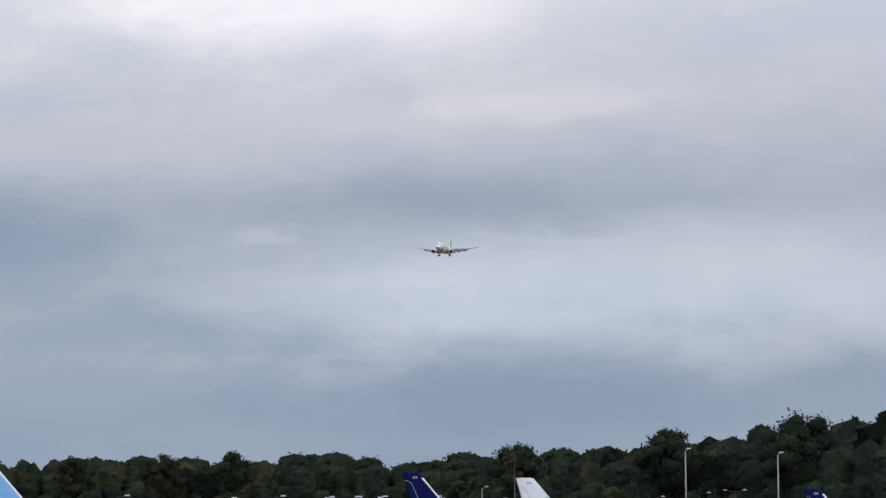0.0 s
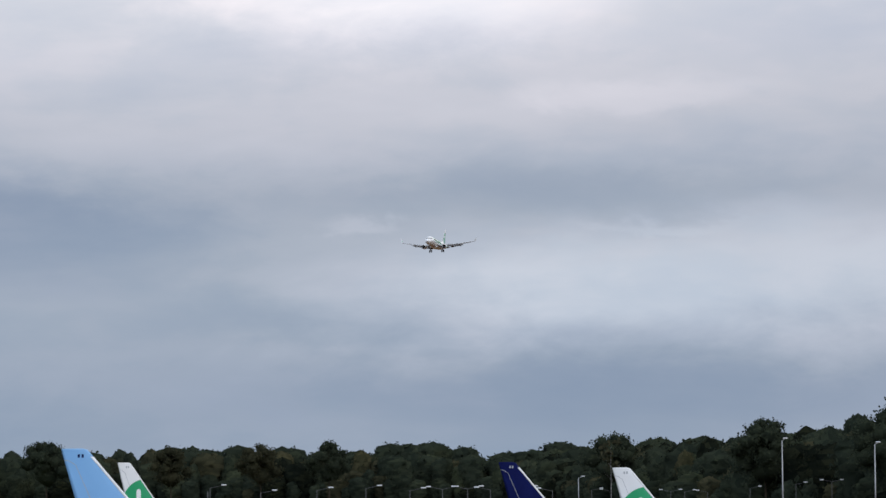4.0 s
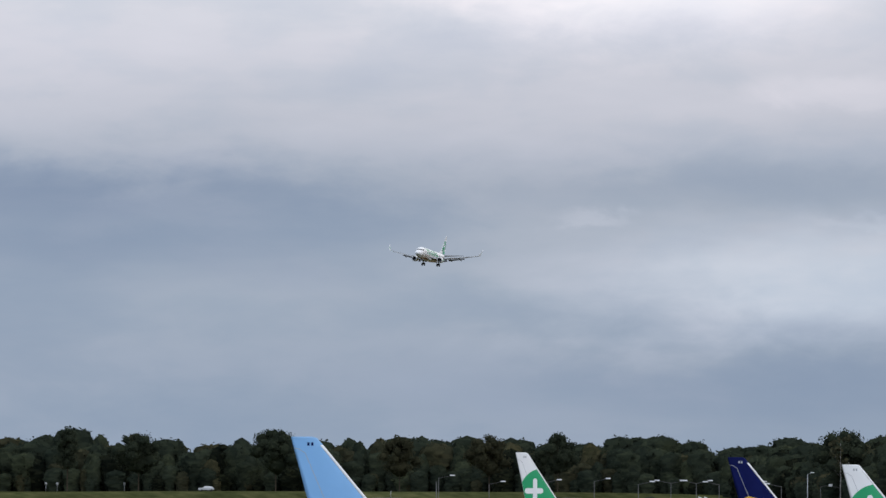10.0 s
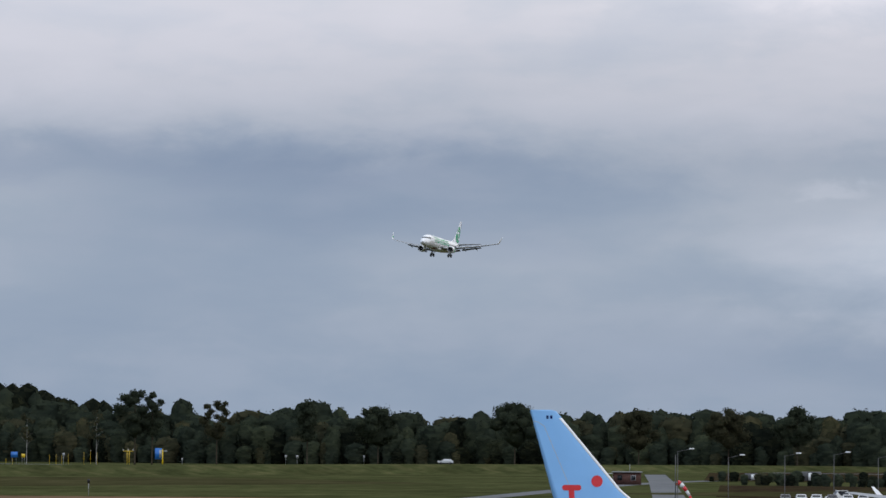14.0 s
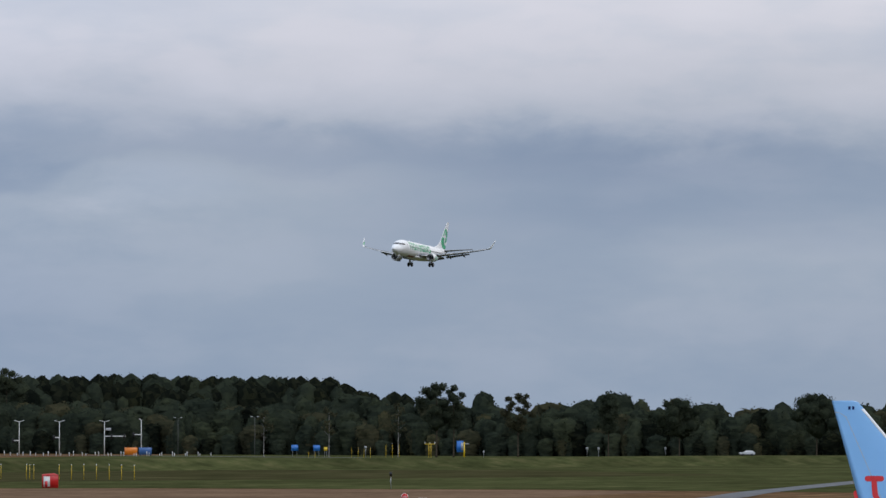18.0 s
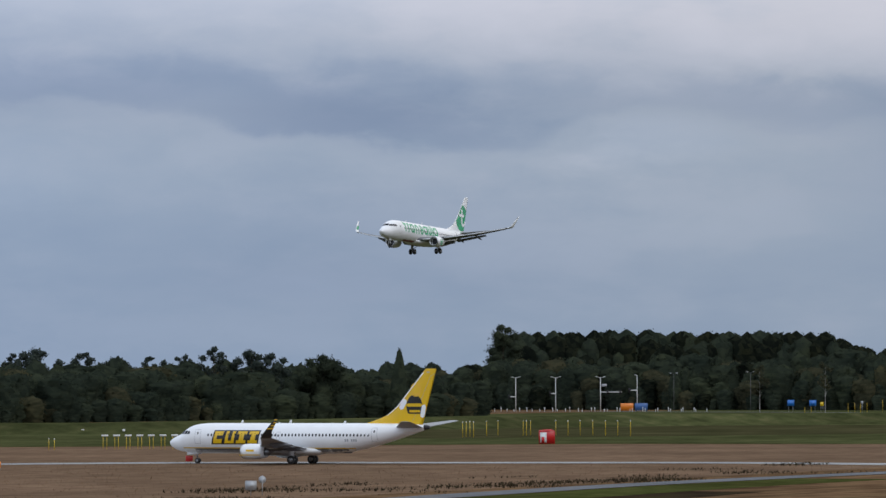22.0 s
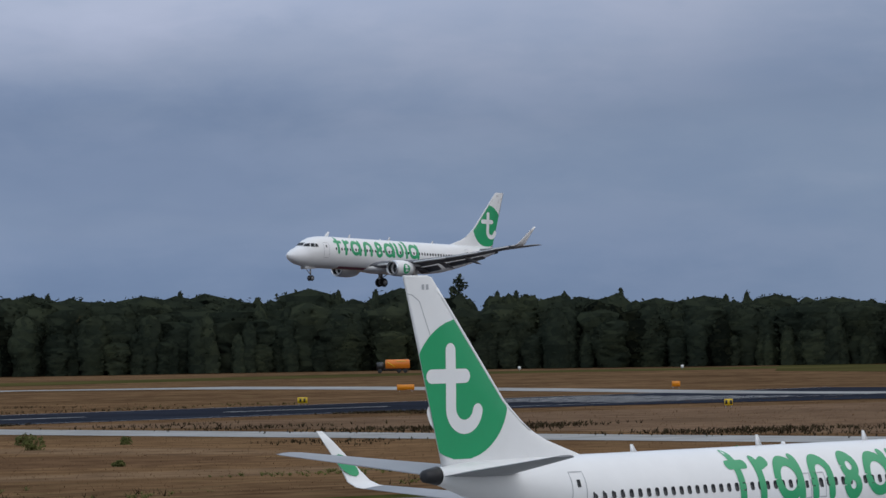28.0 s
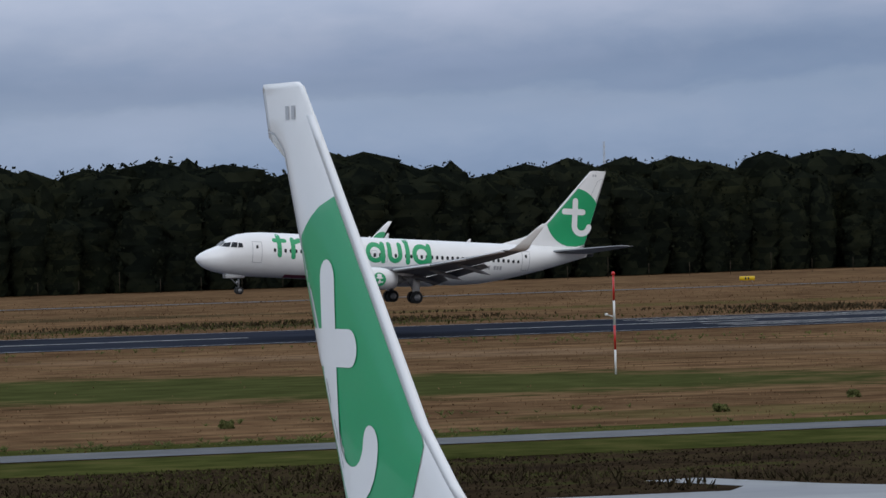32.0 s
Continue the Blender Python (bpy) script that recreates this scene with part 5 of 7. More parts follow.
def wood(name, line, rows, step, height, kinds, mix, label, depth=5.0, thin=1.0, scrub=0, big=1.0, vary=1.0, close=1.0):
    """Many trees along a line as one joined mass of leaf clumps with trunks. mix: chances of the four leaf colours."""
    P2 = [Vector(p) for p in line]
    highs = list(height) if isinstance(height, (list, tuple)) else [height] * len(P2)
    leaves, ways, look_ix, tv, tf = [], [], [], [], []
    tr = trunk(1.0, 0.013)
    tV = np.array(tr[0])
    o = 0
    for a, b, ha, hb in zip(P2[:-1], P2[1:], highs[:-1], highs[1:]):
        n = max(1, int((b - a).length / step))
        d = (b - a).normalized()
        back = Vector((-d.y, d.x))
        if back.dot(a) < 0:
            back = -back
        for r in range(rows + (1 if scrub else 0)):
            low = r == rows
            for k in range(n):
                u = (k + rng.uniform(-0.4, 1.4)) / n
                height = ha + (hb - ha) * u
                p = a.lerp(b, u) + back * ((r + rng.uniform(-0.4, 0.4)) * depth if not low else rng.uniform(-6, -1))
                wave = noise.noise((p.x * 0.045, p.y * 0.045, r * 1.7))
                h = height * ((0.96 + 0.14 * wave * vary) * rng.uniform(1 - 0.10 * vary, 1 + 0.07 * vary) if not low else rng.uniform(0.2, 0.5))
                if not low and r == 0:
                    h *= rng.uniform(0.40, 0.84)
                elif not low and r == 1:
                    h *= rng.uniform(0.72, 0.95)
                elif not low and r == rows - 1 and rng.random() < 0.14:
                    h *= 1 + rng.uniform(0.03, 0.11) * vary
                elif not low and r == 2 and rows > 3:
                    h *= rng.uniform(0.82, 0.97)
                kd = "scrub" if low else kinds[rng.integers(len(kinds))]
                q, w, n_leaf = KINDS[kd][rng.integers(7)]
                keep = (rng.random(len(q)) < thin) & ((q[:, 0, 2] > 0.45) | (r < 1) | (rng.random(len(q)) < 0.2))
                keep[n_leaf:] = True
                bodies = int(keep[n_leaf:].sum())
                q, w = q[keep], w[keep]
                a0 = rng.uniform(0, 6.28)
                c, s = math.cos(a0), math.sin(a0)
                wd = h * rng.uniform(1.1, 1.6) * close
                mid = q.mean(1, keepdims=True)
                fat = np.full((len(q), 1, 1), big)
                fat[keep.sum() - bodies:] = 1.0
                q = mid + (q - mid) * fat
                x, y, z = q[..., 0] * wd, q[..., 1] * wd, q[..., 2] * h
                leaves.append(np.stack([x * c - y * s + p.x, x * s + y * c + p.y, z], -1))
                w = 0.62 * w + np.array((0.0, 0.0, 0.30))
                ways.append(np.stack([w[..., 0] * c - w[..., 1] * s, w[..., 0] * s + w[..., 1] * c, w[..., 2]], -1))
                look_ix.append(np.full(len(q), rng.choice(4, p=mix)))
                if not low and r < 1:
                    tv.append(tV * h + np.array([p.x, p.y, 0]))
                    tf += [tuple(i + o for i in f) for f in tr[1]]
                    o += len(tV)
    L = np.concatenate(leaves)
    nv = L.shape[0] * 4
    V = np.concatenate([L.reshape(-1, 3)] + tv)
    me = bpy.data.meshes.new(name)
    F = np.arange(nv).reshape(-1, 4).tolist()
    me.from_pydata(V.tolist(), [], F + [tuple(i + nv for i in f) for f in tf])
    for m in LEAF_SET + ("bark",):
        me.materials.append(M[m])
    me.polygons.foreach_set("material_index", np.concatenate(look_ix).tolist() + [4] * len(tf))
    rounded(me, np.concatenate([np.concatenate(ways).reshape(-1, 3), np.zeros((len(V) - nv, 3))]))
    return tagged(new(name, me), label, "woods", kind="stuff")


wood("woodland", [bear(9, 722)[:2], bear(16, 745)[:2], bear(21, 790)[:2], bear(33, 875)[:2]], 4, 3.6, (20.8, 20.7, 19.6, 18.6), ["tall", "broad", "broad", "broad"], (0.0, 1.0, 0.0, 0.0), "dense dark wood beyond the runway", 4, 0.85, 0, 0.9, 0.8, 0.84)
wood("woodland", [bear(32.5, 960)[:2], bear(38, 1000)[:2], bear(44, 1000)[:2], bear(50, 975)[:2], bear(57, 985)[:2]], 4, 3.3, (17.6, 16.9, 16.9, 15.2, 14.1), ["tall", "broad", "pine", "tall", "broad"], (0.16, 0.06, 0.02, 0.76), "dense green wood behind the dry grass", 4, 0.8, 0, 1.0, 0.65, 1.15)
wood("woodland", [bear(53.5, 1150)[:2], bear(55.5, 1180)[:2], bear(60, 1330)[:2], bear(63.8, 1440)[:2]], 4, 4.6, (12.5, 14.5, 16.5, 16.5), ["broad", "tall", "broad"], (0.12, 0.0, 0.06, 0.82), "dark wood behind the grassy bank", 7, 0.6, 1, 1.25)
wood("woodland", [bear(64.15, 1860)[:2], bear(66.4, 1870)[:2], bear(68.15, 1890)[:2], bear(68.7, 1900)[:2], bear(69.9, 1900)[:2]], 4, 3.0, (32.0, 32.4, 32.0, 26.0, 18.0), ["poplar"], (0.0, 0.6, 0.0, 0.4), "tall even row of dark poplars", 5, 0.9, 0, 1.0, 0.22)
wood("woodland", [bear(63.2, 1810)[:2], bear(66, 1760)[:2], bear(68, 1715)[:2], bear(72, 1640)[:2], bear(76, 1600)[:2], bear(80.5, 1560)[:2]], 4, 5.6, 19.5, ["broad", "tall", "broad"], (0.14, 0.05, 0.16, 0.65), "mixed wood behind the road", 8, 0.6, 1, 1.3, 1.2, 0.9)
wood("woodland", [bear(79.6, 1500)[:2], bear(81.5, 1200)[:2], bear(84, 960)[:2], bear(88, 780)[:2]], 4, 6.2, (17.5, 18.5, 21.5, 23.5), ["broad", "tall", "broad", "tall"], (0.12, 0.15, 0.08, 0.65), "high dark wood beside the stands", 7, 0.62, 1, 1.2, 1.25, 0.85)
wood("hedge", [bear(76.75, 1040)[:2], bear(79, 1000)[:2], bear(83, 960)[:2], bear(87, 800)[:2]], 2, 4.0, 3.3, ["scrub"], (0.1, 0.4, 0.1, 0.4), "low dark hedge behind the stands", 3, 0.8, 0)
wood("hedge", [bear(76.35, 1120)[:2], bear(78, 1110)[:2], bear(81, 1080)[:2], bear(84, 850)[:2]], 2, 4.2, 3.2, ["scrub"], (0.1, 0.4, 0.1, 0.4), "dark bushes behind the stands", 4, 0.8, 0)


# ---- single trees ----
def leaf_mesh(name, n, h, w, size, base, lobes, pointed, mat):
    q, core, ways = crown(n, 1, w / h, size / h, base, lobes, pointed)
    ways = np.concatenate([np.repeat(ways, 4, 0), np.zeros((len(core) * 4, 3))])
    q = np.concatenate([q, core]) * h
    F = np.arange(len(q) * 4).reshape(-1, 4).tolist()
    for i in np.where((q[:, 2] == q[:, 3]).all(1))[0].tolist():
        F[i] = F[i][:3]
    me = mesh_of(name, q.reshape(-1, 3).tolist(), F, M[mat], False)
    rounded(me, ways)
    return me


def full_crown(h, w, base, pointed, mat):
    """The crown of a pointed tree: a lumpy full body under many leaf clumps."""
    q, ways, _ = dense_crown(900, 0.72 * w / h, 0.16 / h + 0.006, base, 0.03, 0.34)
    F = np.arange(len(q) * 4).reshape(-1, 4).tolist()
    me = mesh_of("crown", (q * h).reshape(-1, 3).tolist(), F, M[mat], False)
    rounded(me, ways.reshape(-1, 3))
    return me


def lobed_crown(h, w, base, lobes, loose, mat):
    """An uneven crown: leafy lobes of many sizes at the limbs' ends, with gaps between them; loose: 0 close, 1 airy."""
    C = []
    for k in range(lobes):
        u = ((k + rng.uniform(0.0, 1.0)) / lobes) ** 0.8
        r = w * rng.uniform(0.24, 0.42) * (1 - 0.35 * loose) * (1.1 - 0.35 * u)
        env = w * math.sqrt(max(0.03, 1 - max(0.0, (u - 0.35) / 0.68) ** 2)) if u > 0.35 else w * (0.6 + 0.4 * u / 0.35)
        a = k * 2.4 + rng.uniform(-0.6, 0.6)
        o = max(0.0, env - 0.6 * r) * rng.uniform(0.4, 1.15)
        z = h * base + (h * (1 - base) - r * 0.75) * u
        C.append((o * math.cos(a), o * math.sin(a), z, r))
    C.append((0, 0, h * (base + 0.02), 0.55 * w))
    quads, ways = [], []
    for cx, cy, cz, r in C:
        seed = rng.uniform(0, 100)
        n = int(26 + 95 * min(2.5, r * r))
        d = rng.normal(size=(n, 3))
        d /= np.linalg.norm(d, axis=1)[:, None]
        k = np.array([1 + 0.75 * noise.noise((v[0] * 2.2 + seed, v[1] * 2.2, v[2] * 2.2)) for v in d])[:, None]
        p = np.array((cx, cy, cz)) + d * k * r * np.array((1, 1, 0.8)) * rng.uniform(0.72, 1.08, (n, 1))
        t1 = np.cross(d + 0.7 * rng.normal(size=(n, 3)), rng.normal(size=(n, 3)))
        t1 /= np.linalg.norm(t1, axis=1)[:, None]
        t2 = np.cross(d + 0.7 * rng.normal(size=(n, 3)), t1)
        t2 /= np.linalg.norm(t2, axis=1)[:, None]
        sz = rng.uniform(0.16, 0.42, (n, 1))
        up = d + np.array((0, 0, 0.45))
        up /= np.linalg.norm(up, axis=1)[:, None]
        quads.append(facing(np.stack([p - t1 * sz, p - t2 * sz * 0.7, p + t1 * sz * 0.8, p + t2 * sz], 1), up))
        ways.append(np.repeat(up[:, None], 4, 1))
        G = [[np.array((math.cos(6.28319 * i / 6) * math.cos(b), math.sin(6.28319 * i / 6) * math.cos(b), math.sin(b))) for i in range(6)] for b in (-1.4, -0.6, 0.1, 0.75, 1.4)]
        for b in range(4):
            for i in range(6):
                f = [G[b][i], G[b][(i + 1) % 6], G[b + 1][(i + 1) % 6], G[b + 1][i]]
                quads.append(np.array([[np.array((cx, cy, cz)) + v * r * np.array((1, 1, 0.8)) * (0.74 - 0.16 * loose) * (1 + 0.6 * noise.noise((v[0] * 2.2 + seed, v[1] * 2.2, v[2] * 2.2))) for v in f]]))
                ways.append(np.array([f]))
    q = np.concatenate(quads)
    me = mesh_of("crown", q.reshape(-1, 3).tolist(), np.arange(len(q) * 4).reshape(-1, 4).tolist(), M[mat], False)
    rounded(me, np.concatenate(ways).reshape(-1, 3))
    return me


def tree(az, d, h, w, mat, label, base=0.2, pointed=0.0, lobes=14, n=900, bark="bark", group="trees at the airfield's rim"):
    t = thing("tree", bear(az, d), label, "tree", group)
    part("trunk", trunk(h * 0.9, (0.007 if bark == "birch" else 0.012) * h), M[bark], t)
    if pointed == 0.0 and n > 250:
        part("crown", lobed_crown(h, w, base, lobes, 0.7 if "airy" in label or "ragged" in label else 0.15, mat), None, t)
    elif n > 250:
        part("crown", full_crown(h, w, base, pointed, mat), None, t)
    else:
        part("crown", leaf_mesh("crown", n, h, w, 0.5 if d < 1000 else 0.58, base, lobes, pointed, mat), None, t)
    return t


for az, d, h, w, mat, lab in (
        (69.32, 1590, 25.8, 6.4, "leaf", "tall dark tree standing above the wood"), (69.53, 1592, 24.6, 4.6, "leaf", "tall dark tree standing above the wood"),
        (71.43, 1600, 22.3, 5.0, "leaf", "slim tree standing above the wood"), (70.32, 1600, 22.4, 5.4, "leaf2", "airy tree standing above the wood"),
        (73.98, 1590, 22.3, 9.0, "leaf", "broad round tree in the wood"), (72.3, 1590, 20.8, 8.0, "leaf", "broad round tree in the wood"), (77.44, 1540, 20.8, 6.5, "leaf", "round tree above the wood"),
        (76.6, 1540, 20.0, 7.0, "leaf2", "yellowish tree in the wood"), (75.5, 1545, 19.5, 6.5, "leaf2", "yellowish tree in the wood"),
        (80.95, 1250, 20.5, 7.5, "leaf", "dark tree above the wood"), (82.79, 1030, 21.6, 7.0, "leaf", "dark tree above the wood"), (84.4, 930, 23.0, 8.0, "leaf", "dark tree above the wood"),
        # the ragged and bushy trees here wear the leaf colour with haze mixed in
        (60.5, 1370, 21.5, 3.9, "haze_leaf", "ragged tree above the wood"), (60.15, 1372, 19.3, 3.6, "haze_leaf", "ragged tree above the wood"), (59.76, 1370, 19.0, 3.5, "haze_leaf", "ragged tree above the wood"),
        (58.93, 1365, 20.0, 4.3, "haze_leaf", "ragged tree above the wood"), (59.29, 1368, 18.2, 4.6, "haze_leaf", "ragged tree above the wood"), (58.31, 1360, 21.0, 6.0, "haze_leaf", "broad ragged tree above the wood"),
        (58.05, 1362, 19.6, 2.9, "haze_leaf", "ragged tree above the wood"), (57.82, 1362, 18.4, 4.0, "haze_leaf", "airy ragged tree above the wood"),
        (60.96, 1375, 20.6, 4.6, "haze_leaf", "bushy tree above the wood"), (61.22, 1376, 19.8, 3.8, "haze_leaf", "bushy tree above the wood"),
        (61.85, 1385, 19.0, 6.6, "leaf", "dark round tree above the wood"), (55.88, 1150, 15.8, 5.0, "leaf", "dark tree above the wood"), (64.05, 1840, 33.5, 8.0, "leaf", "great dark tree at the end of a poplar row"),
        (55.2, 990, 14.6, 4.6, "leaf", "broad tree at the wood's edge")):
    tree(az, d, h, w * (1.35 if d < 1380 else 1.15), mat, lab, 0.45, 0.0, 13 if w < 5 else 17, 2200)
tree(45.32, 1010, 21.2, 2.6, "leaf", "tall airy tree rising above the wood", 0.55, 0.45, 20, 200)
for az, h in ((48.86, 16.4), (48.6, 15.8), (51.7, 15.4), (40.1, 18.4), (40.28, 18.3), (41.9, 18.3), (43.46, 18.5), (43.84, 18.1), (44.3, 18.0), (45.79, 17.3), (46.03, 17.2), (47.31, 17.5), (39.0, 18.2), (36.5, 18.4)):
    tree(az, 1010, h - 0.4, 2.7, "leaf", "pointed conifer rising above the wood", 0.3, 0.75, 14, 300)
tree(62.78, 1385, 20.8, 4.2, "leaf", "pointed dark conifer above the wood", 0.1, 0.7)
for az, d, h in ((68.0, 1590, 18.0), (68.85, 1585, 19.0), (80.9, 1180, 19.0), (67.2, 1610, 17.0)):
    tree(az, d, h, 3.6, "leaf2", "thin pale-stemmed birch before the wood", 0.45, 0.2, 10, 160, "birch")
bush = thing("bush", bear(57.0, 850), "round dark bush in the meadow before a grassy bank", "bush")
part("stem", join(tube((0, 0, -0.1), (0.2, 0.1, 2.6), 0.14, 0.05), tube((0, 0, 0.4), (-0.9, 0.2, 2.4), 0.09, 0.03), tube((0, 0, 0.4), (0.9, -0.3, 2.5), 0.09, 0.03)), M["bark"], bush)
part("crown", leaf_mesh("crown", 1500, 5.8, 2.9, 0.28, 0.05, 20, 0.0, "leaf"), None, bush)


# ---- ground plants ----
def tufts(name, n, place, hmin, hmax, mat, label, blades=3, wide=0.12):
    """Loose plants of thin leaves; place gives the random (x, y) of them all."""
    x, y = place(n)
    x, y = np.repeat(x, blades), np.repeat(y, blades)
    k = len(x)
    h = np.repeat(rng.uniform(hmin, hmax, n), blades) * rng.uniform(0.6, 1.0, k)
    z = np.array([terrain(a, b) for a, b in zip(x, y)]) if y.min() < 140 else np.zeros(k)
    a = rng.uniform(0, 6.283, k)
    dx, dy = np.cos(a), np.sin(a)
    sp, w = h * rng.uniform(0.3, 1.3 if blades < 8 else 2.4, k), h * rng.uniform(0.5, 1.3, k) * wide
    V = np.stack([np.stack([x - dy * w, y + dx * w, z], 1), np.stack([x + dy * w, y - dx * w, z], 1),
                  np.stack([x + dx * sp + dy * w * 0.4, y + dy * sp, z + h], 1), np.stack([x + dx * sp * 0.7 - dy * w * 0.8, y + dy * sp * 0.7, z + h * 0.75], 1)], 1)
    me = bpy.data.meshes.new(name)
    me.from_pydata(V.reshape(-1, 3).tolist(), [], np.arange(k * 4).reshape(-1, 4).tolist())
    me.materials.append(M[mat])
    me.update()
    return tagged(new(name, me), label, "plants", kind="stuff")


def in_box(x0, x1, y0, y1, patch=0.0, soft=0.0):
    """Places in a rectangle, in drifts where patch is given, with ragged long sides where soft is."""
    def place(n):
        xs, ys = [], []
        while len(xs) < n:
            x, y = rng.uniform(x0, x1), rng.uniform(y0, y1)
            if 265 < x < 335 and 436 < y < 600 or 295 < x < 314 and 195 < y < 396 or 392 < y < 440 and x < 519:
                continue
            if 150 <= y0 < 200 and x < 268 and y > np.interp(x, [86, 108, 130, 158, 190, 268], [197, 194, 190, 187, 182, 174]) + 1.2 * noise.noise((x * 0.3, y * 0.3, 2.0)):
                continue
            if ((x - 69) * 0.848 - (y - 296) * 0.53) ** 2 / 64 ** 2 + ((x - 69) * 0.53 + (y - 296) * 0.848) ** 2 / 25 ** 2 < 0.85 and rng.random() < 0.95:
                continue
            if x < 105 and y < np.interp(x, [-300, 40, 55, 62, 64, 68, 75, 86, 95, 105], [172, 169, 167.2, 167, 175, 166.2, 166.8, 162.4, 159, 152]) + 0.4 or abs(y - np.interp(x, ROAD_X, ROAD_Y)) < 3.4:
                continue
            if not patch or noise.noise((x * patch, y * patch * 1.6, 5.0)) > 0.16 + 0.10 * rng.uniform(-1, 2.5):
                xs.append(x + rng.normal() * soft)
                ys.append(y)
        return np.array(xs), np.array(ys)
    return place


ROAD_X, ROAD_Y = [p[0] for p in PATH_LINE], [p[1] for p in PATH_LINE]
tufts("dry_grass", 28000, in_box(20, 300, 216, 392), 0.04, 0.13, "straw", "dry straw-coloured grass in the infield", 2, 0.35)
tufts("dry_grass", 14000, in_box(300, 560, 206, 392), 0.05, 0.18, "straw", "dry straw-coloured grass by the runway end", 2, 0.35)
tufts("dry_grass", 14000, in_box(60, 420, 440, 640), 0.06, 0.22, "straw", "dry straw-coloured grass behind the runway", 2, 0.4)
tufts("heather", 36000, in_box(20, 200, 150, 197), 0.04, 0.15, "heather", "dark heather and dead weeds beside the apron", 2, 0.55)
tufts("dark_weeds", 2200, in_box(20, 240, 160, 197, 0.06), 0.2, 0.55, "heather", "taller dead weeds among the heather", 4, 0.12)
tufts("weeds", 9000, in_box(20, 240, 150, 199, 0.05), 0.05, 0.18, "weed_green", "green weeds among the heather", 3, 0.2)
tufts("dark_weeds", 8000, in_box(60, 520, 379, 392, 0.03), 0.12, 0.4, "heather", "dark dead weeds along the runway", 3, 0.18)
tufts("weeds", 900, in_box(20, 300, 217, 243, 0.05), 0.12, 0.34, "shrub_green", "low green weeds in the dry grass", 14, 0.16)
tufts("weeds", 500, in_box(20, 330, 355, 390, 0.02), 0.12, 0.32, "shrub_green", "low green weeds in the dry grass", 10, 0.16)
tufts("dark_weeds", 2600, in_box(318, 340, 205, 380, 0.03, 5.0), 0.15, 0.5, "heather", "dark dead weeds beside a taxiway", 3, 0.2)
tufts("dark_weeds", 700, in_box(282, 294, 200, 380, 0.03, 2.0), 0.12, 0.4, "heather", "dark dead weeds beside a taxiway", 3, 0.2)
tufts("dark_weeds", 500, in_box(110, 300, 217, 232, 0.05), 0.2, 0.6, "heather", "brown seed heads beside the service road", 4, 0.1)
tufts("dark_weeds", 6000, in_box(60, 400, 442, 500, 0.03), 0.12, 0.45, "heather", "dark dead weeds behind the runway", 3, 0.2)
tufts("dark_weeds", 3000, in_box(350, 620, 202, 232, 0.04), 0.15, 0.45, "heather", "dark dead weeds beside the service road", 3, 0.2)
tufts("weeds", 2000, in_box(60, 420, 440, 480, 0.02), 0.12, 0.4, "weed_green", "green weeds behind the runway", 3, 0.2)
for x, y, s in ((262.7, 312, 0.75), (272.5, 325, 0.7), (277.6, 317, 0.45), (234, 268, 0.3), (86, 232, 0.28), (60, 236, 0.25), (147, 329, 0.22), (112, 226, 0.3), (128, 224, 0.24), (98, 243, 0.26), (140, 226, 0.3)):
    b = thing("shrub", (x, y, 0), "low green shrub in the dry grass", "shrub", "shrubs in the grass")
    part("stem", tube((0, 0, -0.05), (0.05, 0, 0.6 * s), 0.05, 0.02), M["bark"], b)
    part("crown", leaf_mesh("crown", 320, 1.35 * s, 1.7 * s, 0.13, 0.0, 12, 0.0, "shrub_green"), None, b)


# ---- airfield signs and markers ----
def face(az, d, z=0.0):
    """Stands a thing at a bearing, its front towards the terrace."""
    return dict(at=bear(az, d, z), rz=-az)


def box_sign(az, d, w, h, col, label, lift=0.35, mark=""):
    s = thing("airfield_sign", label=label, category="sign", group="airfield signs", **face(az, d))
    part("housing", box(-w / 2, w / 2, -0.12, 0.12, lift, lift + h, 0.04), M[col], s)
    for x in (-w * 0.35, w * 0.35):
        part("leg", tube((x, 0, -0.05), (x, 0, lift + 0.02), 0.04), M["galv"], s)
    if mark:
        for k in range(len(mark)):
            x = (k - (len(mark) - 1) / 2) * h * 0.7
            part("mark", box(x - h * 0.18, x + h * 0.18, -0.135, -0.122, lift + h * 0.2, lift + h * 0.8), M["black"], s, "dark bar on the sign")
    return s


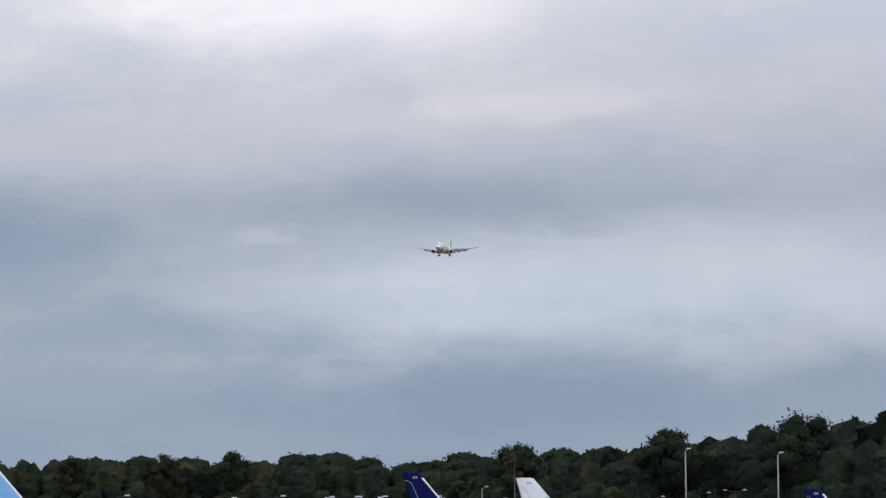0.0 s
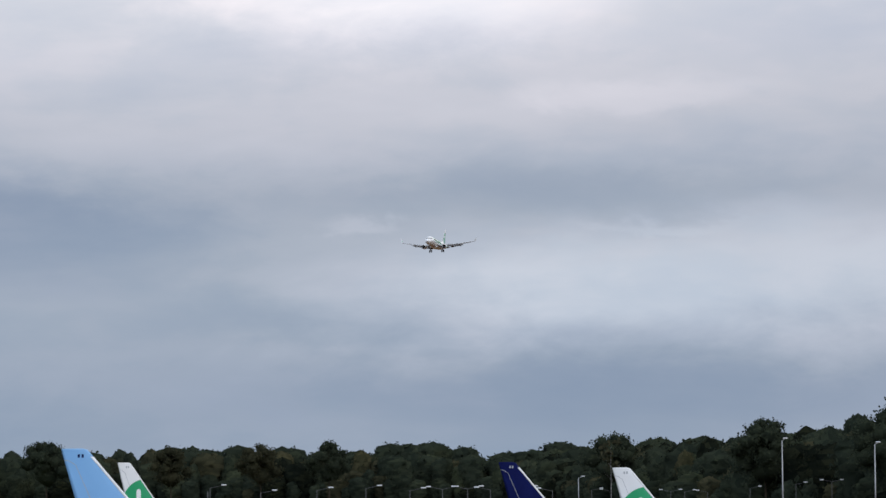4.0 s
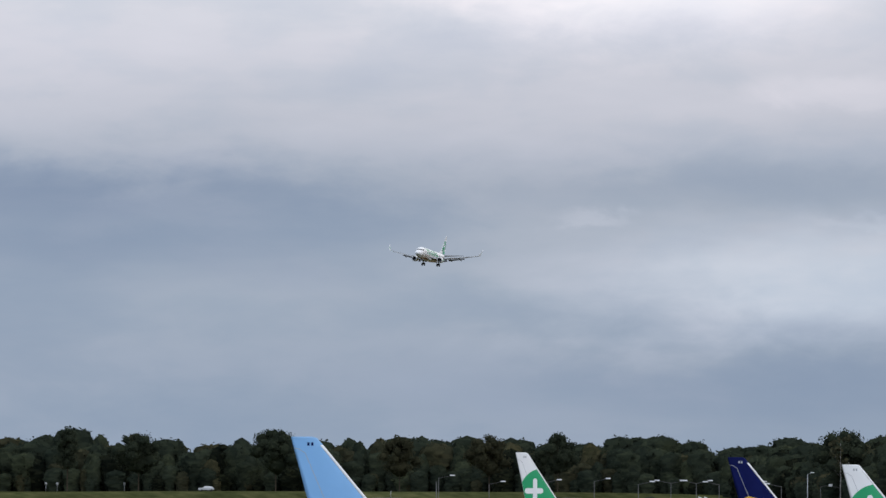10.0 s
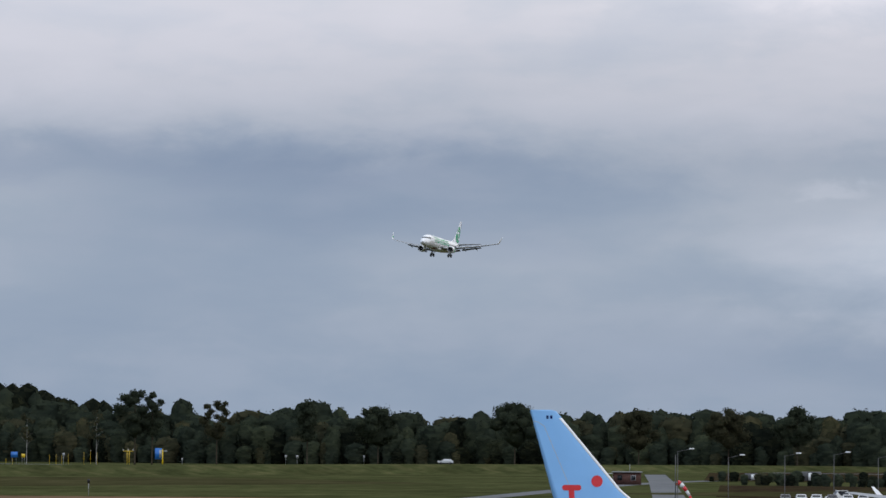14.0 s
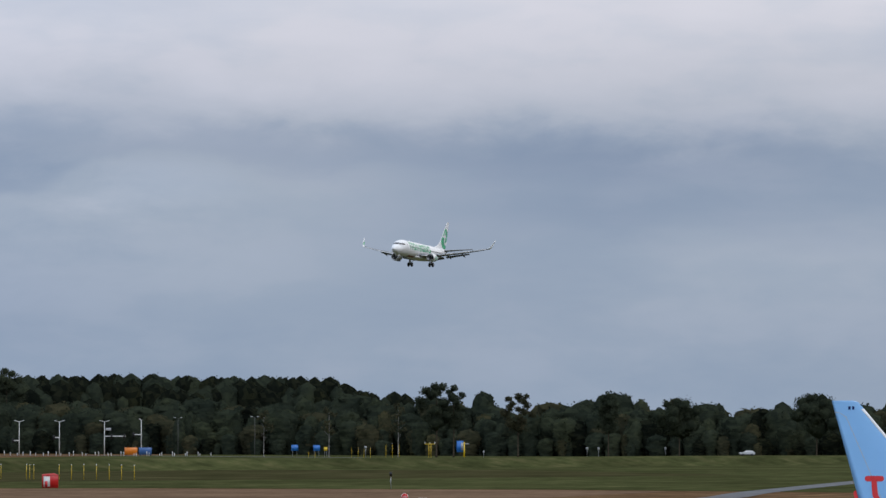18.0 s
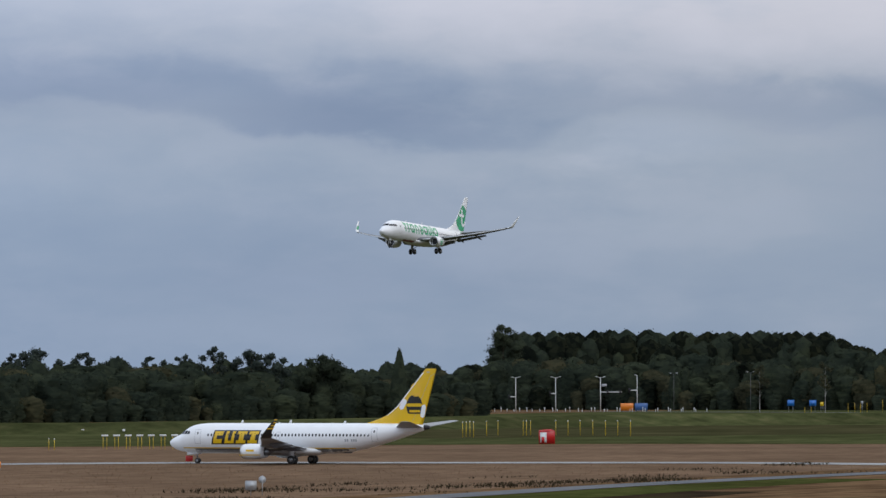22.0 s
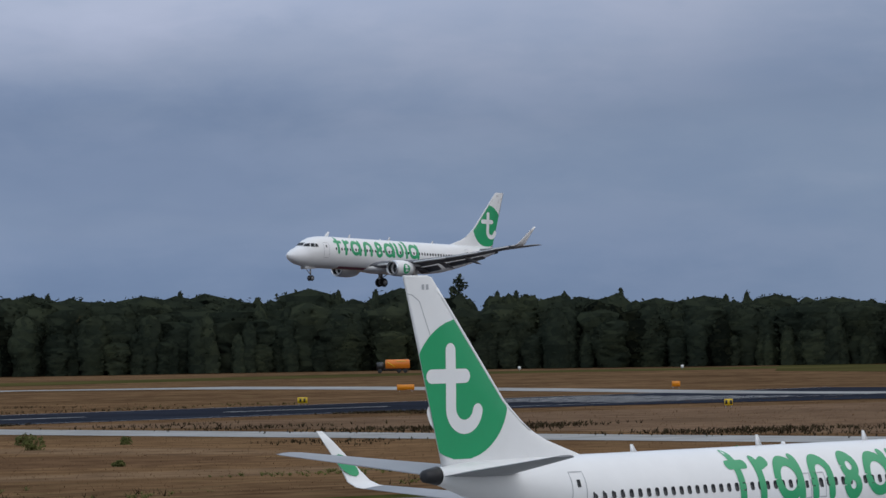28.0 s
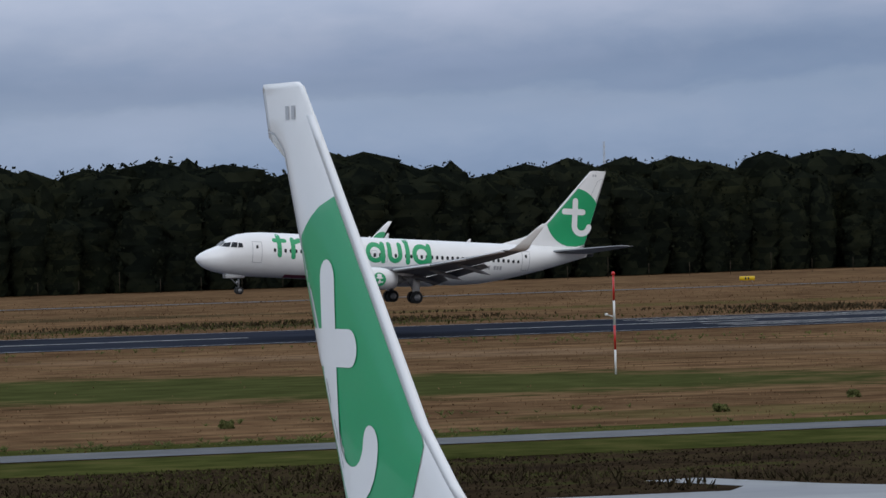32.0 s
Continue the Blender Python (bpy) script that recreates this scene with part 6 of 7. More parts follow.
for az, d, w, h, col, lab, mk in (
        (43.38, 601, 1.3, 0.75, "sign_yellow", "yellow taxiway sign with dark marks", "xx"), (48.61, 541, 0.95, 0.75, "sign_yellow", "yellow box sign beside the runway", "xx"),
        (23.09, 506, 1.5, 0.9, "sign_yellow", "yellow taxiway sign with dark marks", "xx"), (27.88, 437, 0.9, 0.9, "sign_yellow", "yellow box sign beside the runway", "x"),
        (27.84, 524, 2.2, 0.75, "sign_orange", "long orange sign behind the runway", ""), (28.42, 577, 1.4, 0.6, "sign_yellow", "yellow sign behind the runway", "x"), (28.72, 577, 1.2, 0.6, "sign_yellow", "yellow sign behind the runway", "x"),
        (32.14, 604, 1.9, 0.8, "sign_orange", "orange sign behind the runway", ""), (25.80, 680, 2.6, 0.7, "sign_orange", "long orange sign before the wood", ""), (20.70, 669, 2.2, 0.6, "sign_yellow", "yellow sign before the wood", "xx"),
        (47.97, 690, 1.2, 0.8, "sign_orange", "orange box sign behind the runway", ""), (44.65, 700, 2.6, 0.8, "sign_orange", "long orange sign behind the runway", ""),
        (57.86, 586, 0.8, 0.75, "sign_orange", "orange-red box sign beside the taxiway", ""), (60.20, 626, 0.95, 0.75, "sign_red", "red box sign by the waiting airliner", "")):
    box_sign(az, d, w, h, col, lab, 0.3, mk)
sb = box_sign(28.18, 520, 1.15, 1.25, "black", "black upright sign with a white bar", 0.15)
part("mark", box(-0.07, 0.07, -0.135, -0.122, 0.35, 1.2), M["sign_white"], sb, "white bar on the sign")


def letters(text, size, mat, parent, x, y, z):
    c = bpy.data.curves.new("lettering", "FONT")
    c.body, c.size, c.align_x, c.align_y = text, size, "CENTER", "CENTER"
    c.materials.append(M[mat])
    ob = new("lettering", c)
    ob.parent = parent
    ob.matrix_basis = pose(x, y, z, 90, 0, 0)
    return ob


def disc(r, y0, y1, z, x=0.0, n=20):
    ring = lambda y: [(x + r * math.cos(6.28319 * k / n), y, z + r * math.sin(6.28319 * k / n)) for k in range(n)]
    return loft([ring(y0), ring(y1)])


def stop_post(az, d, label, board=True):
    s = thing("road_sign", label=label, category="road sign", group="service road signs", **face(az, d))
    part("post", tube((0, 0, -0.05), (0, 0, 2.2), 0.04), M["galv"], s)
    p = part("stop_disc", disc(0.42, -0.06, -0.03, 1.75), M["sign_red"], s, "round red stop sign")
    part("rim", disc(0.46, -0.035, -0.02, 1.75), M["sign_white"], s, "white rim")
    letters("STOP", 0.26, "sign_white", p, 0, -0.065, 1.75)
    q = part("arrow_disc", disc(0.36, -0.05, -0.03, 0.85), M["sign_blue"], s, "round blue arrow sign")
    part("arrow", ([(-0.05, -0.056, 0.62), (0.05, -0.056, 0.62), (0.05, -0.056, 0.92), (0.15, -0.056, 0.92), (0, -0.056, 1.1), (-0.15, -0.056, 0.92), (-0.05, -0.056, 0.92)], [(0, 1, 2, 3, 4, 5, 6)]), M["sign_white"], q, "white arrow")
    if board:
        b = thing("notice_board", label="white notice board with grey lines beside the road", category="board", group="service road signs", **face(az + 0.22, d - 1))
        part("panel", box(-0.65, 0.65, -0.03, 0.03, 0.55, 1.6), M["sign_white"], b)
        for k in range(4):
            part("text_bar", box(-0.45 + 0.05 * k, 0.45 - 0.05 * k, -0.04, -0.032, 0.72 + 0.2 * k, 0.80 + 0.2 * k), M["seam"], b, "grey bar of small print")
        for x in (-0.5, 0.5):
            part("leg", tube((x, 0.05, -0.05), (x, 0.05, 1.5), 0.035), M["galv"], b)


stop_post(55.34, 333, "stop sign and blue arrow sign on a post")
stop_post(68.93, 596, "stop and blue arrow sign post by the service road")
rs = box_sign(55.42, 405, 1.7, 0.75, "sign_red", "red and black taxiway sign with a white figure", 0.3)
part("dark_panel", box(0.02, 0.84, -0.14, -0.122, 0.33, 1.02), M["black"], rs, "black half of the sign")
letters("2*", 0.6, "sign_white", rs, -0.42, -0.14, 0.68)
box_sign(51.05, 380, 0.8, 0.5, "sign_red", "small dark red sign beside a taxiway", 0.3)
back = thing("road_sign", label="grey back of a round sign and a board", category="road sign", group="service road signs", **face(61.05, 448))
part("post", tube((0.35, 0, -0.05), (0.35, 0, 1.9), 0.04), M["galv"], back)
part("disc", disc(0.36, -0.03, 0.0, 1.5, 0.35), M["galv"], back)
part("board", box(-1.3, -0.2, -0.03, 0.03, 0.5, 1.4), M["galv"], back, "grey board")
part("leg", tube((-0.75, 0.04, -0.05), (-0.75, 0.04, 1.3), 0.035), M["galv"], back)


def banded(name, az, d, h, r, n, label, cat, lattice=False):
    s = thing(name, label=label, category=cat, **face(az, d))
    for k in range(n):
        z0, z1 = h * k / n, h * (k + 1) / n
        m = M["sign_white" if k % 2 == 0 else "sign_red"]
        if lattice:
            w0, w1 = r * (1.15 - 0.3 * k / n), r * (1.15 - 0.3 * (k + 1) / n)
            sh = [tube((sx * w0, sy * w0, z0), (sx * w1, sy * w1, z1), 0.05, n=5) for sx in (-1, 1) for sy in (-1, 1)]
            sh += [tube((-w0, sy * w0, z0), (w1, sy * w1, z1), 0.035, n=5) for sy in (-1, 1)] + [tube((w0, sy * w0, z0), (-w1, sy * w1, z1), 0.035, n=5) for sy in (-1, 1)]
            part("segment", join(*sh), m, s)
        else:
            part("segment", tube((0, 0, z0 - (0.05 if k == 0 else 0)), (0, 0, z1), r), m, s)
    return s


wp = banded("marker_pole", 19.06, 308, 6.5, 0.07, 4, "tall red and white banded pole in the grass", "pole")
part("ball", lathe([(6.5, 0.02), (6.55, 0.10), (6.65, 0.13), (6.75, 0.10), (6.8, 0.02)], 12, "z"), M["sign_red"], wp, "small red ball on the top")
part("bracket", join(tube((-0.5, 0, 3.95), (0, 0, 3.8), 0.03), box(-0.62, -0.42, -0.08, 0.08, 3.88, 4.05)), M["sign_white"], wp, "small white bracket")
lm = banded("lattice_mast", 25.52, 588, 4.8, 0.42, 3, "red and white lattice mast behind the runway", "mast", True)
part("antenna", join(tube((0, 0, 4.75), (0, 0, 5.5), 0.05), tube((-0.3, 0, 5.3), (0.3, 0, 5.3), 0.04), tube((0.28, 0, 5.3), (0.3, 0, 5.7), 0.05)), M["galv"], lm)
ws = banded("windsock_pole", 24.43, 577, 1.9, 0.09, 5, "short red and white banded pole", "pole")
solo("heath_slope", strip([bear(77.4, 915)[:2], bear(78.9, 895)[:2], bear(82, 860)[:2], bear(86, 800)[:2]], 120, 0.075), M["olive_dark"], "dull rough grass behind the stands", "heath", kind="structure")
sock = thing("windsock", label="limp dark red and white windsock on a slim pole", category="windsock", **face(24.43, 578))
part("pole", tube((0, 0, -0.05), (0, 0, 3.0), 0.05), M["galv"], sock)
DROOP = [(-0.10, 2.62), (0.16, 2.86), (0.50, 2.80), (0.68, 2.25), (0.78, 1.72), (0.84, 1.05)]
for k in range(5):
    p, q = (Vector((DROOP[i][0], 0, DROOP[i][1])) for i in (k, k + 1))
    part("sock_band", tube(p, q, 0.30 - 0.035 * k, 0.30 - 0.035 * (k + 1), 12), M["dark_red" if k % 2 == 0 else "sign_white"], sock)
for az, d in ((24.15, 601), (26.22, 582)):
    p = thing("weather_post", label="slim white instrument post behind the runway", category="post", group="instrument posts", **face(az, d))
    tall = az > 25
    part("post", tube((0, 0, -0.05), (0, 0, 2.6 if tall else 1.3), 0.045), M["galv"], p)
    part("arm", box(-0.35, 0.35, -0.04, 0.04, 2.55 if tall else 1.2, 2.62 if tall else 1.27), M["sign_white"], p)
    for x in (-0.3, 0.3):
        part("sensor", box(x - 0.14, x + 0.14, -0.12, 0.12, 2.62 if tall else 1.27, 2.8 if tall else 1.5, 0.03), M["sign_white"], p)
    if tall:
        part("box", box(-0.2, 0.2, -0.15, -0.05, 0.9, 1.3, 0.02), M["sign_white"], p, "white instrument box")
for az, d in ((43.95, 1000), (46.08, 995), (46.48, 995), (48.05, 930), (46.05, 950), (55.0, 960), (55.6, 965), (58.9, 1000), (59.4, 1000)):
    m = thing("marker_board", label="small white marker board before the wood", category="marker", group="white markers", **face(az, d))
    part("board", box(-0.3, 0.3, -0.04, 0.04, 0.35, 0.95), M["sign_white"], m)
    part("leg", tube((0, 0.02, -0.05), (0, 0.02, 0.5), 0.04), M["galv"], m)


def light_pole(az, d, h, top=True, label="yellow pole of the approach lighting"):
    s = thing("approach_light", label=label, category="light pole", group="approach lights", **face(az, d))
    part("pole", tube((0, 0, -0.05), (0, 0, h), 0.05, 0.035), M["sign_yellow"], s)
    if top:
        part("lamp", lathe([(h, 0.05), (h + 0.08, 0.09), (h + 0.18, 0.07), (h + 0.2, 0.02)], 10, "z"), M["lamp_face"], s, "pale lamp head")


for az, d in ((63.556, 909), (63.60, 912), (63.645, 915), (63.69, 909), (63.85, 930), (63.99, 937), (64.30, 936), (64.34, 934), (64.39, 936), (64.70, 935), (64.85, 935), (65.0, 935), (65.154, 935), (65.31, 932), (65.46, 928), (65.617, 924)):
    light_pole(az, d, 2.9)
for az, d in ((53.96, 636), (54.03, 636), (54.42, 650), (54.61, 655), (54.79, 660), (55.0, 660), (55.245, 660), (55.28, 660), (55.54, 665), (55.72, 670), (55.91, 670), (56.09, 675), (56.278, 676), (56.37, 685), (56.43, 688), (56.47, 676), (57.457, 726), (57.554, 726), (58.484, 758), (58.553, 758)):
    light_pole(az, d, 1.7)
for k in range(7):
    az = 59.17 + k * 0.142
    s = thing("light_bar", label="white light bar on yellow legs", category="light bar", group="approach lights", **face(az, 760))
    part("bar", box(-0.55, 0.55, -0.2, 0.2, 2.15, 2.42, 0.04), M["sign_white"], s)
    for x in (-0.3, 0.3):
        part("leg", tube((x, 0, -0.05), (x, 0, 2.2), 0.035), M["sign_yellow"], s)
rb = thing("equipment_shed", label="red equipment shed with a white front half in the meadow", category="shed", **face(64.59, 811))
part("body", box(-1.4, 1.4, -0.85, 0.9, 0, 2.25, 0.05), M["sign_red"], rb)
part("white_panel", box(-1.15, -0.05, -0.89, -0.852, 0.25, 2.0), M["sign_white"], rb, "white front panel")
part("door", box(-0.95, -0.45, -0.93, -0.892, 0.25, 1.2), M["sign_red"], rb, "low red hatch")
part("roof", loft([[(-1.45, -0.95, 2.25), (1.45, -0.95, 2.25), (1.45, 0.95, 2.25), (-1.45, 0.95, 2.25)], [(-1.3, -0.8, 2.35), (0.6, -0.8, 2.55), (0.6, 0.8, 2.55), (-1.3, 0.8, 2.35)]]), M["sign_red"], rb, smooth=False)


po = thing("monitor_post", label="slim grey post with a dark box in the meadow", category="post", **face(68.76, 798))
part("post", tube((0, 0, -0.05), (0, 0, 2.3), 0.05), M["galv"], po)
part("box", box(-0.22, 0.22, -0.15, 0.15, 2.2, 2.9, 0.03), M["dark"], po, "dark instrument box")


# ---- huts, vehicles, roads beyond ----
hut = thing("airfield_building", label="long low sand-coloured building before the wood", category="building", **face(25.24, 800))
part("wall", box(-7, 7, 0, 4, 0, 2.9), M["sand"], hut)
part("roof", box(-7.2, 7.2, -0.2, 4.2, 2.9, 3.15, 0.05), M["roof"], hut)
for x in (-3.8, -0.2, 3.4):
    part("pilaster", box(x - 0.06, x + 0.06, -0.06, 0.0, 0, 2.85), M["roof"], hut)
part("door", box(-5.9, -4.6, -0.05, 0.0, 0.02, 0.95), M["sign_white"], hut, "low white hatch")
part("roof_box", box(-4.6, -3.6, 1, 2, 3.15, 4.2, 0.05), M["sign_white"], hut, "white box on the roof")
part("mast", tube((4.2, 1, 3.1), (4.2, 1, 4.6), 0.05), M["galv"], hut)
tank = thing("tank", label="small white round tank beside a building", category="tank", **face(25.86, 800))
part("vessel", moved(lathe([(-0.9, 0.1), (-0.75, 0.45), (0.75, 0.45), (0.9, 0.1)], 16), 0, 0, 0.75), M["sign_white"], tank)
for x in (-0.5, 0.5):
    part("saddle", box(x - 0.08, x + 0.08, -0.35, 0.35, 0, 0.45), M["galv"], tank)
cab = thing("cabinet", label="grey upright cabinet before the wood", category="cabinet", **face(26.12, 810))
part("body", box(-0.5, 0.5, -0.4, 0.4, 0, 1.9, 0.04), M["galv"], cab)
rail = thing("pipe_rail", label="long low pipe rail before the wood", category="rail", **face(26.75, 805))
part("pipe", tube((-3.3, 0, 1.2), (3.3, 0, 1.4), 0.12), M["galv"], rail)
for x in (-3.2, 0, 3.2):
    part("leg", tube((x, 0, -0.05), (x, 0, 1.3), 0.08), M["galv"], rail)

tr = thing("tank_truck", label="orange service truck with a dark cab by the wood", category="truck", **face(44.5, 952))
part("tank", box(-1.6, 3.4, -1.15, 1.15, 0.95, 2.75, 0.25), M["truck_orange"], tr)
part("cab", box(-3.4, -1.8, -1.1, 1.1, 0.6, 2.2, 0.3), M["black"], tr, "black cab")
part("windscreen", box(-3.42, -3.36, -0.9, 0.9, 1.5, 2.2), M["glass"], tr)
part("chassis", box(-3.3, 3.4, -0.9, 0.9, 0.5, 0.95), M["dark"], tr)
part("pipework", join(tube((-1.2, -1.2, 2.3), (0.4, -1.2, 1.2), 0.08), tube((0.6, -1.2, 2.4), (2.6, -1.2, 2.4), 0.06)), M["sign_yellow"], tr, "pale pipework on the side")
for x in (-2.7, 1.2, 2.5):
    for y in (-1.0, 1.0):
        part("wheel", moved(lathe([(-0.15, 0.3), (-0.15, 0.46), (0.15, 0.46), (0.15, 0.3)], 16, "y"), x, y, 0.46), M["tyre"], tr)


def car(az, d, turn, paint_name, label, van=False, z=0.0):
    c = tagged(new("car"), label, "car", "cars beyond the airfield")
    c.matrix_world = pose(*bear(az, d, z), 0, 0, -az + turn)
    h = 2.0 if van else 1.5
    prof = [(-2.15, 0.45), (-2.2, 0.8), (-1.95, 1.0), (-0.95, 1.05), (-0.3, h), (1.25, h), (1.95, 1.1), (2.15, 0.95), (2.15, 0.45)]
    ring = lambda y, k: [(x, y * (1 if z < 1.1 else k), z) for x, z in prof]
    part("body", loft([ring(-0.85, 0.85), ring(0.85, 0.85)]), M[paint_name], c, smooth=False)
    for sy in (-1, 1):
        part("side_window", ([(-0.75, sy * 0.80, 1.12), (-0.3, sy * 0.745, h - 0.08), (1.15, sy * 0.745, h - 0.08), (1.6, sy * 0.80, 1.15)], [(0, 1, 2, 3)]), M["glass"], c)
        for x in (-1.35, 1.35):
            part("wheel", moved(lathe([(-0.1, 0.2), (-0.1, 0.32), (0.1, 0.32), (0.1, 0.2)], 14, "y"), x, sy * 0.78, 0.32), M["tyre"], c)
    part("windscreen", ([(-0.92, -0.66, 1.1), (-0.92, 0.66, 1.1), (-0.36, 0.62, h - 0.05), (-0.36, -0.62, h - 0.05)], [(0, 1, 2, 3)]), M["glass"], c)


car(73.13, 1323, 8, "car_silver", "silver car standing on the grassy bank before the wood", z=2.42)
for k in range(6):
    car(77.30 + 0.19 * k, 760, 90 + 4 * math.sin(k * 2.3), "car_silver" if k % 3 else "car_grey", "pale parked car in a row behind the stands")
car(77.95, 775, 20, "sign_white", "white van parked behind a row of cars", True)
solo("perimeter_road", strip([bear(62.5, 1640)[:2], bear(65, 1690)[:2], bear(68, 1590)[:2], bear(71, 1520)[:2], bear(74, 1452)[:2], bear(77, 1400)[:2], bear(80, 1330)[:2], bear(84, 900)[:2]], 9, 0.05), M["path"], "grey road before the far woods", "road", kind="structure")
solo("gate_road", strip([bear(76.05, 640)[:2], bear(75.90, 769)[:2], bear(75.78, 1092)[:2], bear(75.70, 1300)[:2]], 5.8, 0.06), M["path"], "grey asphalt road leading to a gatehouse", "road", kind="structure")
solo("heath_slope", sheet([bear(a, d)[:2] for a, d in ((76.45, 830), (76.5, 1030), (80, 1020), (86, 900), (86, 700), (80, 740))], 0.04), M["heath"], "dark rough heath behind the stands", "heath", kind="structure")
solo("wood_floor", sheet([bear(a, d)[:2] for a, d in ((76.3, 1130), (76.4, 1560), (80, 1500), (82, 1180), (86, 900), (84, 930), (80, 1110))], 0.045), M["heath"], "dark rough ground at the foot of the wood", "heath", kind="structure")
sock = thing("windsock", label="red and white windsock hanging from a tall grey mast", category="windsock", **face(75.97, 800))
part("mast", tube((-0.25, 0, -0.05), (-0.25, 0, 7.6), 0.09, 0.06), M["lamp_grey"], sock)
part("hoop", tube((-0.25, 0, 2.95), (0.12, 0, 3.0), 0.04), M["lamp_grey"], sock)
for k in range(5):
    p, q = (Vector((0.1 + 0.52 * i, 0, 2.95 - 0.22 * i - 0.09 * i * i)) for i in (k, k + 1))
    part("sock_band", tube(p, q, 0.46 - 0.055 * k, 0.46 - 0.055 * (k + 1), 12), M["sign_red" if k % 2 == 0 else "sign_white"], sock)
gate = thing("gatehouse", label="small brown brick gatehouse with a flat pale roof", category="hut", **face(75.36, 1032))
part("wall", box(-3.1, 3.1, 0, 4, 0, 2.7), M["brick"], gate)
part("roof", box(-3.4, 3.4, -0.4, 4.4, 2.7, 2.95, 0.04), M["roof"], gate)
for x in (-1.6, 1.4):
    w = part("window", box(x - 0.55, x + 0.55, -0.05, 0.0, 1.0, 2.1), M["seam" if x > 0 else "dark"], gate, "window" if x < 0 else "grey-framed window")
    part("pane", box(x - 0.45, x + 0.45, -0.07, -0.052, 1.1, 2.0), M["glass"], w)
part("aerial", tube((0.6, 1, 2.9), (0.6, 1, 4.6), 0.05), M["galv"], gate)
shelter = thing("bus_shelter", label="open shelter with a pale arched frame by the gatehouse", category="shelter", **face(75.12, 1034))
for x in (-1.2, 1.2):
    part("post", tube((x, 0, -0.05), (x, 0, 2.4), 0.06), M["sign_white"], shelter)
part("roof", box(-1.4, 1.4, -0.6, 0.6, 2.4, 2.52, 0.03), M["sign_white"], shelter)


def mast(az, d, h, arms, label, arm=1.6, col="galv", r=0.10, group="street lamps"):
    s = thing("street_lamp", label=label, category="street lamp", group=group, **face(az, d))
    part("pole", tube((0, 0, -0.05), (0, 0, h), r, r * 0.6), M[col], s)
    for a in arms:
        b = part("arm", tube((0, 0, h - 0.05), (a * arm, 0, h + 0.35), r * 0.5, r * 0.4), M[col], s)
        part("lamp_head", box(a * arm - 0.35, a * arm + 0.35, -0.14, 0.14, h + 0.28, h + 0.44, 0.04), M["lamp_face"], b, "pale lamp head")
    return s


ma = [mast(az, 1700, 12.2, (-1, 1), "tall pale double street lamp at the crossing", 1.5, "sign_white", 0.16) for az in (64.21, 64.70, 65.25)]
ma.append(mast(65.70, 1700, 12.8, (-1,), "tall pale street lamp at the crossing", 0.6, "sign_white", 0.16))
for az, z in ((66.15, 13.4), (67.09, 13.8)):
    mast(az, 1700, z, (-1, 1), "tall grey double street lamp beside the road", 1.2, "lamp_grey", 0.10)
for m, x0, x1, z in ((ma[0], -2.3, 0, 5.2), (ma[1], -2.0, 0, 6.3), (ma[2], 0, 7.8, 6.8), (ma[3], -2.8, 0, 7.4)):
    arm = part("signal_arm", box(x0, x1, -0.12, 0.12, z, z + 0.3), M["sign_white"], m, "white signal arm")
    for x in ([2.6, 7.2] if x1 > 5 else [x0]):
        part("signal", box(x - 0.35, x + 0.35, -0.3, 0.0, z - 0.8, z + 0.9, 0.05), M["dark"], arm, "dark traffic signal")
part("name_board", box(0.4, 2.3, -0.08, 0.08, 9.0, 9.9), M["seam"], ma[2], "grey board")
for az, lab, col in ((65.575, "orange canvas-topped container by the road", "truck_orange"), (65.75, "blue canvas-topped container by the road", "truck_blue")):
    c = thing("container", label=lab, category="container", group="containers by the crossing", **face(az, 1685))
    part("body", box(-2.3, 2.3, -1.2, 1.2, 0.3, 2.9, 0.12), M[col], c)
    for x in (-1.8, 1.8):
        part("foot", box(x - 0.2, x + 0.2, -1.0, 1.0, 0, 0.3), M["dark"], c)
for k in range(34):
    b = thing("bollard", label="short white roadside post", category="post", group="roadside posts", **face(63.95 + k * 0.078 + 0.03 * math.sin(k * 3.1), 1680 - k))
    part("post", box(-0.12, 0.12, -0.12, 0.12, -0.02, 1.3 + 0.4 * math.sin(k * 1.7), 0.02), M["sign_white"], b)
bt = thing("truck", label="dark blue truck with a low trailer on the road", category="truck", **face(63.62, 1600))
part("cab", box(0.6, 3.2, -1.1, 1.1, 0.5, 2.5, 0.3), M["truck_blue"], bt, "blue cab")
part("trailer", box(-5.0, 0.4, -1.1, 1.1, 0.8, 1.1), M["galv"], bt)
for k in range(4):
    part("stake", tube((-4.8 + 1.6 * k, -1.05, 1.0), (-4.8 + 1.6 * k, -1.05, 2.0), 0.06), M["galv"], bt)
for x in (-4, -3, 1.2, 2.6):
    for y in (-1.0, 1.0):
        part("wheel", moved(lathe([(-0.15, 0.3), (-0.15, 0.48), (0.15, 0.48), (0.15, 0.3)], 14, "y"), x, y, 0.48), M["tyre"], bt)
for az, w, h, z0, col, lab in ((67.58, 2.4, 2.1, 2.0, "sign_blue", "blue road sign on posts"), (67.85, 2.4, 2.0, 2.0, "sign_blue", "blue road sign on posts"), (67.96, 1.2, 1.3, 2.0, "sign_yellow", "small yellow road sign")):
    s = thing("road_sign", label=lab, category="road sign", group="roadside signs", **face(az, 1640))
    part("panel", box(-w / 2, w / 2, -0.08, 0.0, z0, z0 + h), M[col], s)
    for x in (-w * 0.3, w * 0.3):
        part("post", tube((x, 0.08, -0.05), (x, 0.08, z0 + h), 0.08), M["galv"], s)
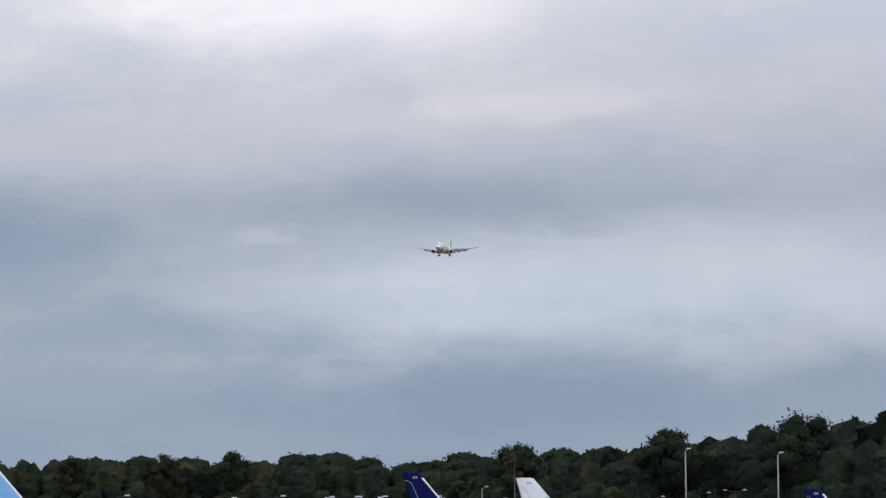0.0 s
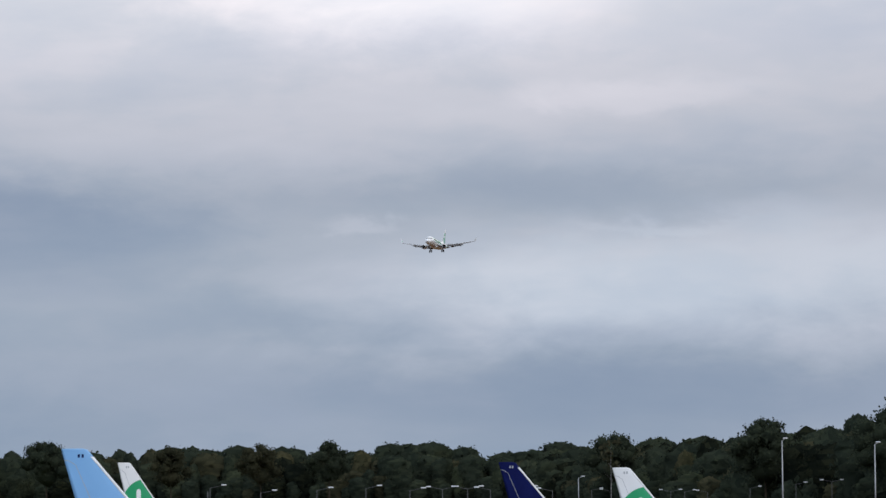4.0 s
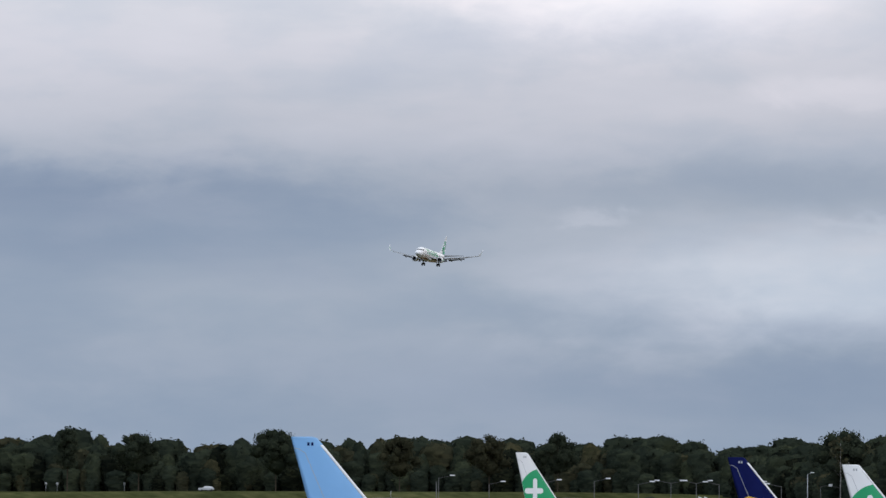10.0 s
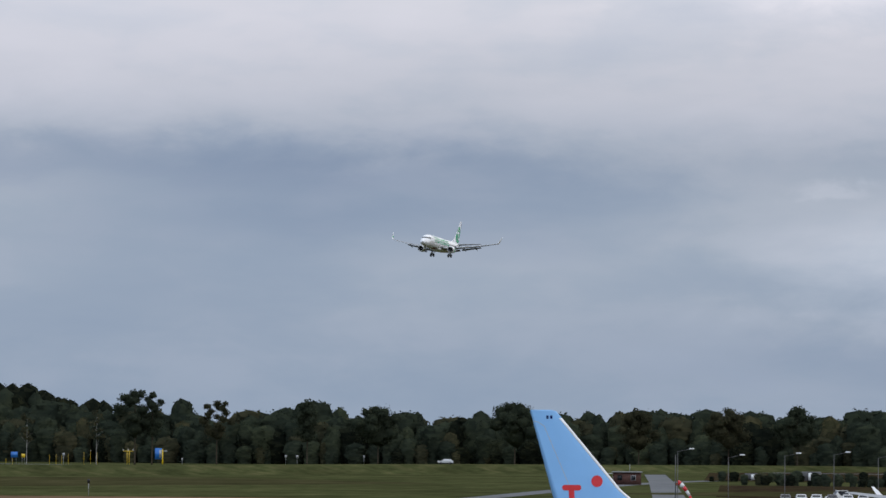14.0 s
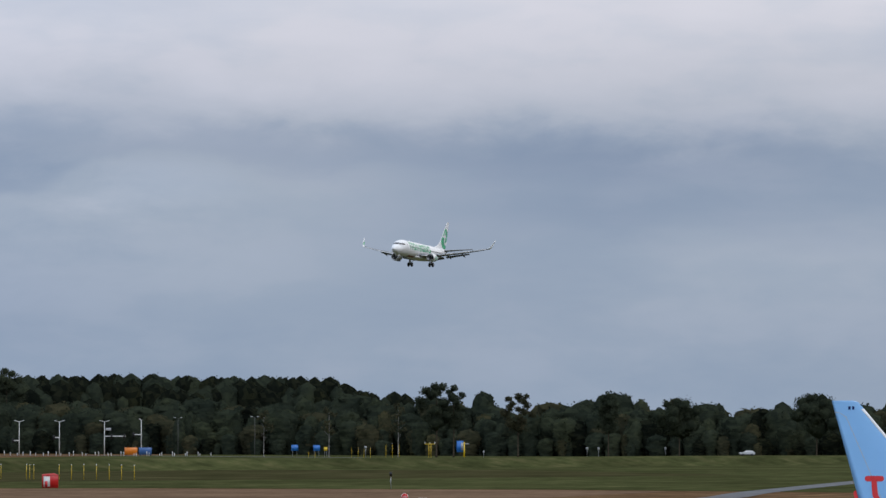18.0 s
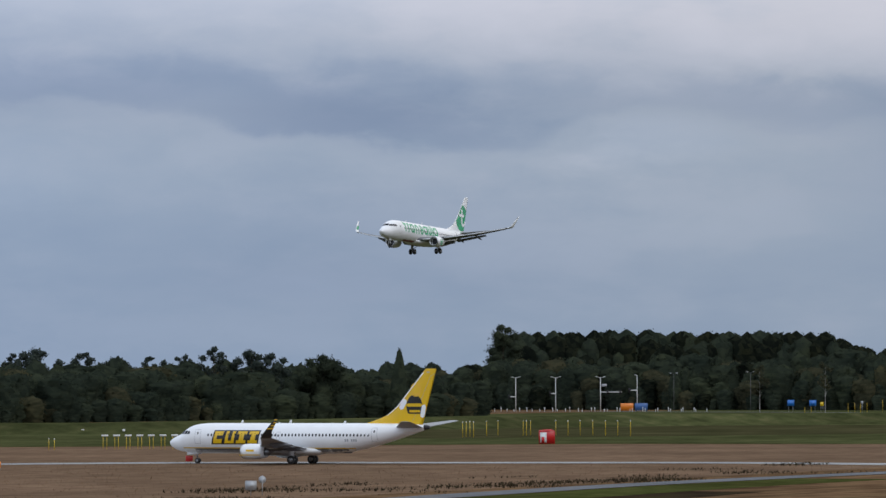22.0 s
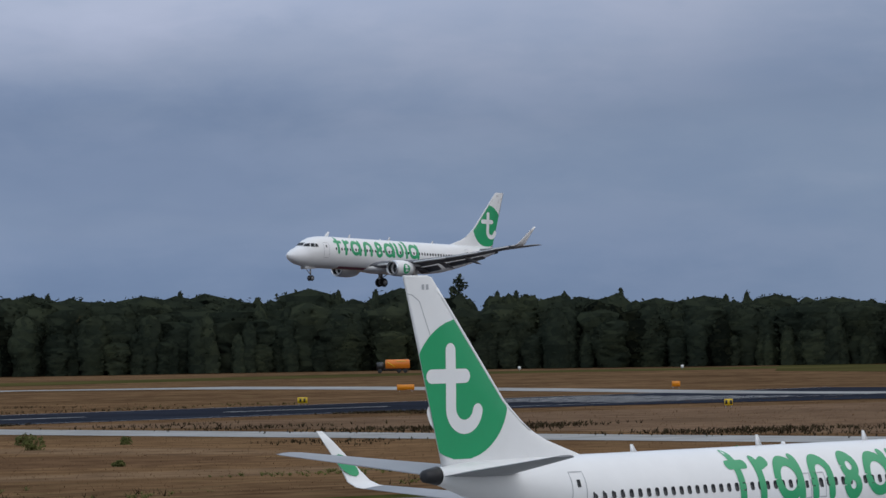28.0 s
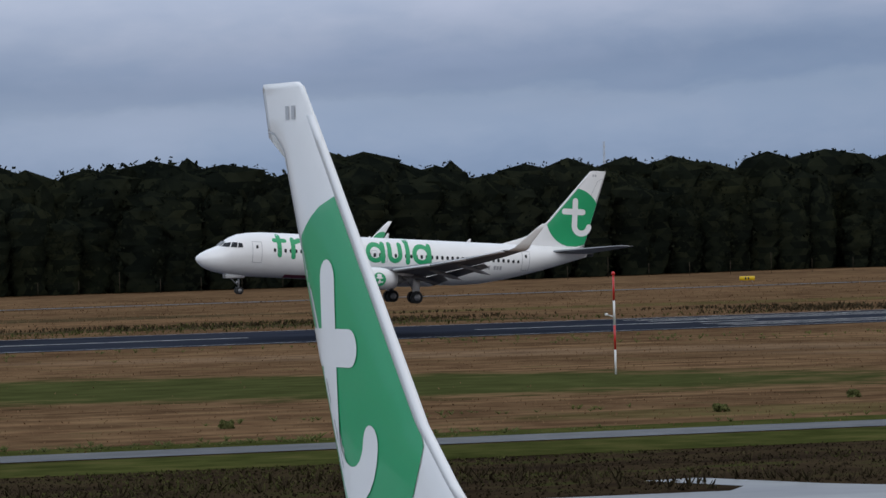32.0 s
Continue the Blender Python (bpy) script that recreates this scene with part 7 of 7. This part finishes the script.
gs = thing("gantry_sign", label="large blue road sign on a yellow post", category="road sign", group="roadside signs", **face(69.64, 1500))
part("panel", box(-1.9, 0.3, -0.1, 0.0, 2.4, 6.0), M["sign_blue"], gs)
part("print", box(-0.5, 0.2, -0.12, -0.104, 3.0, 5.4), M["galv"], gs, "pale grey print field")
part("post", box(0.35, 0.75, -0.2, 0.2, -0.05, 5.6), M["sign_yellow"], gs, "yellow post")
part("arm", box(0.3, 2.0, -0.1, 0.1, 4.9, 5.2), M["galv"], gs)
ls = thing("light_gantry", label="yellow light gantry with a cross arm", category="light gantry", group="approach lights", **face(69.24, 1530))
for x in (-0.35, 0.35):
    part("post", tube((x, 0, -0.05), (x, 0, 5.1), 0.09), M["sign_yellow"], ls)
part("arm", box(-1.7, 1.7, -0.1, 0.1, 4.75, 4.95, 0.03), M["sign_yellow"], ls)
for x in (-1.6, 0, 1.6):
    part("lamp", box(x - 0.12, x + 0.12, -0.12, 0.12, 5.0, 5.5, 0.02), M["lamp_face"], ls)
for az, h in ((68.28, 3.4), (68.36, 3.8), (68.43, 3.2), (68.51, 3.6), (68.70, 4.4), (68.78, 4.8), (68.86, 4.4), (67.75, 2.2), (67.83, 2.2)):
    light_pole(az, 1545, h, az in (68.78,), "yellow pole beside the far road")
for az, d, w, h in ((68.45, 1560, 1.2, 4.0), (71.17, 1620, 1.2, 3.4), (71.31, 1620, 1.2, 3.4), (72.13, 1600, 1.0, 3.6), (69.9, 1590, 0.8, 2.4)):
    s = thing("road_sign", label="small grey and white road sign by the wood", category="road sign", group="roadside signs", **face(az, d))
    part("panel", box(-w / 3, w / 3, -0.08, 0.0, h - 0.9, h), M["galv"], s)
    part("post", tube((0, 0.06, -0.05), (0, 0.06, h), 0.07), M["galv"], s)
# car park lamps behind the far stands
for az, el, arms in ((75.98, -22.8, (1,)), (77.29, -29.5, (1,)), (77.89, -27, (1,)), (78.43, -32, (1,)), (78.83, -30, (-1, 1)), (79.14, -30, (-1, 1)), (79.42, -32, (-1,)), (80.18, -35, (-1,)), (80.66, -36, (1,)), (80.9, -38, (-1,)), (81.63, -40, (-1, 1)), (81.8, -41, (1,)), (82.08, -42, (-1,)), (83.6, -26, (-1, 1)), (83.16, -30, (1,)), (79.8, -31, (1,)), (76.6, -33, (1,)), (82.6, -36, (1,)), (84.6, -34, (-1,)), (85.1, -36, (-1, 1))):
    d = 640 if az < 80.6 else 900
    mast(az, d, 10.81 + el * d / 8250 - 0.3, arms, "grey curved car park lamp", 1.9, "lamp_grey", 0.055, "car park lamps")
mast(80.50, 900, 10.81 - 17.5 * 900 / 8250, (1,), "bright tall lamp behind the stands", 0.9, "galv", 0.09)
for az, el in ((83.0, 47.8), (84.13, 39)):
    mast(az, 700, 10.81 + el * 700 / 8250 - 0.3, (1,), "tall slim floodlight mast before the wood", 0.5, "galv", 0.12, "floodlight masts")
for az, w, h, d, col, lab in ((77.6, 5.5, 2.2, 1160, "lamp_grey", "grey site cabin behind the stands"), (79.0, 3.0, 2.0, 1150, "lamp_grey", "pale grey box behind the stands"), (76.9, 4.0, 1.6, 1170, "lamp_grey", "grey box behind the stands")):
    c = thing("site_cabin", label=lab, category="cabin", group="cabins behind the stands", **face(az, d))
    part("body", box(-w / 2, w / 2, -1.2, 1.2, 0, h, 0.06), M[col], c)
    part("door", box(-0.45, 0.45, -1.24, -1.2, 0, h * 0.85), M["sign_white"], c)
for k in range(2):
    g = thing("barrier", label="raised pale gantry rail behind the stands", category="barrier", group="gantry rails", **face(79.30 + 0.07 * k, 1120))
    part("rail", tube((-2.6, 0, 2.9), (2.4, 0, 0.3), 0.16), M["sign_white"], g)
    part("stay", tube((0.2, 0, 0), (-0.4, 0, 1.8), 0.08), M["galv"], g)
for k in range(46):
    f = thing("fence_post", label="slim dark fence post before the wood", category="post", group="fence posts", **face(11 + k * 0.5, 706 / math.cos(radians(11 + k * 0.5))))
    part("post", tube((0, 0, -0.05), (0, 0, 3.4 if k % 4 == 0 else 2.2), 0.035), M["bark"], f)
# church and mast far away
ch = thing("church", label="distant church with a thin grey spire", category="church", **face(54.67, 3000))
part("tower", box(-2, 2, -2, 2, 0, 10), M["slate"], ch)
part("spire", loft([[(-1.9, -1.9, 10), (1.9, -1.9, 10), (1.9, 1.9, 10), (-1.9, 1.9, 10)], [(-1.2, -1.2, 15), (1.2, -1.2, 15), (1.2, 1.2, 15), (-1.2, 1.2, 15)], [(-0.06, -0.06, 27), (0.06, -0.06, 27), (0.06, 0.06, 27), (-0.06, 0.06, 27)]]), M["slate"], ch, "slate spire")
part("nave", box(2, 20, -4, 4, 0, 7), M["brick"], ch)
rm = thing("radio_mast", label="thin grey lattice mast rising behind the wood", category="mast", **face(18.99, 900))
part("leg", tube((-0.25, 0, -0.05), (-0.12, 0, 24.2), 0.06), M["galv"], rm)
part("leg", tube((0.25, 0, -0.05), (0.12, 0, 24.2), 0.06), M["galv"], rm)
for k in range(16):
    part("brace", tube((-0.24 + 0.007 * k, 0, 1.5 * k), (0.24 - 0.007 * k, 0, 1.5 * k + 1.4), 0.035, n=5), M["galv"], rm)


# ---- what moves ----
# seconds, place along the runway, across it, height of the wheels, yaw, pitch, bank (degrees)
LANDING = [
    (0, 2403.9, 420.7, 127.77, -1.13, 3.31, -1.16), (0.5, 2367.4, 420.0, 125.91, -1.20, 3.39, -0.98), (1, 2330.7, 420.1, 123.83, -1.26, 3.48, -0.81),
    (1.5, 2294.1, 419.9, 122.32, -1.33, 3.56, -0.63), (2, 2257.4, 419.6, 120.27, -1.39, 3.64, -0.45), (2.5, 2220.4, 419.4, 118.24, -1.35, 3.70, -0.27),
    (3, 2183.5, 418.7, 115.96, -1.30, 3.75, -0.08), (3.5, 2146.5, 417.8, 113.63, -1.26, 3.81, 0.10), (4, 2109.6, 417.9, 111.56, -1.21, 3.86, 0.29),
    (4.5, 2072.7, 418.1, 109.41, -1.25, 3.83, 0.31), (6.5, 1925.4, 417.1, 99.74, -1.40, 3.70, 0.39), (7, 1888.8, 418.0, 97.77, -1.45, 3.59, -0.07),
    (7.5, 1852.2, 417.6, 95.15, -1.50, 3.48, -0.52), (8, 1815.8, 418.5, 92.78, -1.55, 3.37, -0.97), (8.5, 1779.4, 418.7, 90.42, -1.61, 3.26, -1.43),
    (9, 1743.2, 419.1, 88.40, -1.66, 3.15, -1.88), (9.5, 1707.2, 419.7, 86.13, -1.26, 2.98, -2.98), (10, 1671.3, 420.7, 83.91, -0.87, 2.81, -4.08),
    (10.5, 1635.5, 421.3, 82.08, -0.47, 2.64, -5.19), (11, 1599.8, 421.6, 79.88, -0.08, 2.47, -6.29), (11.5, 1564.3, 422.2, 76.13, -0.18, 2.45, -6.07),
    (12, 1528.9, 422.8, 75.16, -0.28, 2.43, -5.85), (12.5, 1493.7, 423.5, 72.79, -0.38, 2.40, -5.64), (13, 1458.5, 423.3, 70.69, -0.48, 2.38, -5.42),
    (13.5, 1423.8, 423.3, 68.47, -0.26, 2.60, -4.13), (14, 1389.1, 423.1, 66.53, -0.03, 2.81, -2.84), (14.5, 1354.6, 423.5, 64.61, 0.19, 3.03, -1.55),
    (16.5, 1212.1, 423.1, 56.85, 0.22, 2.94, -3.60), (17, 1177.7, 422.9, 55.96, 0.40, 2.77, -2.98), (17.5, 1143.3, 422.9, 53.52, 0.58, 2.60, -2.36),
    (18, 1109.1, 423.0, 51.70, 0.75, 2.42, -1.74), (18.5, 1075.5, 423.4, 50.03, 0.83, 2.34, -0.67), (19, 1042.1, 423.6, 48.17, 0.92, 2.25, 0.39),
    (19.5, 1008.7, 423.6, 46.20, 1.00, 2.17, 1.46), (20, 973.1, 423.3, 44.30, 1.08, 2.44, 0.43), (20.5, 937.5, 422.9, 42.17, 1.16, 2.72, -0.60),
    (21, 901.8, 422.8, 40.39, 1.24, 2.99, -1.64), (21.5, 867.3, 422.5, 38.50, 1.22, 2.83, -0.59), (22, 832.8, 422.4, 36.83, 1.21, 2.67, 0.45),
    (22.5, 798.3, 422.2, 35.09, 1.20, 2.50, 1.50), (23, 763.1, 421.9, 33.35, 1.13, 2.34, 1.48), (23.5, 727.9, 421.7, 31.72, 1.07, 2.18, 1.46),
    (24, 692.6, 420.2, 30.00, 1.00, 2.01, 1.44), (24.5, 658.9, 421.3, 28.34, 1.23, 1.85, 0.89), (26.5, 522.9, 423.7, 21.20, 2.17, 1.21, -1.31),
    (27, 487.1, 422.9, 19.13, 2.26, 1.63, -1.02), (27.5, 451.2, 422.5, 17.17, 2.36, 2.06, -0.73), (28, 415.1, 421.3, 15.44, 2.45, 2.48, -0.44),
    (28.5, 378.8, 420.2, 13.54, 2.49, 2.45, 0.21), (29, 342.3, 419.4, 11.91, 2.52, 2.42, 0.86), (29.5, 305.7, 417.5, 10.05, 2.55, 2.39, 1.51),
    (30, 268.8, 415.5, 8.30, 3.17, 2.51, 0.85), (30.5, 231.8, 414.2, 6.60, 3.78, 2.64, 0.18), (31, 194.7, 411.7, 5.18, 4.50, 3.40, -0.29),
    (31.5, 157.3, 409.5, 4.01, 5.23, 4.17, -0.77), (32, 120.1, 406.3, 3.39, 5.93, 4.10, -0.88),
]


def motions():
    rows = []
    for t, x, y, z, yaw, up, bank in LANDING:
        rows.append((t, pose(x, y, z, 0, 0, 180 + yaw) @ pose(0, 0, 0, 0, -up, 0) @ pose(0, 0, 0, bank, 0, 0)))
    walk(landing, rows)
    rows = []
    for t, s in ((0, -0.12), (3, 0.027), (4.5, 0.138), (6.5, 0.312), (9, 0.55), (11, 0.745), (13, 0.985), (14.5, 1.15), (17, 1.42), (20, 1.7), (24, 1.9), (28, 1.95), (32, 1.95)):
        x, y = 439 + 31 * s, 122 - 24 * s
        rows.append((t, pose(x + 16, y - 11.6, terrain(x + 16, y - 11.6), 0, 0, 90 - 126)))
    walk(taxiing, rows)


motions()
